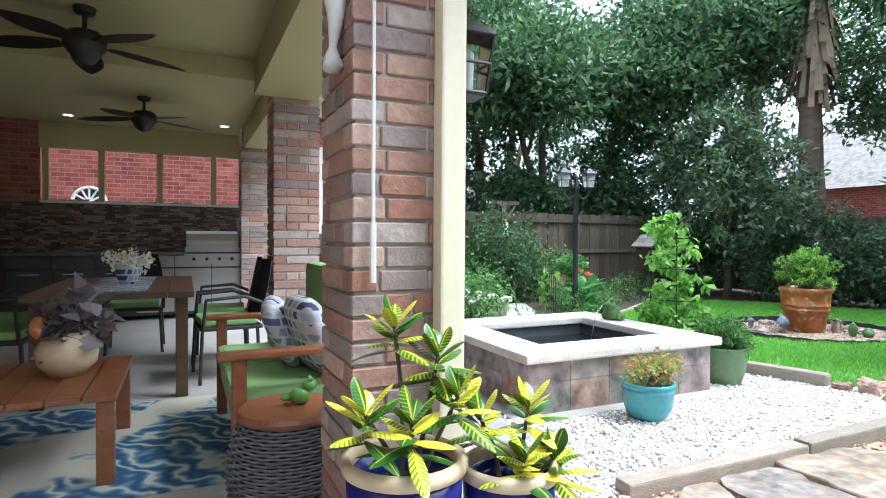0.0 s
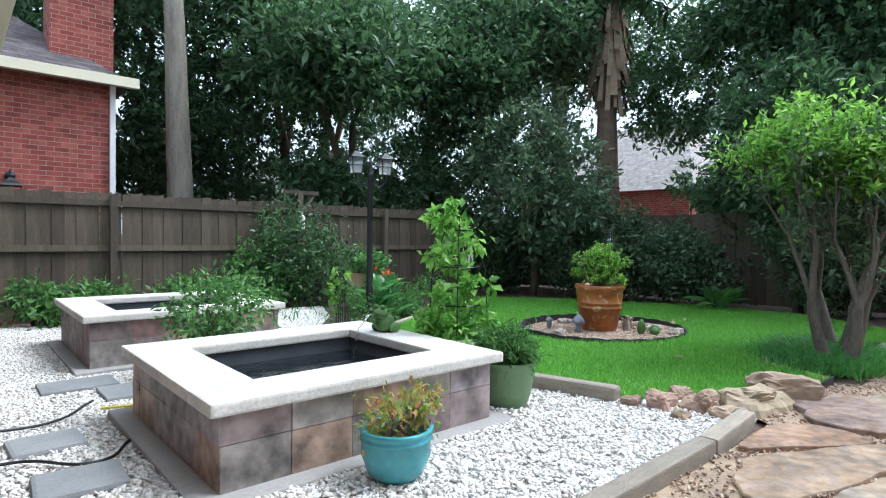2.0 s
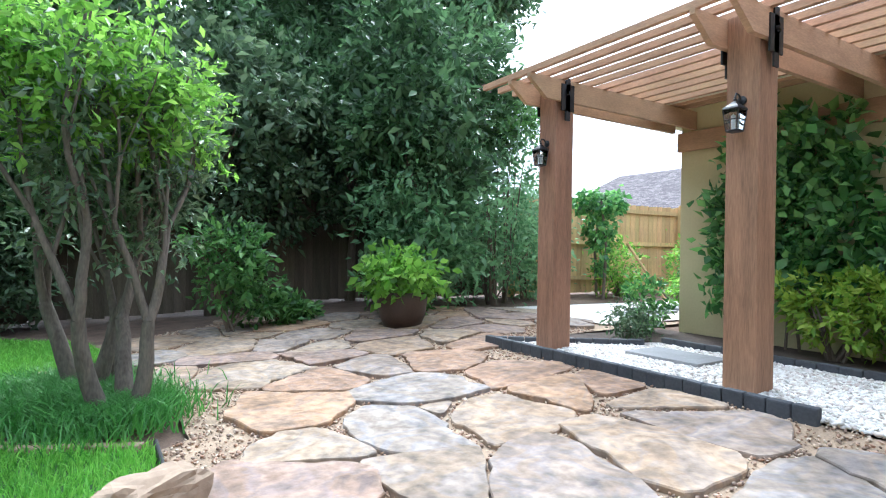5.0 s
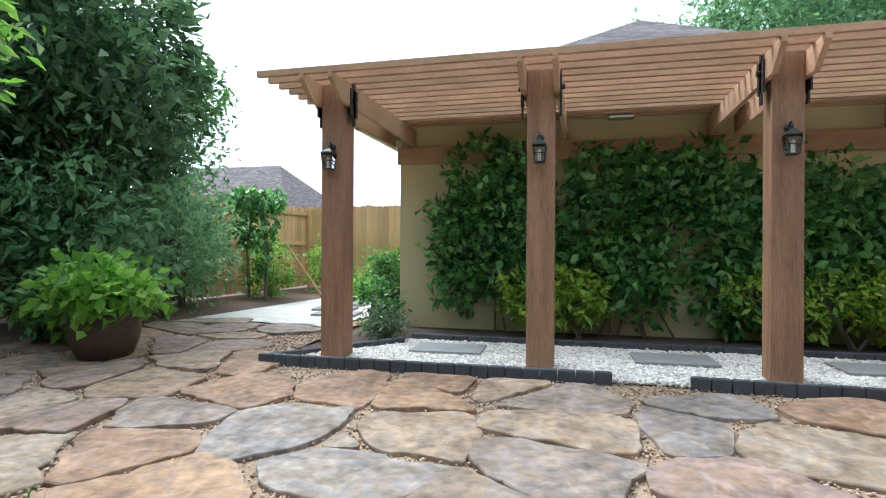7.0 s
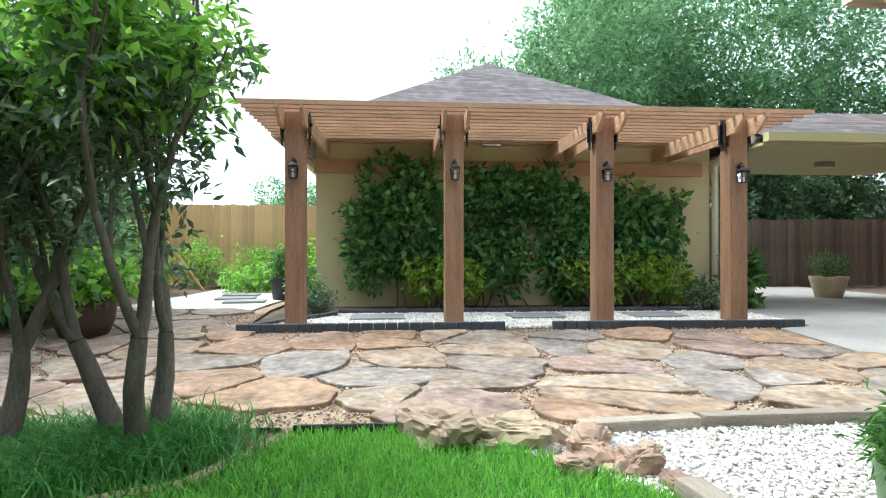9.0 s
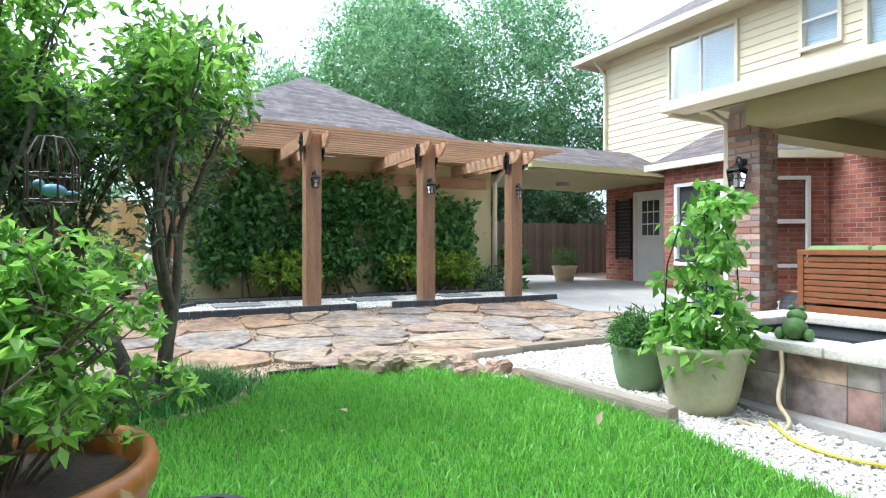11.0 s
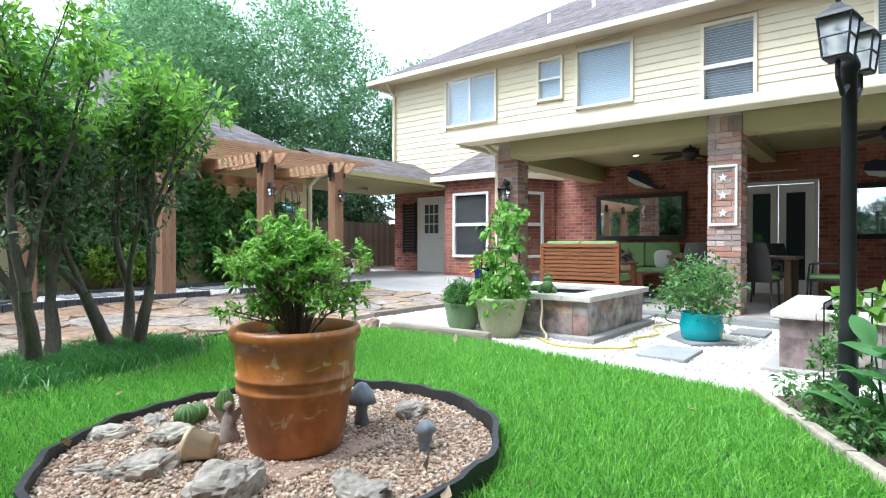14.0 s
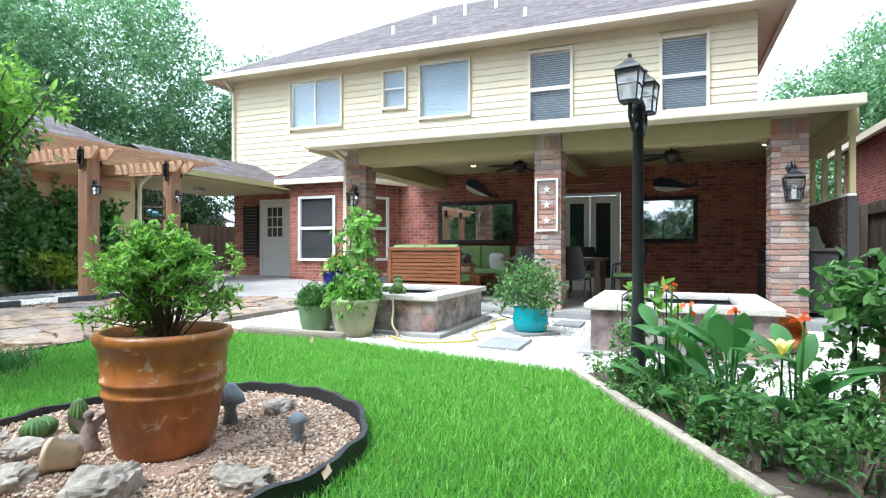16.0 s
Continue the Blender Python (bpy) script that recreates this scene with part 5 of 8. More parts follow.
def broad_plant(name, at, n, length, width, leaf, label, seed, height=0.3, spread=0.6, z=None, category="plant"):
    """Large single leaves on stalks."""
    rng = random.Random(seed)
    e = root(name, (at[0], at[1], g(at[1]) if z is None else z), label, category)
    for k in range(n):
        a, L = rng.uniform(0, 6.283), length * rng.uniform(0.7, 1.2)
        W = width * rng.uniform(0.8, 1.2)
        h0 = height * rng.uniform(0.4, 1.5)
        tilt = rng.uniform(0.45, 1.4)
        base = Vector((math.cos(a) * spread * rng.uniform(0, 0.4), math.sin(a) * spread * rng.uniform(0, 0.4), h0))
        d = Vector((math.cos(a) * math.cos(tilt), math.sin(a) * math.cos(tilt), math.sin(tilt)))
        s = Vector((-math.sin(a), math.cos(a), 0))
        up = s.cross(d)
        bm = bmesh.new()
        rows = []
        for t in np.linspace(0, 1, 8):
            w = W * (math.sin(math.pi * min(1, t ** 0.85 * 0.95 + 0.04)) ** 0.8) * (1 - 0.6 * t ** 3) * 0.5
            c = base + d * L * t - Vector((0, 0, 1)) * L * 0.45 * t * t
            rows.append([bm.verts.new(c - s * w + up * w * 0.35), bm.verts.new(c), bm.verts.new(c + s * w + up * w * 0.35)])
        for p, q in zip(rows, rows[1:]):
            bm.faces.new((p[0], p[1], q[1], q[0]))
            bm.faces.new((p[1], p[2], q[2], q[1]))
        part("leaf", bm, leaf, e, smooth=True)
        bm = bmesh.new()
        tube(bm, [(base.x * 0.3, base.y * 0.3, -0.02), base * 0.6, base], [0.008, 0.006, 0.004], 6)
        part("stalk", bm, leaf, e)
    return e


def canna(at, seed, label):
    e = broad_plant("canna_plant", at, 15, 0.38, 0.13, L_canna, label, seed, 0.34, 0.4)
    rng = random.Random(seed)
    bm = bmesh.new()
    top = 0.58 + 0.4 * rng.random()
    tube(bm, [(0, 0, 0), (0.03, 0.02, top * 0.5), (0.02, 0.04, top)], [0.012, 0.01, 0.006], 6)
    part("flower_stalk", bm, L_canna, e)
    nr = np.random.default_rng(seed)
    v, f = leaf_mesh(nr, np.array([0.02, 0.04, top]) + nr.normal(0, 0.015, (7, 3)), 0.045, 0.7)
    mesh_of("flower", v, f, L_red, e, "orange-red canna blossom")
    return e


canna((6.5, 8.12), 3, "broad-leaved canna with an orange flower")
canna((6.3, 7.9), 4, "broad-leaved canna with an orange flower")
canna((6.72, 8.4), 8, "broad-leaved canna in the flower bed")
canna((6.08, 7.8), 9, "broad-leaved canna with an orange flower")
def lily(at):
    e = root("yellow_lily", (at[0], at[1], g(at[1])), "yellow lily in flower above green leaves", "flower")
    bm = bmesh.new()
    tube(bm, [(0, 0, -0.01), (0.015, 0.01, 0.25), (0, 0.02, 0.5)], [0.008, 0.007, 0.005], 6)
    part("stem", bm, L_canna, e)
    for k in range(6):
        a = 1.047 * k
        bm = bmesh.new()
        rows = []
        for t in np.linspace(0, 1, 6):
            w = 0.024 * math.sin(math.pi * (0.12 + 0.85 * t))
            c = Vector((math.cos(a) * 0.07 * t ** 1.4, 0.02 + math.sin(a) * 0.07 * t ** 1.4, 0.5 + 0.1 * t - 0.03 * t ** 4))
            s = Vector((-math.sin(a), math.cos(a), 0)) * w
            rows.append((bm.verts.new(c - s), bm.verts.new(c + s)))
        for p, q in zip(rows, rows[1:]):
            bm.faces.new((p[0], p[1], q[1], q[0]))
        part("petal", bm, L_yellow, e, smooth=True)


lily((6.83, 8.31))
broad_plant("ginger_plant", (11.35, 5.5), 20, 0.5, 0.19, L_bush, "broad-leaved plant by the lawn edge", 12, 0.2, 0.8)


# climber on the garage wall and its lime shrubs
def wall_climber():
    nr = np.random.default_rng(77)
    e = root("wall_climber", (4.8, GY + 0.02, 0.0), "dark green climber covering the garage wall", "climber")
    blobs = []
    rng = random.Random(7)
    for k in range(120):
        x = rng.uniform(-2.25, 2.1)
        zz = rng.uniform(0.35, 1.75) if abs(x) < 1.9 else rng.uniform(0.5, 1.5)
        blobs.append((x, 0.16, zz, 0.32, 0.13, 0.28))
    for x in (-1.4, -0.6, 0.4, 1.1, 1.5):
        blobs.append((x, 0.1, 1.85, 0.14, 0.08, 0.28))
    foliage("leaf_mass", nr, blobs, 15000, 0.115, L_vine, e, 0.6, 0.2, 12, up=0.25)
    for k in range(14):
        x = rng.uniform(-2, 1.9)
        bm = bmesh.new()
        tube(bm, [(x + rng.uniform(-0.3, 0.3), 0.12, -0.02), (x, 0.06, 0.5), (x + rng.uniform(-0.2, 0.2), 0.06, 1.3)], [0.014, 0.011, 0.006], 5)
        part("climber_stem", bm, M_bark, e)


wall_climber()
for k, (x, s) in enumerate(((5.9, 0.35), (5.5, 0.25), (3.7, 0.42), (3.1, 0.45), (2.7, 0.4))):
    bush("lime_shrub", (x, -1.75), [(0, 0, 0.4, s, 0.22, 0.3), (s * 0.6, 0.05, 0.55, s * 0.5, 0.15, 0.14), (-s * 0.5, 0.08, 0.3, s * 0.5, 0.15, 0.2)], 1000, 0.085, L_lime, "lime-green shrub below the wall climber", 190 + k)
bush("corner_shrub", (7.6, -1.7), [(0, 0, 0.3, 0.2, 0.2, 0.28)], 500, 0.08, L_vine, "dark shrub at the garage corner", 200)
bush("low_shrub", (7.35, -1.2), [(0, 0, 0.16, 0.3, 0.2, 0.15)], 900, 0.05, L_dull, "small grey-green shrub at the gravel edge", 201)
bush("low_shrub", (2.3, -1.4), [(0, 0, 0.2, 0.3, 0.25, 0.2)], 900, 0.06, L_dull, "small grey-green shrub at the gravel edge", 202)
bush("banana_shrub", (1.6, -1.75), [(0, 0, 0.45, 0.25, 0.25, 0.4)], 350, 0.2, L_bush, "leafy shrub beside the downspout", 203, z=0)
for k, (x, y, h) in enumerate(((8.6, -7.6, 0.9), (9.8, -7.8, 0.7), (10.8, -7.2, 0.9), (11.3, -5.6, 1.0), (9.2, -5.2, 0.35), (8.4, -5.6, 0.6))):
    bush("sunny_shrub", (x, y), [(0, 0, h * 0.6, 0.5, 0.45, h * 0.6)], 1200, 0.1, L_fresh, "sunlit green plants by the pine fence", 210 + k)
av = root("arbour_vine", (11.2, -5.0, 0), "vine trained over a low rustic arbour by the fence", "climber")
for px_, py_ in ((-0.35, 0.3), (0.35, -0.3)):
    bm = bmesh.new()
    tube(bm, [(px_, py_, -0.02), (px_ * 1.1, py_ * 0.9, 0.9), (px_ * 0.8, py_, 1.75)], [0.03, 0.026, 0.02], 7)
    part("arbour_post", bm, M_bark, av)
foliage("leaf_mass", np.random.default_rng(88), [(0, 0, 1.75, 0.55, 0.5, 0.22), (0.35, -0.3, 1.35, 0.25, 0.25, 0.4), (-0.4, 0.3, 1.4, 0.2, 0.2, 0.4), (-0.3, 0.35, 0.8, 0.14, 0.14, 0.35)], 1500, 0.12, L_vine, av, 0.7, 0.2, 9, droop=0.5)
bm = bmesh.new()
tube(bm, [(10.15, -5.5, 0.0), (10.45, -5.35, 0.5), (10.75, -5.2, 1.0)], [0.028, 0.026, 0.024], 8)
tagged(part("leaning_pole", bm, M_fencenew), "pale wooden pole leaning on the arbour", "pole")
pb = root("raised_bed", (9.9, -7.55, 0), "timber raised bed by the pine fence", "planter")
for d in ((-0.7, 0.7, 0.4, 0.44), (-0.7, 0.7, -0.44, -0.4), (-0.7, -0.66, -0.399, 0.399), (0.66, 0.7, -0.399, 0.399)):
    for zz in (0.0, 0.155):
        boxpart("board", (*d, zz, zz + 0.15), M_timber, pb, bevel=0.006)
boxpart("soil", (-0.655, 0.655, -0.395, 0.395, 0.0, 0.26), M_soil, pb, "dark planting soil")
# crape myrtle blossom
bush("crape_myrtle", (11.0, -2.6), [(0, 0, 3.1, 0.7, 0.7, 0.5), (-0.4, 0.3, 2.7, 0.5, 0.5, 0.4)], 2600, 0.1, L_bush, "tall crape myrtle over the shrubs", 220)
bush("myrtle_blossom", (10.75, -2.2), [(0, 0, 3.3, 0.35, 0.35, 0.22), (-0.2, 0.5, 2.9, 0.15, 0.15, 0.12)], 600, 0.05, L_pink, "pink crape myrtle blossom", 221, category="flower")


# ---- pots ----
def pot(name, at, prof, material, label, rim=None, soil=True, parts=(), category="plant pot", group="", z=None):
    e = root(name, (at[0], at[1], g(at[1]) if z is None else z), label, category, group)
    top = max(p[1] for p in prof)
    R = [p[0] for p in prof if p[1] == top][0]
    inner = [(R, top), (R - 0.025, top), (R - 0.035, top - 0.08), (0.0, top - 0.08)]
    part("pot_body", lathe(list(prof) + inner[1:3], 40), material, e, smooth=True)
    if soil:
        part("soil", lathe([(0.0, top - 0.05), (R - 0.028, top - 0.06), (R - 0.03, top - 0.1)], 24), M_soil, e, "dark potting soil")
    return e


TERRA = [(0.0, 0), (0.2, 0), (0.215, 0.03), (0.22, 0.035), (0.265, 0.3), (0.275, 0.302), (0.275, 0.318), (0.267, 0.322), (0.272, 0.36), (0.28, 0.362), (0.28, 0.376), (0.273, 0.38), (0.288, 0.53), (0.302, 0.535), (0.308, 0.56), (0.3, 0.59)]
PX, PY = 7.95, 5.56
pot("terracotta_pot", (PX, PY), TERRA, M_terra, "large glazed terracotta pot with raised bands")
def potted_shrub(at, z):
    """A twiggy dome: bare stems within, rosettes of small leaves at the tips."""
    rng, nr = random.Random(230), np.random.default_rng(230)
    e = root("potted_shrub", (at[0], at[1], z), "twiggy small-leaved green shrub in the terracotta pot", "shrub")
    tips = []
    for k in range(46):
        a, el = k * 2.4 + rng.uniform(-0.3, 0.3), rng.uniform(0.15, 1.5)
        R_ = rng.uniform(0.8, 1.08)
        end = Vector((math.cos(a) * math.cos(el) * 0.37 * R_, math.sin(a) * math.cos(el) * 0.37 * R_, 0.06 + math.sin(el) * 0.44 * R_))
        mid = Vector((end.x * 0.4, end.y * 0.4, end.z * 0.55)) + Vector((rng.uniform(-0.03, 0.03), rng.uniform(-0.03, 0.03), 0))
        bm = bmesh.new()
        tube(bm, [(end.x * 0.12, end.y * 0.12, -0.02), mid, end], [0.006, 0.0042, 0.002], 5)
        for j in range(7):
            b = mid.lerp(end, rng.uniform(0.1, 0.95))
            q = b + Vector((rng.uniform(-0.1, 0.1), rng.uniform(-0.1, 0.1), rng.uniform(0.0, 0.11)))
            tube(bm, [b, q], [0.0035, 0.0015], 4)
            tips.append(q)
        part("stem", bm, M_bark, e)
        tips.append(end)
    foliage("leaf_mass", nr, [(t.x, t.y, t.z, 0.045, 0.045, 0.035) for t in tips if t.z > 0.03], 8200, 0.037, L_fresh, e, 0.42, 0.1, 11)


potted_shrub((PX, PY), g(PY) + 0.53)
pot("turquoise_pot", (3.3, 3.6), [(0, 0), (0.09, 0), (0.13, 0.04), (0.16, 0.12), (0.158, 0.185), (0.166, 0.19), (0.166, 0.2), (0.157, 0.205), (0.165, 0.22), (0.172, 0.24)], M_turqpale, "turquoise glazed pot by the pond")
bush("potted_sedum", (3.3, 3.6), [(0, 0, 0.06, 0.15, 0.15, 0.08), (0.05, -0.02, 0.15, 0.16, 0.16, 0.05)], 800, 0.036, L_sedum, "yellow-green plant with red tips in turquoise pot", 231, z=g(3.6) + 0.2)
pot("blue_pot", (3.45, 6.3), [(0, 0), (0.14, 0), (0.19, 0.06), (0.21, 0.18), (0.19, 0.26), (0.2, 0.3), (0.205, 0.31)], M_turq, "bright blue glazed pot on a paver")
bush("potted_rose", (3.45, 6.3), [(0, 0, 0.28, 0.4, 0.4, 0.26)], 1800, 0.06, L_bush, "bushy pale green plant in the blue pot", 232, z=g(6.3) + 0.27)
pot("sage_pot", (4.6, 4.1), [(0, 0), (0.14, 0), (0.17, 0.1), (0.195, 0.28), (0.2, 0.3)], M_sage, "sage green pot beside the pond")
bush("potted_rosemary", (4.6, 4.1), [(0, 0, 0.1, 0.17, 0.17, 0.13)], 2800, 0.07, L_bush, "feathery herb in the sage green pot", 233, aspect=0.14, z=g(4.05) + 0.26)
pot("beige_pot", (4.63, 4.62), [(0, 0), (0.18, 0), (0.21, 0.1), (0.265, 0.36), (0.275, 0.38), (0.275, 0.41)], M_olivepot, "large beige-green pot behind the pond")
pot("brown_pot", (9.35, 0.15), [(0, 0), (0.2, 0), (0.26, 0.15), (0.28, 0.32), (0.27, 0.38)], M_brownpot, "dark brown pot on the flagstones")
bush("potted_hydrangea", (9.35, 0.15), [(0, 0, 0.2, 0.4, 0.4, 0.22)], 1100, 0.12, L_fresh, "fresh green leafy plant in the brown pot", 234, z=g(0.15) + 0.35, aspect=0.65)
pot("box_pot", (-0.95, -3.3), [(0, 0), (0.2, 0), (0.28, 0.3), (0.3, 0.36)], M_rimcream, "tan pot under the covered walk", z=-0.01)
bush("box_ball", (-0.95, -3.3), [(0, 0, 0.24, 0.28, 0.28, 0.22)], 1500, 0.04, L_bush, "clipped box ball in the tan pot", 235, z=0.3)
pot("dark_planter", (8.15, -3.6), [(0, 0), (0.26, 0), (0.3, 0.3), (0.31, 0.34)], M_blackplastic, "dark planter at the garage corner", z=0.0)
bush("planter_shrub", (8.15, -3.6), [(0, 0, 0.26, 0.28, 0.28, 0.26)], 1200, 0.08, L_bush, "bushy green plant in the dark planter", 236, z=0.3)


def obelisk(at):
    """The beige pot's trellis with its climber."""
    e = root("trellis", (at[0], at[1], g(at[1]) + 0.34), "iron trellis overgrown by a pale climber", "trellis")
    for sx in (-1, 1):
        for sy in (-1, 1):
            bm = bmesh.new()
            tube(bm, [(sx * 0.16, sy * 0.16, 0), (sx * 0.14, sy * 0.14, 0.55), (sx * 0.06, sy * 0.06, 0.93)], 0.005, 6)
            part("upright", bm, M_black, e)
    for zz, r in ((0.3, 0.17), (0.58, 0.15), (0.85, 0.09)):
        bm = bmesh.new()
        tube(bm, [(r * math.cos(a), r * math.sin(a), zz) for a in np.linspace(0, 6.283, 17)], 0.006, 5)
        part("hoop", bm, M_black, e)
    nr = np.random.default_rng(31)
    t = nr.random(150)
    a = t * 23 + nr.normal(0, 0.3, 150)
    rr_ = np.where(t > 0.88, 0.2 * np.sqrt(np.clip(1 - ((t - 0.88) / 0.14) ** 2, 0.02, 1)), 0.2) * nr.uniform(0.75, 1.1, 150)
    c = np.stack([np.cos(a) * rr_, np.sin(a) * rr_, t * 1.0], 1)
    blobs = [(*q, 0.075, 0.075, 0.09) for q in c]
    foliage("climber", nr, blobs, 1100, 0.078, L_climb, e, 0.62, 0.1, 5, label="pale green climbing vine", droop=0.6)
    foliage("skirt", nr, [(0.02, 0, 0.06, 0.27, 0.27, 0.14), (-0.1, 0.1, 0.2, 0.16, 0.16, 0.1)], 620, 0.09, L_climb, e, 0.5, 0.2, 8, droop=0.4)


obelisk((4.63, 4.62))


# ---- lamp post ----
def lamp_post(at):
    e = root("lamp_post", (at[0], at[1], g(at[1])), "black double-lantern garden lamp post", "lamp post")
    bm = lathe([(0.0, 0), (0.09, 0), (0.09, 0.05), (0.055, 0.1), (0.045, 0.5), (0.05, 0.52), (0.038, 0.56), (0.036, 1.95), (0.05, 1.97), (0.05, 2.0), (0.02, 2.08), (0.03, 2.14), (0.0, 2.2)], 20)
    part("pole", bm, M_black, e, smooth=True)
    for s in (-1, 1):
        bm = bmesh.new()
        tube(bm, [(0.02 * s, 0, 1.88), (0.12 * s, 0, 1.82), (0.2 * s, 0, 1.9), (0.2 * s, 0, 1.98)], 0.014, 8)
        part("arm", bm, M_black, e)
        p = root("lantern", (0, 0, 0), "", "")
        for key in ("label", "category", "group", "kind"):
            if key in p:
                del p[key]
        p.parent = e
        p.matrix_basis = pose(0.2 * s, 0, 2.2)
        lantern_box(p, (0, 0, 0), 1.02, frost=True)
    e.matrix_world = pose(at[0], at[1], g(at[1]), 0, 0, -12)
    return e


lamp_post((5.85, 7.62))

# lanterns and trim on the columns
sconce((AX1 + 0.002, AY0 + 0.2, 1.78), -90, 1.02, "large black lantern on the brick column", "column lanterns")
sconce((CX1 + 0.002, 9.25, 1.75), -90, 1.4, "large black lantern on the brick column", "column lanterns")
bm = bmesh.new()
box(bm, AX1 - 0.09, AX1 - 0.005, AY0 - 0.07, AY0 - 0.004, -0.17, 2.3, bevel=0.01)
tube(bm, [(AX1 - 0.05, AY0 - 0.04, 2.28), (AX1 + 0.15, AY0 - 0.1, 2.4), (AX1 + 0.42, AY0 - 0.2, 2.5)], 0.04, 8)
tagged(part("downspout_patio", bm, M_trimcream), "cream downspout on the corner column", "downspout", kind="structure")
ch = bmesh.new()
tube(ch, [(AX0 + 0.06, AY0 - 0.02, 2.4), (AX0 + 0.06, AY0 - 0.02, 1.0)], 0.006, 6)
tube(ch, [(AX0 + 0.06, AY0 - 0.02, 1.0), (AX0 + 0.06, AY0 - 0.02, 0.82)], 0.01, 6)
tagged(part("thermometer_rod", ch, M_whitepaint), "thin white rod hung on the brick column", "rod")
bm = bmesh.new()
tube(bm, [(AX0 - 0.03, AY0 + 0.1 + 0.02 * math.sin(k * 0.9), 1.82 - 0.034 * k) for k in range(11)], [0.012, 0.03, 0.038, 0.04, 0.036, 0.03, 0.024, 0.018, 0.012, 0.026, 0.034], 10)
tagged(part("wall_fish", bm, M_whitepaint, smooth=True), "white fish ornament on the brick column", "ornament")
fr = root("wall_plaque", (CX1 + 0.003, 6.14, 0.98), "white framed plaque with stars on the column", "plaque", rz=-90)
for d in ((-0.17, -0.14, 0, 0.03, 0, 0.78), (0.14, 0.17, 0, 0.03, 0, 0.78), (-0.14, 0.14, 0, 0.03, 0, 0.03), (-0.14, 0.14, 0, 0.03, 0.75, 0.78)):
    boxpart("frame", d, M_whitepaint, fr)
for k in range(3):
    bm = bmesh.new()
    vs = [bm.verts.new(((0.06 if j % 2 == 0 else 0.025) * math.sin(j * math.pi / 5), 0.02, 0.16 + 0.23 * k + (0.06 if j % 2 == 0 else 0.025) * math.cos(j * math.pi / 5))) for j in range(10)]
    bm.faces.new(vs)
    part("star", bm, M_whitepaint, fr)


# ---- patio furniture ----
FZ = -0.17


def settee(at, rz, label, half=0.72):
    e = root("settee", (*at, FZ), label, "settee", rz=rz)
    for x in (-half, half):
        boxpart("front_leg", (x - 0.03, x + 0.03, -0.36, -0.3, 0, 0.6), M_teak, e, bevel=0.005)
        boxpart("back_leg", (x - 0.03, x + 0.03, 0.3, 0.36, 0, 0.88), M_teak, e, bevel=0.005)
        boxpart("armrest", (x - 0.045, x + 0.045, -0.42, 0.34, 0.6, 0.63), M_teak, e, bevel=0.008)
    boxpart("seat_frame", (-half + 0.02, half - 0.02, -0.34, 0.34, 0.26, 0.33), M_teak, e)
    for k in range(8):
        boxpart("back_slat", (-half + 0.03, half - 0.03, 0.33, 0.35, 0.36 + k * 0.062, 0.41 + k * 0.062), M_teak, e, bevel=0.004)
    boxpart("top_rail", (-half - 0.03, half + 0.03, 0.3, 0.37, 0.86, 0.92), M_teak, e, bevel=0.01)
    for s in (-1, 1):
        boxpart("seat_cushion", (min(0, s * (half - 0.03)) + 0.005, max(0, s * (half - 0.03)) - 0.005, -0.36, 0.2, 0.335, 0.45), M_cushion, e, "sage green cushion", bevel=0.035)
        boxpart("back_cushion", (min(0, s * (half - 0.03)) + 0.005, max(0, s * (half - 0.03)) - 0.005, 0.18, 0.3, 0.455, 0.96), M_cushion, e, "sage green cushion", bevel=0.035)
    return e


settee((1.14, 4.05), 270, "teak settee with sage green cushions, back to the garden", 0.62)
settee((-2.0, 3.85), 90, "teak settee with sage green cushions by the wall")
m_pil = courses("patterned_fabric", [(0.02, 0.03, 0.12), (0.5, 0.52, 0.6), (0.08, 0.1, 0.25)], (0.6, 0.6, 0.62), 0.05, 0.05, 0.008, 0.9, 0.0)


def pillow(at, rx, rz, material, label):
    bm = bmesh.new()
    bmesh.ops.create_uvsphere(bm, u_segments=20, v_segments=12, radius=1)
    for v in bm.verts:
        x, y, zz = v.co
        q = 0.6
        v.co = (math.copysign(abs(x) ** q, x) * 0.21, y * 0.075, math.copysign(abs(zz) ** q, zz) * 0.2)
    ob = part("throw_pillow", bm, material, smooth=True)
    ob.matrix_world = pose(*at, rx, 0, rz)
    return tagged(ob, label, "pillow", "throw pillows")


pillow((1.17, 3.72, 0.47), -18, 100, m_pil, "navy and white patterned pillow on the settee")
pillow((1.08, 3.98, 0.45), -24, 80, m_pil, "navy and white patterned pillow on the settee")
pillow((-1.85, 4.35, 0.44), 15, 80, M_whitepaint, "white striped pillow on the settee")


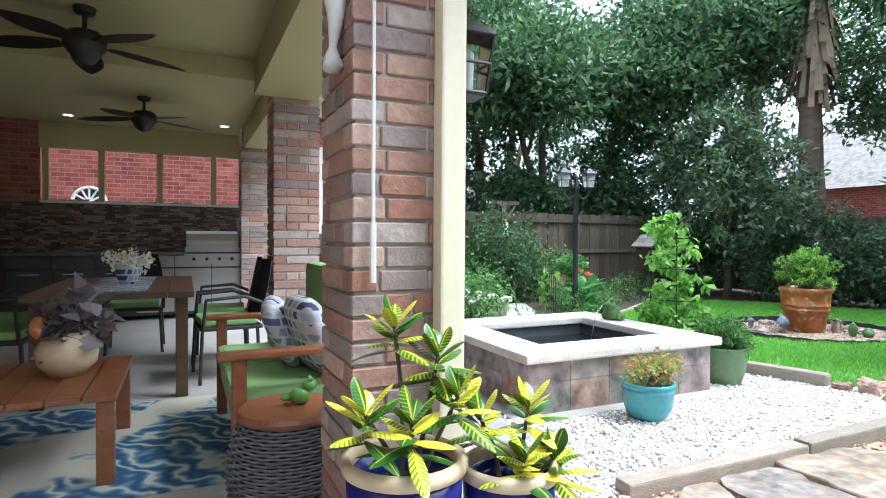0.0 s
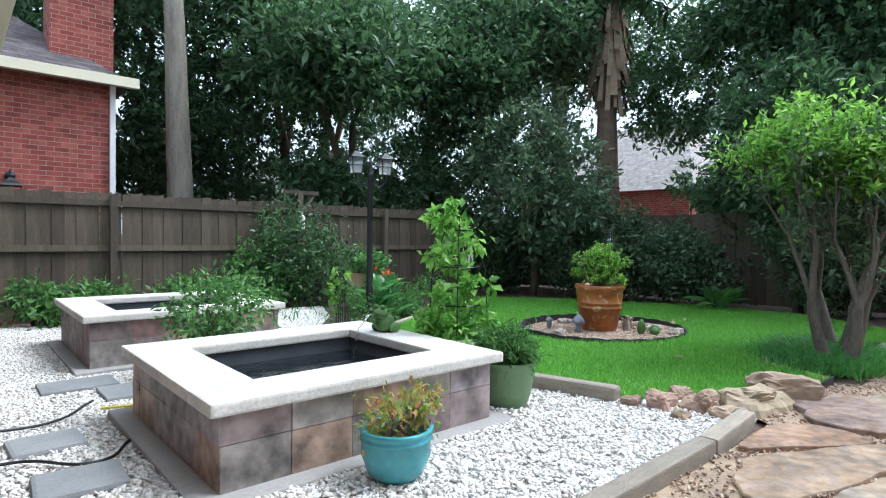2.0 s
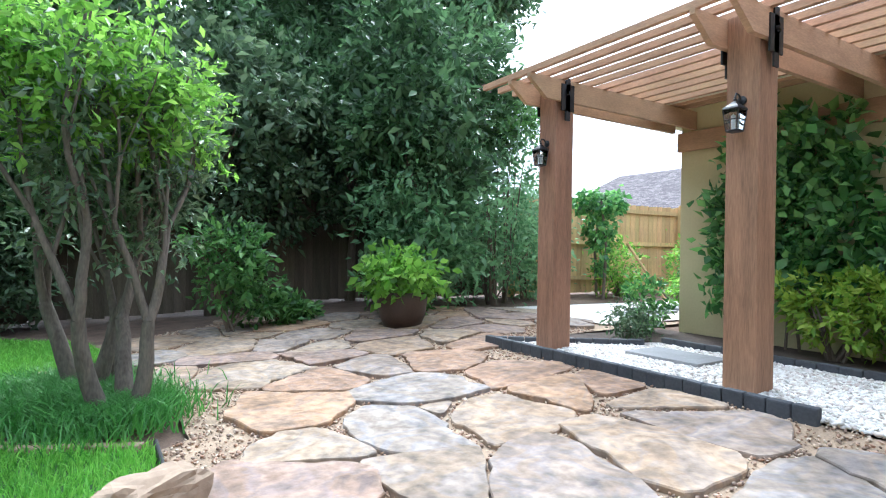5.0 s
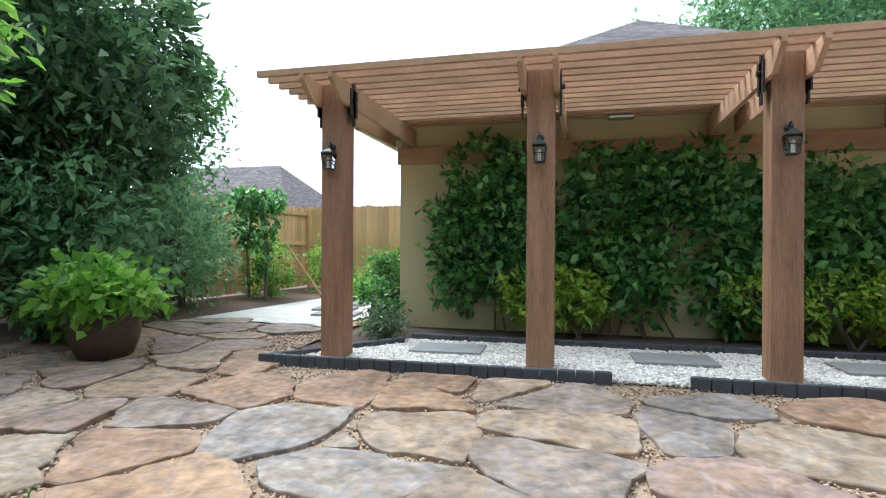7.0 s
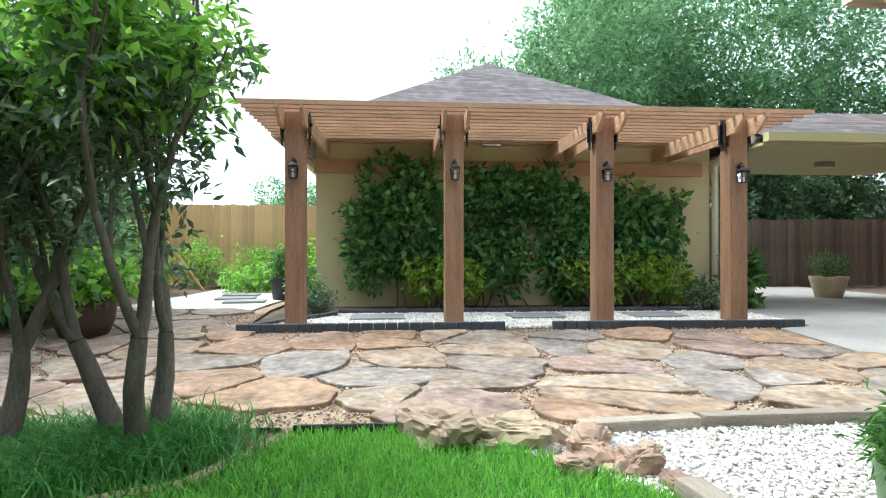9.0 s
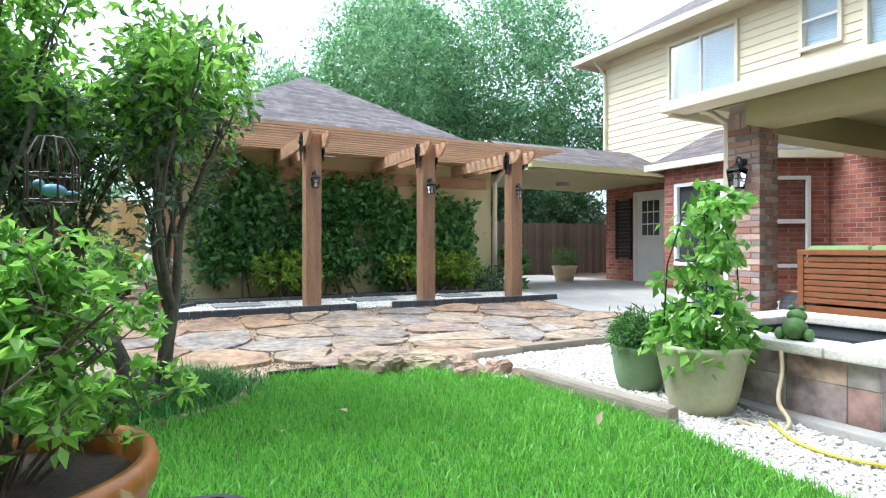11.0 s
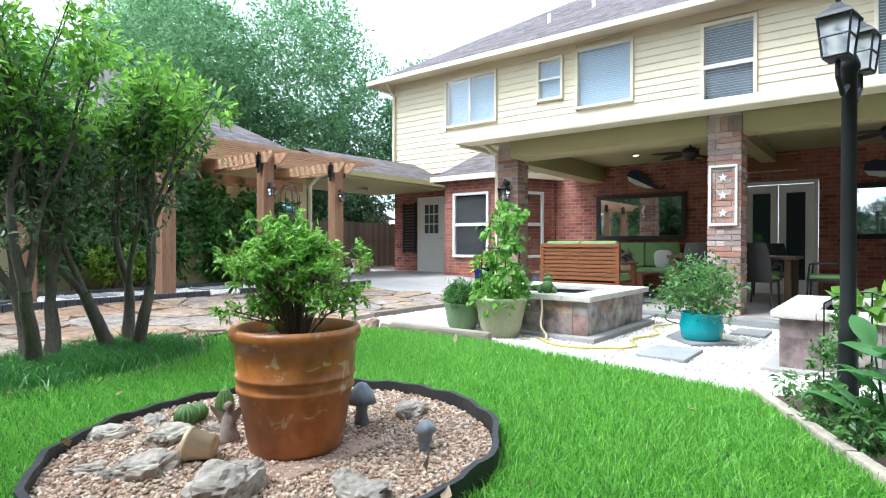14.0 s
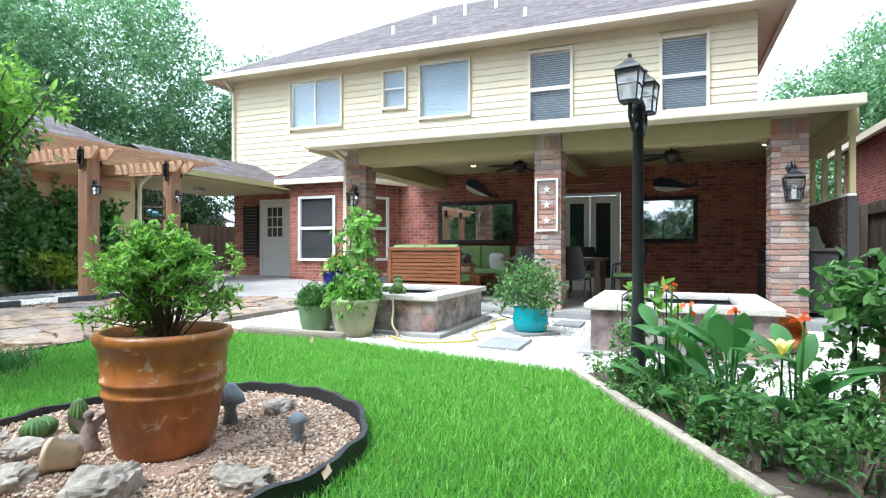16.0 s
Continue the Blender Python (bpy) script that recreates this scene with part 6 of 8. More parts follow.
def wicker_stool(at):
    e = root("wicker_stool", (*at, FZ), "grey woven wicker drum stool with wood top", "stool")
    prof = lambda t: 0.19 + 0.045 * math.sin(math.pi * t)
    bm = lathe([(0, 0), (0.18, 0.0), (0.18, 0.02)] + [(prof(t) - 0.012, 0.02 + 0.4 * t) for t in np.linspace(0, 1, 9)] + [(0, 0.42)], 28)
    part("drum", bm, M_black, e)
    n = 34
    V, F, o = [], [], 0
    seg = 72
    for k in range(n):
        t = k / (n - 1)
        z0 = 0.015 + 0.4 * t
        ring = []
        for j in range(seg):
            a = 6.283 * j / seg
            r = prof(t) + 0.006 * math.sin(j * math.pi / 2 + k * math.pi)
            for dr, dz in ((0.006, 0), (0, 0.006), (-0.006, 0), (0, -0.006)):
                V.append(((r + dr) * math.cos(a), (r + dr) * math.sin(a), z0 + dz))
        for j in range(seg):
            for i in range(4):
                a, b = o + j * 4 + i, o + j * 4 + (i + 1) % 4
                c, d = o + ((j + 1) % seg) * 4 + (i + 1) % 4, o + ((j + 1) % seg) * 4 + i
                F.append((a, b, c, d))
        o += seg * 4
    mesh_of("weave", V, F, M_wicker, e, "grey woven wicker strands")
    part("stool_top", lathe([(0, 0.42), (0.2, 0.42), (0.205, 0.435), (0.195, 0.45), (0, 0.452)], 36), M_teak, e, "round teak top")
    return e


wicker_stool((0.98, 3.17))
fro = bmesh.new()
for c, r in (((0, 0, 0.035), (0.045, 0.035, 0.035)), ((0.035, 0, 0.075), (0.03, 0.03, 0.026)), ((-0.05, 0.0, 0.03), (0.03, 0.012, 0.012)), ((0.04, 0.016, 0.1), (0.01, 0.01, 0.01)), ((0.04, -0.016, 0.1), (0.01, 0.01, 0.01))):
    bmesh.ops.create_uvsphere(fro, u_segments=12, v_segments=8, radius=1, matrix=Matrix.LocRotScale(c, None, r))
ob = part("frog_figure", fro, M_green, smooth=True)
ob.location = (1.02, 3.17, FZ + 0.452)
tagged(ob, "small green ceramic frog on the stool", "figurine")


def slatted_table(at, rz, w, d, h, label):
    e = root("coffee_table", (*at, FZ), label, "coffee table", rz=rz)
    for k in range(7):
        x0 = -w / 2 + k * w / 7
        boxpart("slat", (x0 + 0.004, x0 + w / 7 - 0.004, -d / 2, d / 2, h - 0.03, h), M_teak, e, bevel=0.004)
    for sx in (-1, 1):
        boxpart("apron", (sx * (w / 2 - 0.05) - 0.015, sx * (w / 2 - 0.05) + 0.015, -d / 2 + 0.05, d / 2 - 0.05, h - 0.1, h - 0.031), M_teak, e)
        for sy in (-1, 1):
            x, y = sx * (w / 2 - 0.05), sy * (d / 2 - 0.05)
            boxpart("leg", (x - 0.035, x + 0.035, y - 0.035, y + 0.035, 0, h - 0.032), M_teak, e, bevel=0.005)
    return e


slatted_table((-0.15, 4.2), 0, 0.95, 0.9, 0.42, "teak slatted coffee table on the blue rug")
cr = root("rooster_planter", (0.06, 4.25, FZ + 0.42), "cream ceramic rooster planter on the table", "planter")
part("planter_body", lathe([(0, 0), (0.08, 0), (0.13, 0.06), (0.14, 0.13), (0.1, 0.2), (0.09, 0.22), (0.08, 0.2), (0, 0.19)], 28), M_rimcream, cr, smooth=True)
bm = bmesh.new()
bmesh.ops.create_uvsphere(bm, u_segments=12, v_segments=8, radius=1, matrix=Matrix.LocRotScale((-0.12, 0, 0.24), None, (0.04, 0.03, 0.06)))
part("rooster_head", bm, M_terra, cr, "red rooster head", smooth=True)
bush("potted_begonia", (0.06, 4.25), [(0, 0, 0.1, 0.17, 0.16, 0.09)], 170, 0.1, L_purple, "purple-leaved begonia in the rooster planter", 240, aspect=0.75, z=0.43, category="plant")

# rug with leaf pattern
m_rug, n_, l_, b_ = nodes_of("leaf_rug", 0.95)
t1, t2 = n_.new("ShaderNodeTexWave"), n_.new("ShaderNodeTexNoise")
t1.wave_type, t1.bands_direction = "BANDS", "DIAGONAL"
t1.inputs["Scale"].default_value, t1.inputs["Distortion"].default_value, t1.inputs["Detail Scale"].default_value = 3.0, 14.0, 1.4
t2.inputs["Scale"].default_value = 1.7
tcn = n_.new("ShaderNodeTexCoord")
for t in (t1, t2):
    l_.new(tcn.outputs["Object"], t.inputs["Vector"])
r1 = ramp(n_, [(0.1, (0.03, 0.08, 0.18)), (0.4, (0.06, 0.16, 0.25)), (0.75, (0.16, 0.27, 0.32)), (0.97, (0.45, 0.46, 0.42))])
l_.new(t1.outputs[0], r1.inputs[0])
r2 = ramp(n_, [(0.52, (0, 0, 0)), (0.56, (1, 1, 1))])
l_.new(t2.outputs[0], r2.inputs[0])
mxr = n_.new("ShaderNodeMixRGB")
l_.new(r2.outputs[0], mxr.inputs[0])
l_.new(r1.outputs[0], mxr.inputs[1])
mxr.inputs[2].default_value = (0.5, 0.47, 0.38, 1)
l_.new(mxr.outputs[0], b_.inputs["Base Color"])
tagged(boxpart("rug", (-1.6, 0.85, 3.6, 5.12, FZ + 0.002, FZ + 0.013), m_rug, bevel=0.003), "blue patterned outdoor rug with cream leaves", "rug")


def dining_table(at):
    e = root("dining_table", (*at, FZ), "dark wood dining table on the patio", "dining table")
    for k in range(6):
        boxpart("plank", (-0.5 + k / 6 + 0.002, -0.5 + (k + 1) / 6 - 0.002, -0.85, 0.85, 0.7, 0.74), M_darktable, e)
    for sx in (-1, 1):
        for sy in (-1, 1):
            boxpart("leg", (sx * 0.42 - 0.04, sx * 0.42 + 0.04, sy * 0.75 - 0.04, sy * 0.75 + 0.04, 0, 0.698), M_darktable, e, bevel=0.006)
    return e


dining_table((0.16, 5.98))
run = boxpart("table_runner", (-0.04, 0.36, 5.25, 6.7, FZ + 0.742, FZ + 0.746), m_pil)
tagged(run, "blue and white cloth runner on the table", "table runner")
vs = root("flower_vase", (0.2, 5.9, FZ + 0.747), "blue and white vase with white flowers", "vase")
part("vase_body", lathe([(0, 0), (0.06, 0), (0.08, 0.05), (0.1, 0.12), (0.09, 0.14), (0.0, 0.12)], 24), m_pil, vs, smooth=True)
foliage("blossom", np.random.default_rng(4), [(0, 0, 0.18, 0.14, 0.14, 0.05)], 350, 0.04, L_white, vs, 0.8, 0.2, 6)


def dining_chair(at, rz):
    e = root("dining_chair", (*at, FZ), "dark woven patio chair with green cushion", "chair", "chairs round the table", rz=rz)
    for sx in (-1, 1):
        for sy in (-1, 1):
            bm = bmesh.new()
            tube(bm, [(sx * 0.24, sy * 0.22, 0), (sx * 0.22, sy * 0.2, 0.42)], 0.014, 8)
            part("leg", bm, M_chairmesh, e)
        bm = bmesh.new()
        tube(bm, [(sx * 0.25, -0.2, 0.42), (sx * 0.26, -0.18, 0.64), (sx * 0.26, 0.1, 0.66), (sx * 0.24, 0.24, 0.6)], 0.014, 8)
        part("armrest", bm, M_chairmesh, e)
    boxpart("seat", (-0.24, 0.24, -0.22, 0.24, 0.4, 0.43), M_chairmesh, e, bevel=0.01)
    boxpart("cushion", (-0.22, 0.22, -0.21, 0.2, 0.432, 0.49), M_cushion, e, "lime green patterned cushion", bevel=0.02)
    bm = bmesh.new()
    rows = []
    for t in np.linspace(0, 1, 9):
        zz = 0.43 + 0.5 * t
        w = 0.24 * (1 - 0.25 * t ** 3)
        rows.append([bm.verts.new((w * u, 0.22 + 0.1 * t + 0.04 * (1 - u * u), zz)) for u in np.linspace(-1, 1, 7)])
    for p, q in zip(rows, rows[1:]):
        for k in range(6):
            bm.faces.new((p[k], p[k + 1], q[k + 1], q[k]))
    r = bmesh.ops.solidify(bm, geom=bm.faces[:], thickness=0.02)
    part("backrest", bm, M_chairmesh, e)
    return e


ch0 = dining_chair((0.9, 5.72), -85)
for x, y, rz in ((0.9, 6.4, -95), (-0.58, 5.6, 90), (-0.58, 6.35, 95), (0.16, 7.15, 0)):
    copy_thing(ch0, pose(x, y, FZ, 0, 0, rz))

# outdoor kitchen
kit = root("kitchen_counter", (0.2, 9.55, FZ), "outdoor kitchen counter with dark cabinets", "counter")
boxpart("worktop", (-1.6, 1.25, -0.32, 0.3, 0.86, 0.9), M_counter, kit, "dark granite worktop", bevel=0.006)
boxpart("carcass", (-1.58, 1.22, -0.26, 0.28, 0.06, 0.858), M_darkcab, kit)
for k in range(6):
    d = boxpart("cabinet_door", (-1.56 + k * 0.46, -1.56 + k * 0.46 + 0.45, -0.29, -0.262, 0.1, 0.68), M_steel if k > 2 else M_darkcab, kit, bevel=0.004)
    boxpart("handle", (-1.45 + k * 0.46, -1.45 + k * 0.46 + 0.22, -0.315, -0.3, 0.62, 0.635), M_steel, d)
    boxpart("drawer", (-1.56 + k * 0.46, -1.56 + k * 0.46 + 0.45, -0.29, -0.262, 0.7, 0.85), M_steel if k > 2 else M_darkcab, kit, bevel=0.004)
gr = root("barbecue_grill", (0.95, 9.5, FZ + 0.9), "stainless steel barbecue grill on the counter", "grill")
bm = bmesh.new()
pr = [(-0.26, 0.06), (-0.26, 0.16), (-0.2, 0.25), (-0.05, 0.29), (0.12, 0.28), (0.18, 0.06)]
A = [bm.verts.new((-0.33, y, zz)) for y, zz in pr]
B = [bm.verts.new((0.33, y, zz)) for y, zz in pr]
for k in range(len(pr)):
    bm.faces.new((A[k], A[(k + 1) % len(pr)], B[(k + 1) % len(pr)], B[k]))
bm.faces.new(A[::-1])
bm.faces.new(B)
part("hood", bm, M_steel, gr, "polished hood")
boxpart("grill_body", (-0.35, 0.35, -0.28, 0.2, 0.002, 0.058), M_steel, gr)
bm = bmesh.new()
tube(bm, [(-0.28, -0.31, 0.12), (0.28, -0.31, 0.12)], 0.012, 8)
part("hood_handle", bm, M_steel, gr)
boxpart("control_panel", (-0.36, 0.36, -0.345, -0.322, -0.16, -0.02), M_steel, gr)
for k in range(4):
    b = lathe([(0, 0), (0.022, 0), (0.022, 0.025), (0, 0.03)], 14)
    o = part("knob", b, M_black, gr)
    o.matrix_basis = pose(-0.24 + 0.16 * k, -0.345, -0.09, 90)
# kitchen wall: mosaic tiles below, windows above
wall("wall_kitchen_low", (-1.7, 1.66, 9.86, 9.98, -0.2, 1.38), M_darkcab, "dark wall behind the outdoor kitchen")
wall("wall_kitchen_west", (HX + 0.01, -1.15, 9.86, 9.98, 1.384, 2.456), M_brickwall, "brick wall beside the kitchen windows")
wall("wall_kitchen_west_low", (HX + 0.01, -1.704, 9.86, 9.98, -0.2, 1.38), M_brickwall, "brick wall beside the kitchen")
wall("wall_kitchen_top", (-1.146, 1.66, 9.86, 9.98, 2.12, 2.456), M_olive, "olive painted wall over the kitchen windows")
V, F = [], []
rg = np.random.default_rng(3)
zz, o = 0.72, 0
while zz < 1.36:
    x = -1.7
    while x < 1.64:
        L = rg.uniform(0.06, 0.16)
        x1, y0 = min(x + L, 1.64), 9.852 - rg.uniform(0, 0.004)
        for p in ((x, y0, zz), (x1 - 0.004, y0, zz), (x1 - 0.004, y0, zz + 0.024), (x, y0, zz + 0.024)):
            V.append(p)
        F.append((o, o + 1, o + 2, o + 3))
        o += 4
        x = x1
    zz += 0.028
tagged(mesh_of("mosaic_backsplash", V, F, M_mosaic), "brown glass mosaic backsplash", "backsplash", kind="stuff")
kw = root("window_kitchen", (0.1, 9.92, 1.38), "white framed kitchen window strip of four lights", "window", kind="structure")
for x in (-1.18, -0.54, 0.18, 0.89, 1.52):
    boxpart("window_frame", (x - 0.035, x + 0.035, -0.03, 0.03, 0, 0.74), M_olive, kw)
boxpart("window_sill", (-1.22, 1.56, -0.06, 0.035, -0.004, 0.03), M_whitepaint, kw)

# ceiling fans and lights
def fan(at):
    e = root("ceiling_fan", (*at, 2.46), "dark ceiling fan with leaf-shaped blades", "ceiling fan", "ceiling fans")
    part("canopy", lathe([(0, 0), (0.07, 0), (0.06, -0.04), (0.015, -0.05), (0.015, -0.16), (0, -0.16)], 18), M_fan, e)
    part("motor", lathe([(0, -0.15), (0.09, -0.16), (0.13, -0.2), (0.13, -0.26), (0.09, -0.31), (0.06, -0.36), (0, -0.38)], 24), M_fan, e, smooth=True)
    for k in range(5):
        bm = bmesh.new()
        rows = []
        for t in np.linspace(0, 1, 10):
            w = 0.1 * math.sin(math.pi * min(1, 0.15 + t * 0.82)) ** 0.8
            rows.append([bm.verts.new((0.14 + 0.52 * t, u * w, -0.24 - 0.03 * t + 0.1 * u * w)) for u in (-1, 0, 1)])
        for p, q in zip(rows, rows[1:]):
            bm.faces.new((p[0], p[1], q[1], q[0]))
            bm.faces.new((p[1], p[2], q[2], q[1]))
        bmesh.ops.solidify(bm, geom=bm.faces[:], thickness=0.008)
        bmesh.ops.transform(bm, matrix=Matrix.Rotation(6.283 * k / 5 + 0.4, 4, "Z"), verts=bm.verts)
        part("blade", bm, M_fan, e)


fan((0.0, 5.3))
fan((0.2, 7.85))
for x, y in ((0.99, 6.55), (1.1, 9.2), (-0.73, 9.3), (-1.2, 4.0), (0.75, 3.7)):
    e = root("downlight", (x, y, 2.458), "lit round recessed ceiling light", "ceiling light", "recessed lights")
    part("trim_ring", lathe([(0.045, -0.002), (0.06, -0.006), (0.065, 0.0)], 20), M_whitepaint, e)
    part("lamp", lathe([(0, -0.003), (0.045, -0.003)], 20), M_warm, e)

# back wall: mirrors, whales, sign
def mirror(y0, y1, z0, z1):
    e = root("wall_mirror", (HX + 0.004, (y0 + y1) / 2, z0), "wide mirror in a dark wood frame", "mirror", "wall mirrors", rz=-90)
    w, h = y1 - y0, z1 - z0
    for d in ((-w / 2, w / 2, 0, 0.04, 0, 0.09), (-w / 2, w / 2, 0, 0.04, h - 0.09, h), (-w / 2, -w / 2 + 0.09, 0, 0.04, 0.09, h - 0.09), (w / 2 - 0.09, w / 2, 0, 0.04, 0.09, h - 0.09)):
        boxpart("frame", d, M_fan, e, bevel=0.006)
    part("glass", _quad((-w / 2 + 0.09, 0.015, 0.09), (w / 2 - 0.09, 0.015, 0.09), (w / 2 - 0.09, 0.015, h - 0.09), (-w / 2 + 0.09, 0.015, h - 0.09)), M_mirror, e)


mirror(2.72, 4.62, 0.84, 1.82)
mirror(7.2, 8.35, 0.84, 1.8)


def whale(y, z, tilt):
    e = root("whale_plaque", (HX + 0.05, y, z), "navy and white wooden whale on the brick wall", "wall ornament", "whales", rz=-90)
    def outline(name, rows, material, y0):
        bm = bmesh.new()
        bm.faces.new([bm.verts.new((x, y0, zz)) for x, zz in rows])
        r = bmesh.ops.extrude_face_region(bm, geom=bm.faces[:])
        for q in r["geom"]:
            if isinstance(q, bmesh.types.BMVert):
                q.co.y -= 0.03
        bmesh.ops.recalc_face_normals(bm, faces=bm.faces)
        bmesh.ops.transform(bm, matrix=Matrix.Rotation(radians(tilt), 4, "Y"), verts=bm.verts)
        part(name, bm, material, e)
    outline("whale_back", [(0.36, -0.02), (0.34, 0.1), (0.22, 0.16), (0.0, 0.12), (-0.25, 0.02), (-0.4, 0.0), (-0.48, 0.1), (-0.5, -0.02), (-0.3, -0.06)], M_navy, 0.02)
    outline("whale_belly", [(0.34, -0.03), (-0.28, -0.07), (-0.15, -0.12), (0.1, -0.14), (0.28, -0.11)], M_whitepaint, 0.02)


whale(3.75, 2.1, -24)
whale(7.85, 2.02, -2)
sg = root("star_sign", (HX + 0.004, 6.1, 2.12), "narrow wood sign with a pale star", "sign", rz=-90)
boxpart("board", (-0.4, 0.4, 0, 0.02, 0, 0.28), M_teak, sg)
boxpart("border", (-0.42, 0.42, 0, 0.03, -0.02, 0.0), M_rimcream, sg)
boxpart("border", (-0.42, 0.42, 0, 0.03, 0.28, 0.3), M_rimcream, sg)


# crotons at the corner column
def croton(at, tips, seed, r, hp):
    """A pot with a croton; tips are the tops of its stems from the soil."""
    z0 = FZ if at[1] > 2.26 else g(at[1])
    e = pot("croton_pot", at, [(0, 0), (r * 0.7, 0), (r * 0.8, 0.02), (r * 0.95, hp * 0.8), (r * 0.98, hp)], M_cobalt, "cobalt blue pot with cream rim", z=z0)
    rm = part("pot_rim", lathe([(r * 0.9, -0.01), (r * 1.05, 0.0), (r * 1.06, 0.025), (r * 0.95, 0.035), (r * 0.86, 0.02), (r * 0.84, -0.03)], 40), M_rimcream, e, "cream glazed rim", smooth=True)
    rm.location = (0, 0, hp)
    rng = random.Random(seed)
    e = root("croton_plant", (at[0], at[1], z0 + hp - 0.06), "yellow and green variegated croton plant", "plant", "crotons")
    for tx, ty, tz in tips:
        tip = Vector((tx, ty, tz))
        bm = bmesh.new()
        tube(bm, [(tip.x * 0.25, tip.y * 0.25, 0), tip * 0.55 + Vector((0.01, 0, 0)), tip], [0.007, 0.006, 0.005], 6)
        part("stem", bm, M_barkpale, e)
        for j in range(15):
            b = j * 2.4 + rng.uniform(-0.3, 0.3)
            u = j / 14
            tl = -0.15 + 1.4 * u + rng.uniform(-0.15, 0.15)
            L, W = rng.uniform(0.11, 0.15) * (1.05 - 0.25 * u), rng.uniform(0.038, 0.05)
            base = tip + Vector((0, 0, -0.07 + 0.08 * u))
            d = Vector((math.cos(b) * math.cos(tl), math.sin(b) * math.cos(tl), math.sin(tl)))
            s = Vector((-math.sin(b), math.cos(b), 0))
            up = s.cross(d)
            bm = bmesh.new()
            uv = bm.loops.layers.uv.new("leaf")
            rows = []
            for t in np.linspace(0, 1, 8):
                w = W * 0.5 * math.sin(math.pi * min(1, 0.05 + 0.93 * t)) ** 0.75
                c = base + d * L * t - Vector((0, 0, L * 0.3 * t * t))
                rows.append([(bm.verts.new(c + s * w * q + up * w * 0.35 * abs(q)), (q, t)) for q in (-1, 0, 1)])
            for p, q in zip(rows, rows[1:]):
                for k in (0, 1):
                    quad = (p[k], p[k + 1], q[k + 1], q[k])
                    f = bm.faces.new([v for v, _ in quad])
                    for lp, (_, st) in zip(f.loops, quad):
                        lp[uv].uv = st
            part("leaf", bm, M_croton, e, smooth=True)
    return e


m_cr, n_, l_, b_ = nodes_of("croton_leaf", 0.3)
oi, uvn = n_.new("ShaderNodeObjectInfo"), n_.new("ShaderNodeUVMap")
uvn.uv_map = "leaf"
sp_ = n_.new("ShaderNodeSeparateXYZ")
l_.new(uvn.outputs[0], sp_.inputs[0])


def calc(op, a, b):
    k = n_.new("ShaderNodeMath")
    k.operation = op
    for i, q in enumerate((a, b)):
        if isinstance(q, (int, float)):
            k.inputs[i].default_value = q
        else:
            l_.new(q, k.inputs[i])
    return k.outputs[0]


# yellow midrib and side veins on green, the youngest leaves mostly yellow
across = calc("ABSOLUTE", sp_.outputs[0], 0)
rib = calc("SUBTRACT", 1.0, calc("MULTIPLY", across, 5.0))
vein = calc("MULTIPLY", calc("SINE", calc("MULTIPLY", calc("SUBTRACT", sp_.outputs[1], calc("MULTIPLY", across, 0.12)), 58.0), 0), 0.3)
tone = calc("ADD", calc("MAXIMUM", rib, vein), calc("SUBTRACT", calc("MULTIPLY", oi.outputs["Random"], 1.3), 0.35))
rr = ramp(n_, [(0.0, (0.03, 0.1, 0.012)), (0.25, (0.08, 0.2, 0.02)), (0.5, (0.45, 0.46, 0.03)), (0.9, (0.72, 0.64, 0.05))])
l_.new(tone, rr.inputs[0])
l_.new(rr.outputs[0], b_.inputs["Base Color"])
M_croton = m_cr
croton((1.1, 2.2), ((0.0, 0.08, 0.4), (0.1, 0.02, 0.33), (-0.12, -0.06, 0.22), (-0.02, -0.1, 0.2), (0.12, -0.06, 0.24)), 51, 0.15, 0.53)
croton((1.38, 2.16), ((-0.06, 0.05, 0.2), (0.08, 0.03, 0.22), (0.0, -0.08, 0.13), (0.11, -0.05, 0.1)), 52, 0.125, 0.48)


# ---- neighbours ----
def gable_house(name, x0, x1, y0, y1, h, ridge, wallm, roofm, label, along="y"):
    e = root(name, ((x0 + x1) / 2, (y0 + y1) / 2, -0.3), label, "house")
    w, d = (x1 - x0) / 2, (y1 - y0) / 2
    bm = bmesh.new()
    box(bm, -w, w, -d, d, 0, h)
    part("wall", bm, wallm, e)
    bm = bmesh.new()
    o = 0.25
    if along == "y":
        P = [(-w - o, -d - o, h - 0.1), (w + o, -d - o, h - 0.1), (w + o, d + o, h - 0.1), (-w - o, d + o, h - 0.1), (0, -d * 0.5, ridge), (0, d * 0.5, ridge)]
        F = [(0, 1, 4), (1, 2, 5, 4), (2, 3, 5), (3, 0, 4, 5), (3, 2, 1, 0)]
    else:
        P = [(-w - o, -d - o, h - 0.1), (w + o, -d - o, h - 0.1), (w + o, d + o, h - 0.1), (-w - o, d + o, h - 0.1), (-w * 0.5, 0, ridge), (w * 0.5, 0, ridge)]
        F = [(0, 1, 5, 4), (1, 2, 5), (2, 3, 4, 5), (3, 0, 4), (3, 2, 1, 0)]
    vs = [bm.verts.new(p) for p in P]
    for f in F:
        bm.faces.new([vs[i] for i in f])
    part("roof", bm, roofm, e)
    return e, w, d


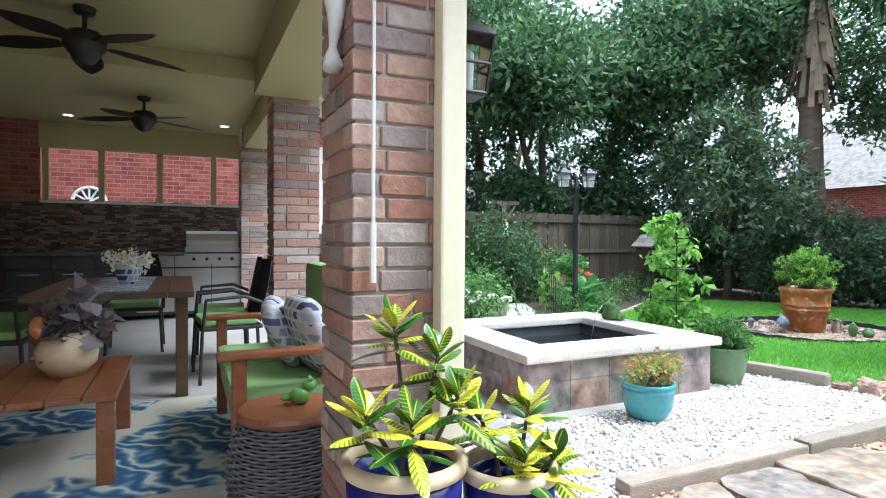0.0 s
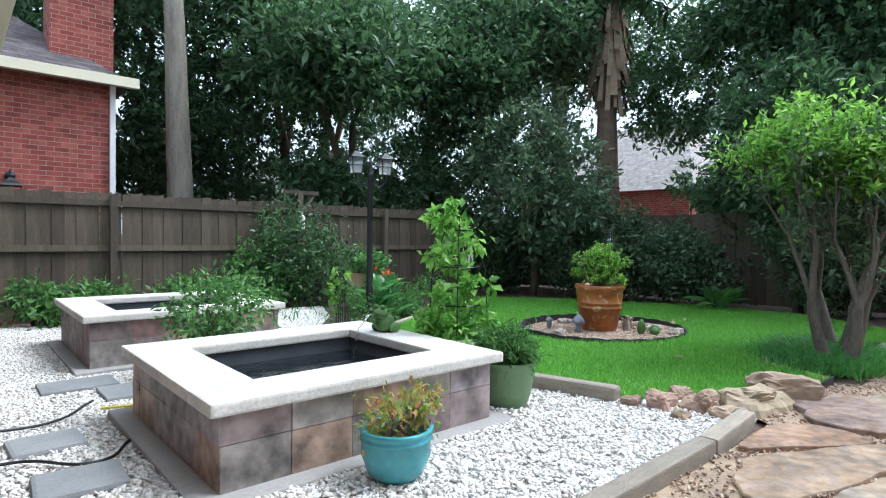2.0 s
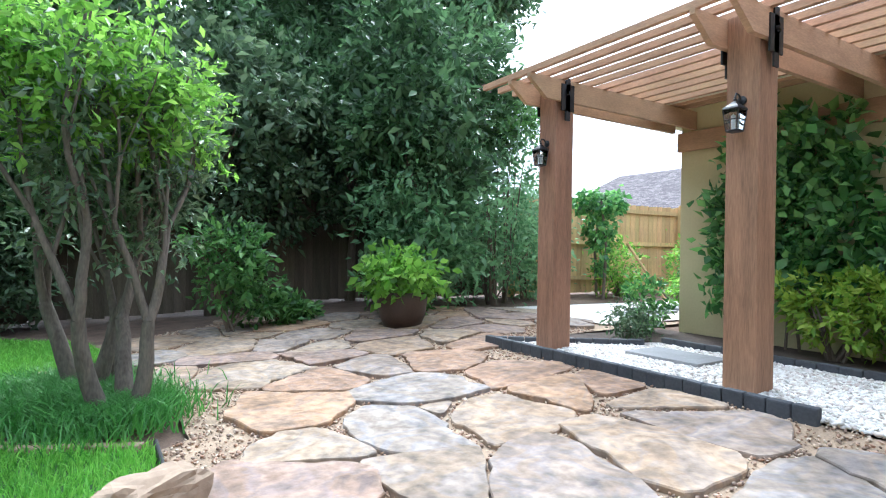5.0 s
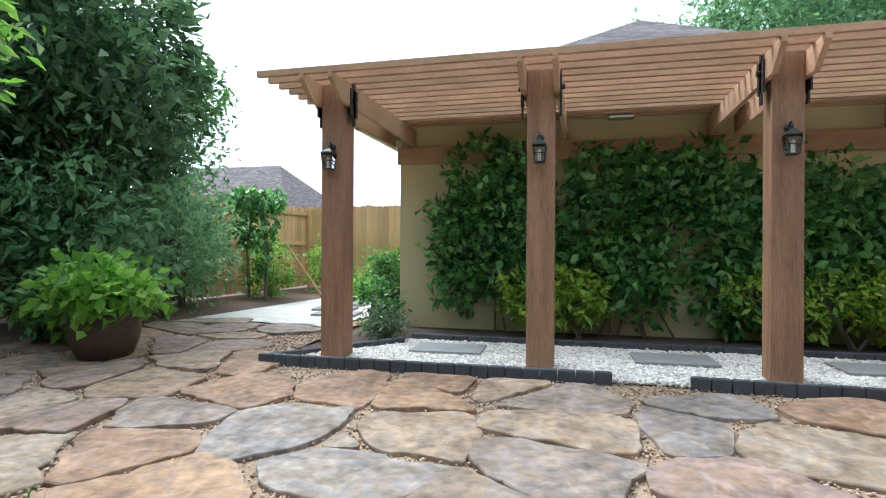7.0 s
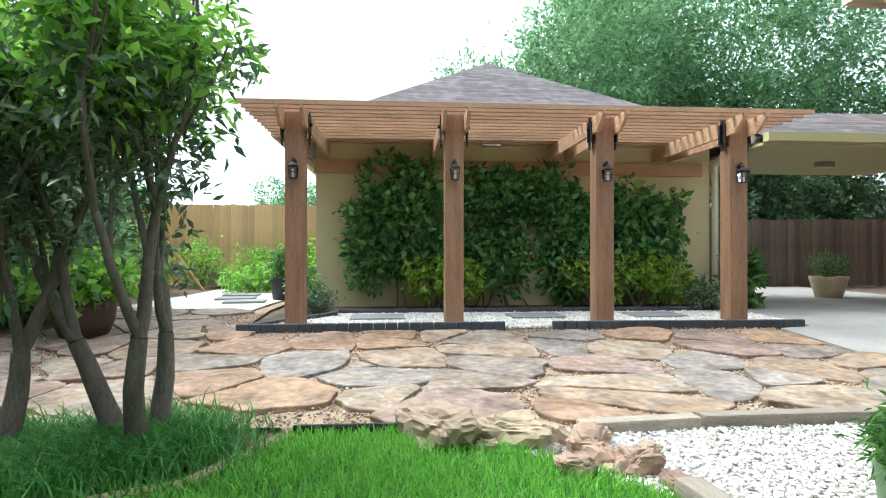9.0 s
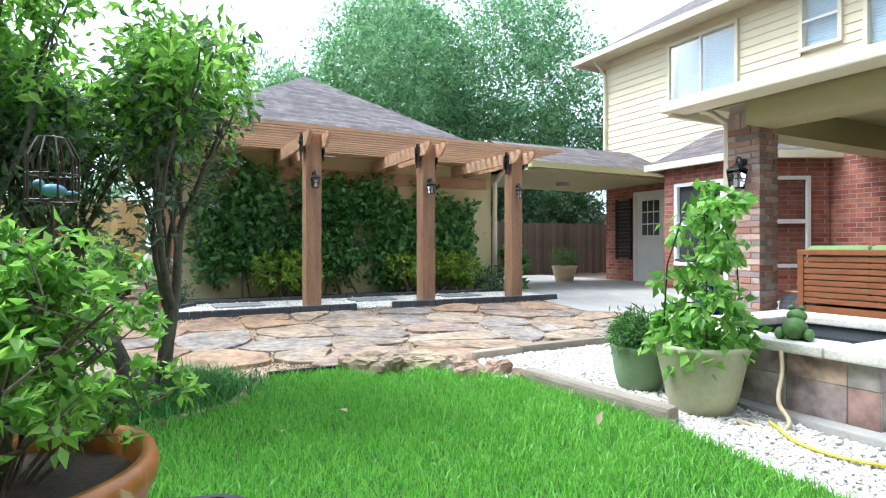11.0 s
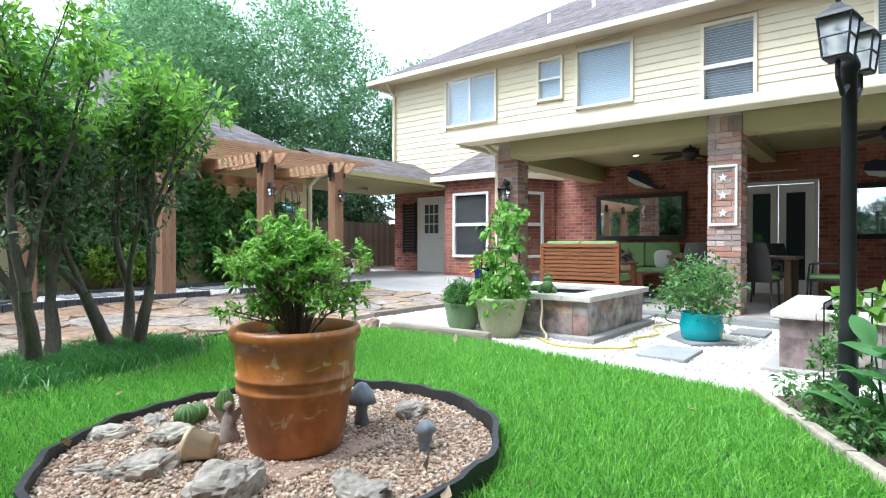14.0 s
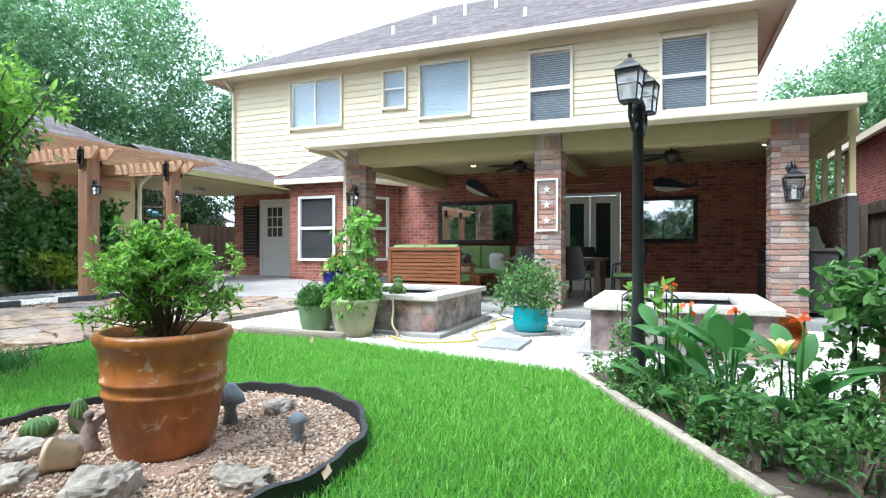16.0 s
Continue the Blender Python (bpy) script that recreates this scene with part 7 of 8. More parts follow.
nb, w, d = gable_house("neighbour_house", -9.0, 3.88, 12.4, 22.0, 3.8, 6.9, M_brickfar, M_shingle, "red brick neighbour house with dark roof", "x")
WX = 1.65
boxpart("gutter", (-w - 0.3, w + 0.3, -d - 0.35, -d - 0.23, 3.62, 3.78), M_trimcream, nb)
boxpart("chimney", (w - 0.85, w + 0.08, -d + 0.5, -d + 1.3, 3.5, 5.4), M_brickfar, nb)
boxpart("downspout", (w - 0.08, w + 0.0, -d - 0.09, -d - 0.004, 0, 3.65), M_whitepaint, nb)
bm = bmesh.new()
for k in range(13):
    a0, a1 = math.pi * k / 13, math.pi * (k + 1) / 13
    bm.faces.new([bm.verts.new((WX + r * math.cos(a), -d - 0.02, 1.83 + r * math.sin(a))) for r, a in ((0.05, a0), (0.24, a0), (0.24, a1), (0.05, a1))])
part("fan_window", bm, M_pane, nb, "half-round window")
bm = bmesh.new()
tube(bm, [(WX + 0.25 * math.cos(a), -d - 0.03, 1.83 + 0.25 * math.sin(a)) for a in np.linspace(0, math.pi, 14)], 0.03, 6)
for a in np.linspace(0, math.pi, 7):
    tube(bm, [(WX, -d - 0.03, 1.83), (WX + 0.24 * math.cos(a), -d - 0.03, 1.83 + 0.24 * math.sin(a))], 0.018, 5)
part("window_frame", bm, M_whitepaint, nb)
sconce((2.47, 12.38, 1.75), 180, 1.6, "black lantern on the neighbour's brick wall", "neighbour lamps")
gable_house("neighbour_house", 22.0, 30.0, 11.0, 19.0, 3.2, 6.4, M_brickfar, M_shinglefar, "neighbour house with pale grey roof beyond the fence")
gable_house("neighbour_house", 21.0, 33.0, -32.0, -23.0, 3.4, 6.4, M_brickfar, M_shingle, "low neighbour house with purple-grey roof", "x")
gable_house("neighbour_house", -8.0, 0.5, -16.0, -9.0, 2.2, 4.2, M_stuccoyellow, M_shingle, "low neighbour outbuilding beyond the walk", "x")
gable_house("neighbour_house", 9.5, 16.0, 20.5, 27.0, 2.4, 4.3, M_brickfar, M_shinglefar, "neighbour house behind the oak trees", "x")

# ---- edging, timbers, rocks, pavers ----
def strip(name, a, b, w, h, material, label, category, lift=0.0, scallop=0, group="", sink=0.05, bevel=0.012):
    """A run of edging from a to b, in pieces."""
    a, b = Vector((*a, g(a[1]))), Vector((*b, g(b[1])))
    d = b - a
    e = root(name, a, label, category, group, rz=math.degrees(math.atan2(d.y, d.x)))
    L = math.hypot(d.x, d.y)
    n = scallop or 1
    for k in range(n):
        bm = bmesh.new()
        box(bm, L * k / n + 0.002, L * (k + 1) / n - 0.002, -w / 2, w / 2, -sink, h, bevel=bevel)
        for v in bm.verts:
            v.co.z += d.z * v.co.x / max(L, 1e-6) + lift
            v.co.y += 0.006 * math.sin(v.co.x * 9 + k)
        part("edging_piece", bm, material, e)
    return e


strip("garden_edging", (7.98, 0.0), (5.25, -0.02), 0.06, 0.07, M_slateedge, "dark scalloped edging along the pergola gravel", "edging", scallop=22, group="edging")
strip("garden_edging", (4.75, -0.02), (2.0, 0.02), 0.06, 0.07, M_slateedge, "dark scalloped edging along the pergola gravel", "edging", scallop=22, group="edging")
strip("garden_edging", (7.95, -0.02), (7.1, -1.05), 0.06, 0.06, M_slateedge, "dark scalloped edging at the gravel corner", "edging", scallop=9, group="edging")
strip("garden_edging", (7.1, -1.3), (2.3, -1.3), 0.06, 0.06, M_slateedge, "dark edging below the wall climber", "edging", scallop=34, group="edging")
patch("climber_bed", [(1.95, -2.09), (7.7, -2.09), (7.9, -0.5), (7.75, -0.4), (7.1, -1.32), (1.95, -1.32)], 0.012, M_soil, "dark soil bed below the climber", "soil")
strip("landscape_timber", (2.35, 2.79), (3.55, 2.78), 0.1, 0.06, M_timber, "weathered landscape timber between gravel and stone", "timber", group="timbers")
strip("landscape_timber", (3.57, 2.78), (4.7, 2.8), 0.1, 0.065, M_timber, "weathered landscape timber between gravel and stone", "timber", group="timbers")
strip("landscape_timber", (4.72, 2.8), (5.4, 2.86), 0.1, 0.06, M_timber, "weathered landscape timber between gravel and stone", "timber", group="timbers")
strip("landscape_timber", (5.22, 3.62), (5.02, 4.75), 0.12, 0.1, M_timber, "thick weathered timber along the lawn", "timber", group="timbers", bevel=0.03)
strip("bed_edging", (5.36, 7.1), (6.4, 7.66), 0.07, 0.06, M_kerb, "weathered pale kerb along the flower bed", "kerb", group="bed kerbs")
strip("bed_edging", (6.41, 7.665), (7.45, 8.22), 0.07, 0.06, M_kerb, "weathered pale kerb along the flower bed", "kerb", group="bed kerbs")
strip("bed_edging", (7.46, 8.225), (8.5, 8.9), 0.07, 0.06, M_kerb, "weathered pale kerb along the flower bed", "kerb", group="bed kerbs")
patch("flower_bed", [(5.4, 7.12), (7.4, 8.2), (8.4, 8.85), (9.6, 9.4), (10.5, 10.8), (6.6, 10.8), (6.5, 10.0), (6.0, 8.85), (5.02, 7.6)], 0.012, M_soil, "dark soil of the flower bed", "soil")
for k, (a, b) in enumerate((((6.92, 2.84), (7.22, 3.37)), ((7.23, 3.38), (7.9, 3.67)), ((7.91, 3.67), (8.6, 3.62)), ((8.61, 3.62), (9.1, 3.32)))):
    strip("lawn_edging", a, b, 0.07, 0.03, M_rockred, "low brick edging round the lawn trees", "edging", scallop=5, group="lawn edging")
strip("lawn_edging", (6.3, 2.79), (6.9, 2.79), 0.02, 0.05, M_blackplastic, "black plastic lawn edging", "edging", group="lawn edging")

ROCKS = [(6.15, 2.88, 0.255, 0.15, 0.144, M_rock), (5.75, 2.95, 0.24, 0.15, 0.1224, M_rock), (5.45, 3.15, 0.1275, 0.105, 0.1008, M_rockred), (5.28, 3.35, 0.105, 0.0825, 0.0936, M_rockred), (5.58, 3.35, 0.09, 0.075, 0.0792, M_rockred), (5.35, 2.98, 0.09, 0.0675, 0.0648, M_rock), (5.15, 3.15, 0.0675, 0.0525, 0.0504, M_rock), (5.5, 2.93, 0.0525, 0.045, 0.0432, M_rockwhite), (5.2, 3.52, 0.075, 0.06, 0.0576, M_rockred), (5.62, 3.12, 0.06, 0.045, 0.0504, M_rockwhite), (5.42, 3.34, 0.045, 0.0375, 0.036, M_rock), (5.92, 3.05, 0.0675, 0.0525, 0.0504, M_rockred)]
for k, (x, y, a, b, c, m) in enumerate(ROCKS):
    rock("garden_rock", (x, y), (a, b, c), m, "rough sandstone rock at the lawn corner", 300 + k, group="corner rocks")


def paver(at, w, d, rz, label, round_=0.02, material=None, h=0.05):
    ob = boxpart("paver", (-w / 2, w / 2, -d / 2, d / 2, -0.03, h - 0.03), material or M_paver, bevel=round_)
    ob.matrix_world = pose(at[0], at[1], g(at[1]) + 0.012, 0, 0, rz)
    return tagged(ob, label, "paver", "stepping stones")


for x, y, w, d, rz in ((2.22, 3.75, 0.34, 0.38, 4), (2.2, 4.5, 0.36, 0.32, -3), (2.15, 5.2, 0.34, 0.3, 3)):
    paver((x, y), w, d, rz, "smooth grey stepping stone in white gravel", 0.02)
for x, y, w, d, rz in ((3.0, 6.15, 0.85, 0.4, 0), (4.35, 6.25, 0.62, 0.42, 0), (3.45, 6.3, 0.5, 0.5, 45), (2.5, 6.6, 0.5, 0.35, 0)):
    paver((x, y), w, d, rz, "square grey concrete paver in white gravel", 0.01)
for x in (6.6, 4.75, 3.3):
    paver((x, -0.78), 0.62, 0.42, 2, "square grey paver under the pergola", 0.008)
for x, y in ((8.7, -3.0), (9.0, -3.6), (9.1, -4.3)):
    paver((x, y), 0.6, 0.4, 8, "grey paver on the side path", 0.01)
patch("side_gravel", [(8.05, -5.6), (10.0, -6.0), (10.3, -2.2), (8.3, -1.9)], 0.0, M_whitebed, "white gravel of the side path", "ground")


# ---- the ring garden round the terracotta pot ----
RX, RY, RR = 7.95, 5.52, 1.03
bm = bmesh.new()
for ra, rb, za, zb in ((RR, RR + 0.03, -0.06, 0.1),):
    n = 96
    rings = [[bm.verts.new(((r + 0.012 * math.sin(k * 0.9)) * math.cos(6.28318 * k / n), (r + 0.012 * math.sin(k * 0.9)) * 0.93 * math.sin(6.28318 * k / n), zz + 0.006 * math.sin(k * 1.7))) for k in range(n)] for r, zz in ((ra, za), (ra, zb), (rb, zb), (rb, za))]
    for a, b in zip(rings, rings[1:] + rings[:1]):
        for k in range(n):
            bm.faces.new((a[k], a[(k + 1) % n], b[(k + 1) % n], b[k]))
ob = part("ring_edging", bm, M_blackplastic)
ob.location = (RX, RY, g(RY) - 0.02)
tagged(ob, "black plastic ring edging round the pot garden", "edging")
RING = [(RX + RR * math.cos(a), RY + RR * 0.93 * math.sin(a)) for a in np.linspace(0, 6.283, 40)[:-1]]
patch("ring_gravel_ground", RING, 0.012, M_peabed, "tan gravel inside the ring", "ground")
rg = random.Random(5)
tagged(boxpart("saucer", (PX - 0.3, PX + 0.3, PY - 0.3, PY + 0.3, g(PY) - 0.02, g(PY) + 0.015), M_rockred, bevel=0.01), "reddish stone slab under the pot", "slab")
k = 0
RP = []
for x, y, s in ((8.31, 5.07, 0.12), (8.57, 5.33, 0.13), (8.44, 5.78, 0.19), (8.13, 6.2, 0.13), (7.24, 5.66, 0.12), (8.48, 4.8, 0.1), (8.7, 5.15, 0.08), (8.25, 4.76, 0.08)):
    RP.append((x, y, s))
    rock("ring_rock", (x, y), (s, s * 0.7, s * 0.62), M_rockwhite, "large pitted pale rock in the ring garden", 460 + len(RP), group="ring rocks")
RP += [(8.16, 4.92, 0.06), (7.99, 5.0, 0.06), (8.13, 5.27, 0.09), (8.26, 5.43, 0.08), (7.46, 5.5, 0.09), (7.6, 6.07, 0.07)]
while k < 34:
    a, r = rg.uniform(0, 6.283), rg.uniform(0.42, 0.92)
    x, y = RX + r * math.cos(a), RY + r * 0.9 * math.sin(a)
    s = rg.choice((0.025, 0.035, 0.05, 0.065))
    if all(math.hypot(x - p, y - q) > s + t for p, q, t in RP):
        RP.append((x, y, s))
        rock("ring_rock", (x, y), (s, s * 0.75, s * 0.75), M_rockwhite if rg.random() < 0.7 else M_rockred, "pitted pale rock in the ring garden", 400 + k, group="ring rocks")
    k += 1


def cactus(at, r, h, label):
    e = root("cactus", (at[0], at[1], g(at[1])), label, "cactus", "cacti")
    n = 14
    bm = lathe([(r * math.sin(math.pi * t) ** 0.6 if 0 < t < 1 else 0.0, h * t) for t in np.linspace(0, 1, 12)], n * 4)
    for v in bm.verts:
        a = math.atan2(v.co.y, v.co.x)
        f = 1 + 0.12 * math.cos(a * n)
        v.co.x *= f
        v.co.y *= f
    part("cactus_body", bm, M_grass_frog, e, smooth=True)


cactus((8.16, 4.92), 0.055, 0.13, "round ribbed cactus in the gravel")
cactus((8.07, 4.87), 0.05, 0.11, "round ribbed cactus in the gravel")
cactus((7.99, 5.0), 0.045, 0.2, "small upright ribbed cactus")


def statue(name, at, rows, material, label):
    ob = part(name, lathe(rows, 14), material, smooth=True)
    ob.location = (at[0], at[1], g(at[1]) + 0.005)
    return tagged(ob, label, "figurine")


an = lathe([(0, 0), (0.055, 0), (0.052, 0.03), (0.04, 0.05), (0.036, 0.09), (0.028, 0.13), (0.012, 0.148), (0.024, 0.165), (0.022, 0.185), (0, 0.2)], 16)
for s_ in (-1, 1):
    rows = [[an.verts.new((0.015 + 0.004 * q, s_ * (0.012 + 0.07 * t), 0.1 + 0.075 * t + q * (0.03 * (1 - t) + 0.012))) for q in (-1, 1)] for t in (0, 0.5, 1.0)]
    for p, q in zip(rows, rows[1:]):
        an.faces.new((p[0], p[1], q[1], q[0]))
ob = part("garden_figure", an, M_figure, smooth=True)
ob.matrix_world = pose(8.13, 5.27, g(5.27) + 0.01, 0, 0, 40)
tagged(ob, "small grey-pink winged stone figure in the ring", "figurine")
statue("mushroom_house", (7.54, 5.58), [(0, 0), (0.045, 0), (0.03, 0.08), (0.035, 0.12), (0.08, 0.13), (0.065, 0.18), (0.025, 0.23), (0, 0.24)], M_greystone, "weathered toadstool house ornament")
statue("garden_lantern", (7.6, 6.07), [(0, 0), (0.04, 0), (0.02, 0.03), (0.035, 0.06), (0.035, 0.1), (0.06, 0.11), (0.02, 0.15), (0, 0.16)], M_greystone, "small stacked stone lantern")
statue("toppled_pot", (8.26, 5.43), [(0, 0), (0.05, 0), (0.07, 0.1), (0.078, 0.1), (0.078, 0.12), (0.06, 0.12), (0.05, 0.02), (0, 0.02)], M_rimcream, "small cream clay pot lying in gravel").matrix_world = pose(8.3, 5.44, g(5.44) + 0.075, 86, 0, 35)
bpy.context.view_layer.update()

# frog on the pond, hose, hut, bird feeder
fro = bmesh.new()
for c, r in (((0, 0, 0.07), (0.09, 0.075, 0.075)), ((-0.06, 0, 0.15), (0.06, 0.06, 0.045)), ((0.02, 0.08, 0.04), (0.07, 0.03, 0.04)), ((0.02, -0.08, 0.04), (0.07, 0.03, 0.04)), ((-0.07, 0.03, 0.2), (0.02, 0.02, 0.02)), ((-0.07, -0.03, 0.2), (0.02, 0.02, 0.02))):
    bmesh.ops.create_uvsphere(fro, u_segments=14, v_segments=10, radius=1, matrix=Matrix.LocRotScale(c, None, r))
ob = part("frog_fountain", fro, M_grass_frog, smooth=True)
ob.matrix_world = pose(4.17, 4.92, 0.205, 0, 0, 20) @ Matrix.Scale(0.95, 4)
tagged(ob, "mossy green frog fountain on the coping", "fountain")
bm = bmesh.new()
tube(bm, [(4.1, 4.89, 0.34), (3.98, 4.84, 0.36), (3.86, 4.79, 0.28), (3.8, 4.77, 0.06)], 0.006, 6)
tagged(part("water_jet", bm, M_glass), "thin jet of water from the frog", "water")


def hose(name, pts, r, material, label):
    cu = bpy.data.curves.new(name, "CURVE")
    cu.dimensions, cu.bevel_depth, cu.bevel_resolution = "3D", r, 2
    s = cu.splines.new("BEZIER")
    s.bezier_points.add(len(pts) - 1)
    for b, p in zip(s.bezier_points, pts):
        b.co = (p[0], p[1], p[2] if len(p) > 2 else g(p[1]) + 0.02)
        b.handle_left_type = b.handle_right_type = "AUTO"
    cu.materials.append(material)
    return tagged(new(name, cu), label, "hose")


hose("garden_hose", [(4.55, 5.0), (4.75, 5.35), (4.6, 5.7), (4.3, 5.9), (3.9, 5.75), (3.4, 5.85), (2.9, 5.65), (2.5, 5.75)], 0.009, M_hose, "yellow garden hose lying on the gravel")
hose("pond_cable", [(4.36, 4.95, 0.16), (4.4, 4.98, 0.05), (4.5, 5.02, -0.1), (4.55, 5.1), (4.7, 4.9)], 0.012, M_rimcream, "pale cable hanging over the pond wall")
hose("black_cable", [(1.7, 4.85, -0.19), (2.0, 4.9, -0.2), (2.3, 4.7), (2.5, 4.95)], 0.008, M_black, "black cable across the walkway")
hose("porch_cable", [(2.5, 6.0), (2.2, 5.6), (1.9, 5.5, -0.2), (1.5, 5.6, -0.19)], 0.008, M_black, "black cable on the gravel")
hut = root("bird_hut", (9.45, 9.75, g(9)), "small dark wooden garden hut on a post", "hut")
boxpart("hut_post", (-0.05, 0.05, -0.05, 0.05, 0, 0.6), M_fence, hut)
boxpart("hut_wall", (-0.2, 0.2, -0.2, 0.2, 0.6, 1.05), M_brownpot, hut)
for s in (-1, 1):
    boxpart("hut_roof", (0, 0.36, -0.28, 0.28, -0.01, 0.02), M_shinglefar, hut, m=Matrix.Translation((0, 0, 1.32)) @ Matrix.Rotation(radians(42 if s > 0 else 138), 4, "Y"))
for k in range(4):
    boxpart("picket", (-0.16 + k * 0.09, -0.11 + k * 0.09, -0.215, -0.202, 0.62, 0.86), M_whitepaint, hut)
bf = root("bird_feeder", (6.35, 10.55, g(10)), "weathered feeder post with a hanging feeder", "bird feeder")
boxpart("post", (-0.05, 0.05, -0.05, 0.05, 0, 1.95), M_fence, bf)
boxpart("cross_arm", (-0.35, 0.35, -0.04, 0.04, 1.9, 1.97), M_fence, bf)
for s in (-1, 1):
    bm = bmesh.new()
    tube(bm, [(0.03 * s, 0, 1.55), (0.28 * s, 0, 1.9)], 0.03, 6)
    part("brace", bm, M_fence, bf)
fd_ = part("feeder", lathe([(0, 1.3), (0.05, 1.3), (0.055, 1.5), (0.02, 1.56), (0, 1.6)], 14), M_whitepaint, bf)
fd_.location = (0.0, -0.1, 0)
# birdhouse on the garage
bh = root("birdhouse", (2.42, GY + 0.07, 1.3), "small wooden birdhouse on the garage wall", "birdhouse")
boxpart("house_body", (-0.08, 0.08, -0.06, 0.06, 0, 0.14), M_timber, bh)
for s in (-1, 1):
    boxpart("house_roof", (0, 0.14, -0.09, 0.09, -0.008, 0.008), M_timber, bh, m=Matrix.Translation((0, 0, 0.235)) @ Matrix.Rotation(radians(42 if s > 0 else 138), 4, "Y"))
# bird cage in the pot, soffit lights
hb = root("wire_cage", (7.86, 5.38, g(PY) + 0.5), "small rusty wire birdcage on a stake in the pot", "garden ornament")
bm = bmesh.new()
tube(bm, [(0, 0, 0), (0, 0, 0.62)], 0.004, 5)
part("stake", bm, M_brownpot, hb)
for k in range(10):
    a = 6.283 * k / 10
    bm = bmesh.new()
    tube(bm, [(0, 0, 0.78), (0.03 * math.cos(a), 0.03 * math.sin(a), 0.775), (0.052 * math.cos(a), 0.052 * math.sin(a), 0.73), (0.052 * math.cos(a), 0.052 * math.sin(a), 0.63)], 0.0022, 4)
    part("wire", bm, M_brownpot, hb)
for zz in (0.63, 0.69):
    bm = bmesh.new()
    tube(bm, [(0.052 * math.cos(a), 0.052 * math.sin(a), zz) for a in np.linspace(0, 6.283, 17)], 0.0025, 4)
    part("hoop", bm, M_brownpot, hb)
bm = bmesh.new()
for c, r in (((0, 0, 0.655), (0.03, 0.014, 0.015)), ((0.026, 0, 0.668), (0.012, 0.011, 0.011)), ((-0.035, 0, 0.65), (0.016, 0.006, 0.005))):
    bmesh.ops.create_uvsphere(bm, u_segments=10, v_segments=7, radius=1, matrix=Matrix.LocRotScale(c, None, r))
part("bird_figure", bm, M_bluebird, hb, "pale blue bird figure", smooth=True)
for x, y, zz in ((5.1, -1.85, 2.3), (-0.4, -2.7, 2.2)):
    ob = boxpart("soffit_light", (-0.13, 0.13, -0.07, 0.07, -0.09, 0), M_steel, bevel=0.02)
    ob.location = (x, y, zz)
    tagged(ob, "small grey soffit light fixture", "light fixture")
# arch with vine at the flower bed
ar = root("vine_arch", (6.6, 8.68, g(9)), "iron arch thick with a green vine", "arch")
bm = bmesh.new()
tube(bm, [(0, 0, 0), (0, 0, 0.7), (0.1, 0.1, 0.88), (0.3, 0.25, 0.9)], 0.012, 6)
part("arch_rod", bm, M_black, ar)
foliage("vine", np.random.default_rng(61), [(0, 0.05, 0.8, 0.2, 0.2, 0.14), (0.0, 0, 0.45, 0.1, 0.1, 0.35), (0.2, 0.3, 0.8, 0.22, 0.25, 0.14)], 1000, 0.075, L_bush, ar, 0.7, 0.2, 8)
cloth = bmesh.new()
rows = [[cloth.verts.new((-0.03 * k + 0.012 * math.sin(k * 1.3 + j * 0.4), 0.1 + 0.05 * k, 0.62 - 0.06 * j)) for k in range(7)] for j in range(8)]
for p, q in zip(rows, rows[1:]):
    for k in range(6):
        cloth.faces.new((p[k], p[k + 1], q[k + 1], q[k]))
bmesh.ops.solidify(cloth, geom=list(cloth.faces), thickness=0.003)
part("banner", cloth, M_rimcream, ar, "beige cloth garden banner", smooth=True)
bm = bmesh.new()
tube(bm, [(0, 0, 0.63), (-0.2, 0.42, 0.63)], 0.006, 6)
part("banner_arm", bm, M_black, ar)
# wire trellis beside the lamp post
wt = root("wire_trellis", (5.4, 7.68, g(7.6)), "low black wire trellis beside the lamp post", "trellis")
for k in range(6):
    bm = bmesh.new()
    tube(bm, [(0.02 * k, -0.2 + 0.08 * k, -0.02), (0.02 * k, -0.2 + 0.08 * k, 0.62 + 0.12 * math.sin(math.pi * (k + 0.5) / 6))], 0.005, 5)
    part("wire", bm, M_black, wt)
bm = bmesh.new()
tube(bm, [(0.02 * k, -0.2 + 0.08 * k, 0.62 + 0.12 * math.sin(math.pi * (k + 0.5) / 6)) for k in range(6)], 0.006, 5)
part("top_wire", bm, M_black, wt)
foliage("vine", np.random.default_rng(62), [(0.05, 0, 0.7, 0.06, 0.2, 0.07), (0.05, 0.1, 0.4, 0.06, 0.1, 0.2)], 60, 0.1, L_fresh, wt, 0.75, 0.2, 4)
ob = part("tipped_pot", lathe([(0, 0), (0.12, 0), (0.17, 0.2), (0.185, 0.2), (0.185, 0.24), (0.16, 0.24), (0.11, 0.02), (0, 0.02)], 24), M_terra, smooth=True)
ob.matrix_world = pose(3.6, 8.95, g(9) + 0.16, 75, 0, 60)
tagged(ob, "brown clay pot lying on its side on gravel", "plant pot")

# ---- columns of single bricks ----
brick_column("column_south", AX0, AX1, AY0, AY1, FZ, 2.46, "brick corner column of mixed red and grey bricks")
brick_column("column_middle", CX0, CX1, 5.95, 6.35, FZ, 2.46, "brick middle column of mixed red and grey bricks")
brick_column("column_north", CX0, CX1, 9.03, 9.45, FZ, 2.46, "brick north column of mixed red and grey bricks")


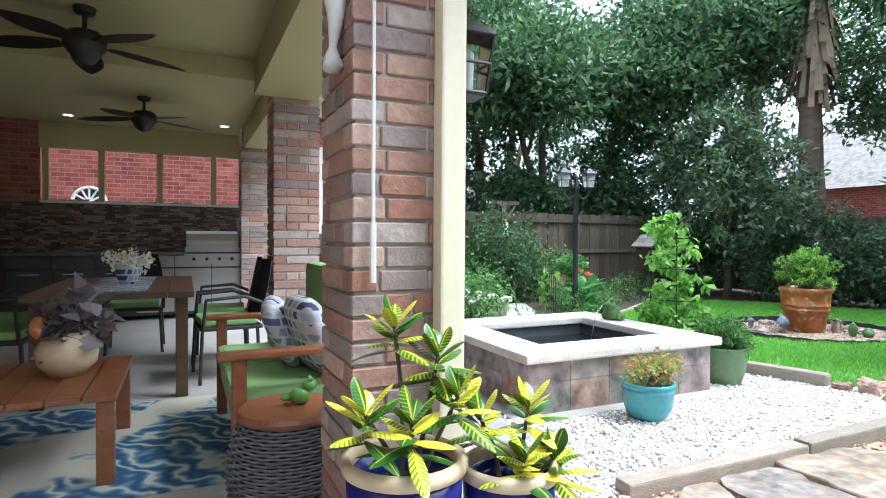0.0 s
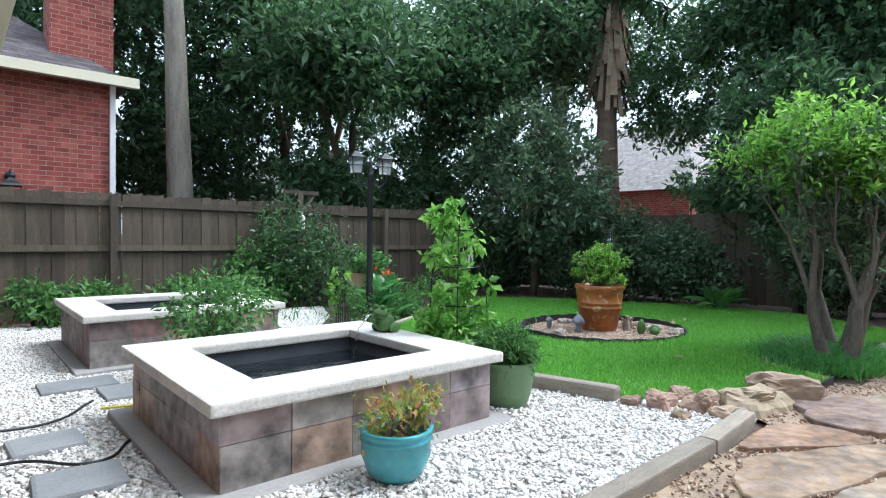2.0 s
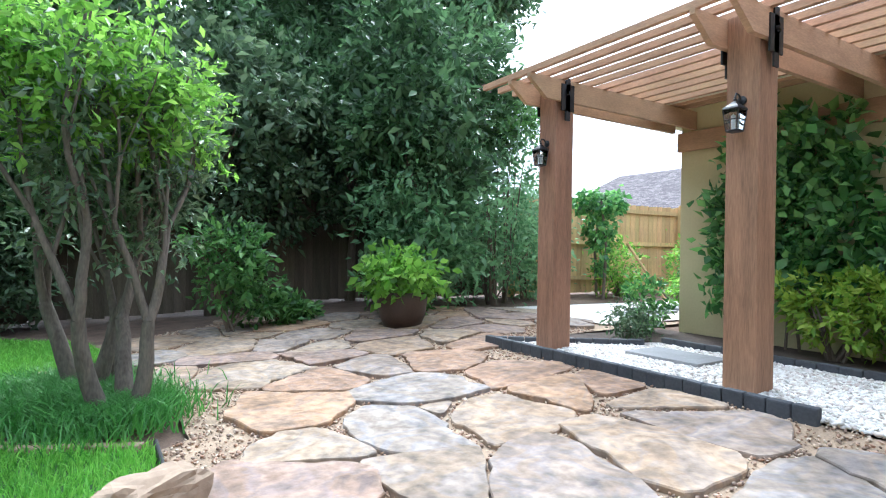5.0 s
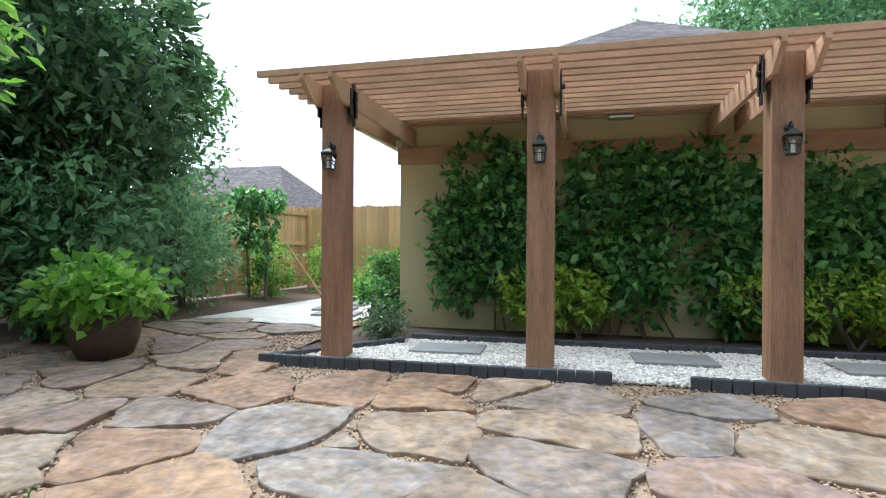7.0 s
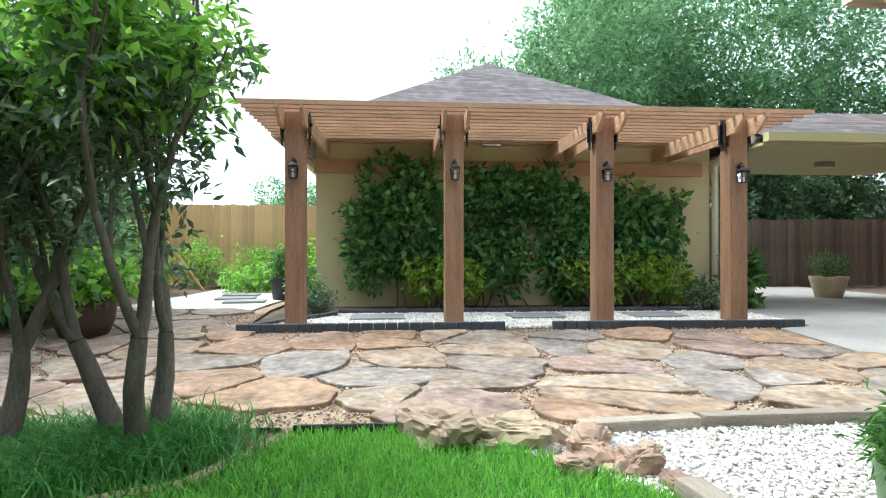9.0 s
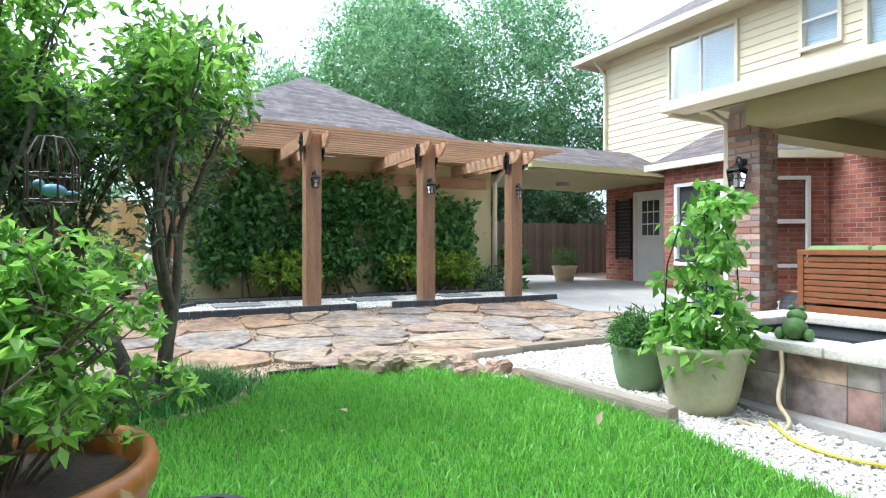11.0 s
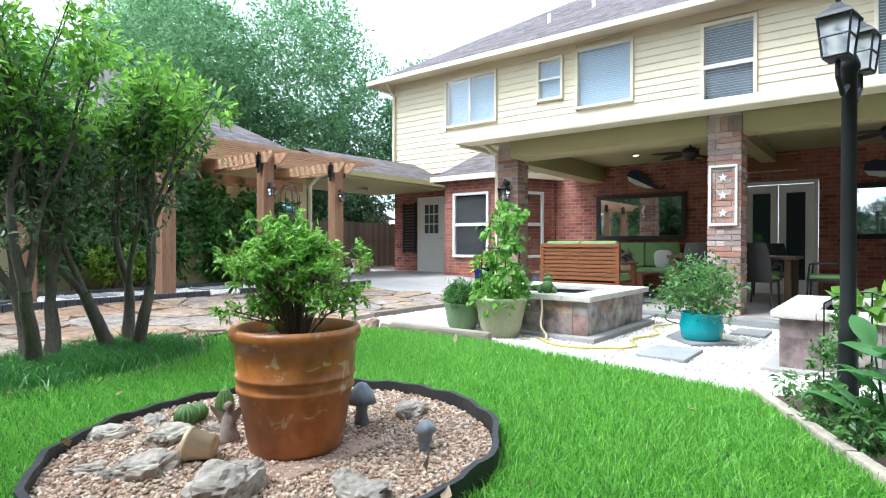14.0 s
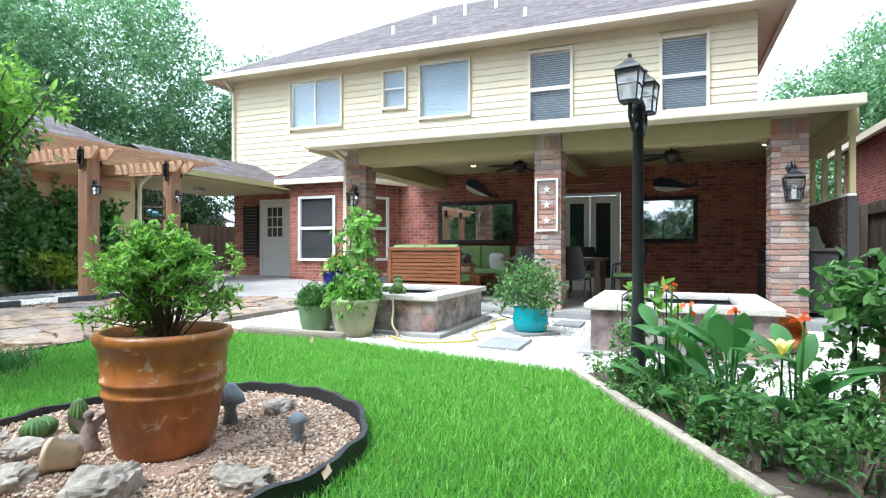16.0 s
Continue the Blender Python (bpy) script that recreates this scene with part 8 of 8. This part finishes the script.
# ---- flagstones ----
def clip(poly, p, n):
    out = []
    for i in range(len(poly)):
        a, b = poly[i], poly[(i + 1) % len(poly)]
        da, db = (a[0] - p[0]) * n[0] + (a[1] - p[1]) * n[1], (b[0] - p[0]) * n[0] + (b[1] - p[1]) * n[1]
        if da <= 0:
            out.append(a)
        if (da < 0 < db) or (db < 0 < da):
            t = da / (da - db)
            out.append((a[0] + (b[0] - a[0]) * t, a[1] + (b[1] - a[1]) * t))
    return out


def flagstones():
    rng = random.Random(11)
    seeds = []
    STONE = [(2.4, 0.05), (8.0, 0.05), (8.3, -1.9), (10.4, -2.2), (11.3, 1.4), (10.4, 2.95), (9.6, 2.75), (8.8, 2.55), (7.0, 2.55), (6.3, 2.72), (5.75, 2.7), (2.4, 2.7)]
    for j in range(-8, 10):
        for i in range(0, 18):
            x = 2.0 + i * 0.76 + (0.38 if j % 2 else 0) + rng.uniform(-0.34, 0.34)
            y = j * 0.5 + rng.uniform(-0.22, 0.22)
            seeds.append((x, y, rng.uniform(-0.16, 0.16)))
    fl = root("flagstone_terrace", (6, 1.3, g(1.3)), "irregular tan and grey flagstones set in pea gravel", "paving", kind="structure")
    inv = fl.matrix_world.inverted()
    for sx, sy, sw in seeds:
        if not inside([sx], [sy], STONE)[0]:
            continue
        poly = [(sx - 1, sy - 1), (sx + 1, sy - 1), (sx + 1, sy + 1), (sx - 1, sy + 1)]
        for ox, oy, ow in seeds:
            dx, dy = ox - sx, oy - sy
            dd = math.hypot(dx, dy)
            if 0 < dd < 1.7:
                gap = rng.uniform(0.006, 0.024)
                f = min(0.8, max(0.2, 0.5 + (sw - ow) * 0.35 / dd)) - gap / dd
                turn = rng.uniform(-0.22, 0.22)
                poly = clip(poly, (sx + dx * f, sy + dy * f), (dx - dy * turn, dy + dx * turn))
        poly = clip(poly, (0, 0.045), (0, -1)) if sx < 8.0 else poly
        if sx < 5.7:
            poly = clip(poly, (0, 2.72), (0, 1))
        if len(poly) < 3:
            continue
        for _ in range(2):      # wear the corners round
            poly = [q for a, b in zip(poly, poly[1:] + poly[:1]) for q in ((a[0] * 0.84 + b[0] * 0.16, a[1] * 0.84 + b[1] * 0.16), (a[0] * 0.16 + b[0] * 0.84, a[1] * 0.16 + b[1] * 0.84))]
        pts = []
        n = len(poly)
        for i in range(n):
            a, b = poly[i], poly[(i + 1) % n]
            L = math.hypot(b[0] - a[0], b[1] - a[1])
            m = max(1, int(L / 0.06))
            for k in range(m):
                t = k / m
                x, y = a[0] + (b[0] - a[0]) * t, a[1] + (b[1] - a[1]) * t
                q = 0.16 * noise.noise(Vector((x * 3.1, y * 3.1, 2.0))) + 0.11 * noise.noise(Vector((x * 9, y * 9, 5.0))) + 0.04 * noise.noise(Vector((x * 31, y * 31, 9.0)))
                w = 0.0
                x, y = x + (sx - x) * w, y + (sy - y) * w
                pts.append((x + q * (x - sx), y + q * (y - sy)))
        bm = bmesh.new()
        lift = rng.uniform(-0.008, 0.012)
        tilt = (rng.uniform(-0.012, 0.012), rng.uniform(-0.012, 0.012))
        h = lambda x, y, dz: (x, y, g(y) + dz + lift + tilt[0] * (x - sx) + tilt[1] * (y - sy))
        top = [bm.verts.new(h(sx + (x - sx) * 0.985, sy + (y - sy) * 0.985, 0.008)) for x, y in pts]
        mid = [bm.verts.new(h(x, y, 0.001)) for x, y in pts]
        low = [bm.verts.new(h(sx + (x - sx) * 0.99, sy + (y - sy) * 0.99, -0.05)) for x, y in pts]
        c = bm.verts.new(h(sx, sy, 0.014))
        n = len(pts)
        for k in range(n):
            bm.faces.new((top[k], top[(k + 1) % n], c))
            bm.faces.new((mid[k], mid[(k + 1) % n], top[(k + 1) % n], top[k]))
            bm.faces.new((low[k], low[(k + 1) % n], mid[(k + 1) % n], mid[k]))
        bmesh.ops.transform(bm, matrix=inv, verts=bm.verts)
        part("flagstone", bm, M_flag, fl)


flagstones()

# ---- gravel and grass ----
R = np.random.default_rng(8)
POND = lambda q: ~(((q[:, 0] > 2.5) & (q[:, 0] < 4.4) & (q[:, 1] > 3.82) & (q[:, 1] < 5.55)) | ((q[:, 0] > 2.54) & (q[:, 0] < 4.48) & (q[:, 1] > 6.99) & (q[:, 1] < 8.81)))
q = scatter(R, WHITE, 105000)
q = q[POND(q)]
pebbles("white_gravel", R, q, 0.0128, M_white, "white marble gravel round the ponds")
pebbles("pergola_pebbles", R, scatter(R, [(1.97, -1.3), (7.1, -1.3), (7.85, -0.1), (7.85, -0.04), (1.97, -0.04)], 26000), 0.018, M_white, "white marble gravel under the pergola")
q = scatter(R, PEA, 90000)
pebbles("pea_pebbles", R, q[q[:, 1] > -1.5][:52000], 0.009, M_pea, "tan pea gravel between the flagstones", 0.7, -0.011)
pebbles("ring_pebbles", R, scatter(R, RING, 16000), 0.011, M_pea, "tan pea gravel in the ring garden", 0.7, 0.014)
q = scatter(R, LAWN, 260000)
q = q[((q[:, 0] - RX) ** 2 + ((q[:, 1] - RY) / 0.93) ** 2) > (RR + 0.04) ** 2]
near = (q[:, 0] > 5.0) & (q[:, 0] < 10.5)
blades("lawn_grass", R, q[near], 0.035, 0.085, 0.007, M_grass, "thick bright green lawn grass", 0.45)
blades("lawn_grass_far", R, q[~near], 0.035, 0.08, 0.009, M_grass, "thick bright green lawn grass", 0.45)
q = np.concatenate([np.array(c) + R.normal(0, 0.19, (2600, 2)) for c in ((7.66, 2.98), (8.18, 3.08), (7.9, 3.25), (8.4, 3.3), (7.5, 3.0))])
blades("border_grass", R, q, 0.08, 0.18, 0.01, M_liriope, "dark border grass round the tree stems", 0.6)
q = scatter(R, [(5.5, 7.2), (8.3, 8.85), (9.5, 9.5), (8, 10.5), (5, 10.3)], 500)
blades("bed_weeds", R, q, 0.05, 0.2, 0.02, M_liriope, "low green plants on the bed", 0.7)
LV = scatter(R, [(5.5, 3.5), (9, 3.6), (10.5, 6), (8, 8), (5.6, 6.8)], 26)
v, f = leaf_mesh(R, np.c_[LV, np.interp(LV[:, 1], [k[0] for k in KN], [k[1] for k in KN]) + 0.07], 0.07, 0.6, 0.9)
tagged(mesh_of("fallen_leaves", v, f, M_deadfrond), "dry brown leaves fallen on the lawn", "leaves", kind="stuff")
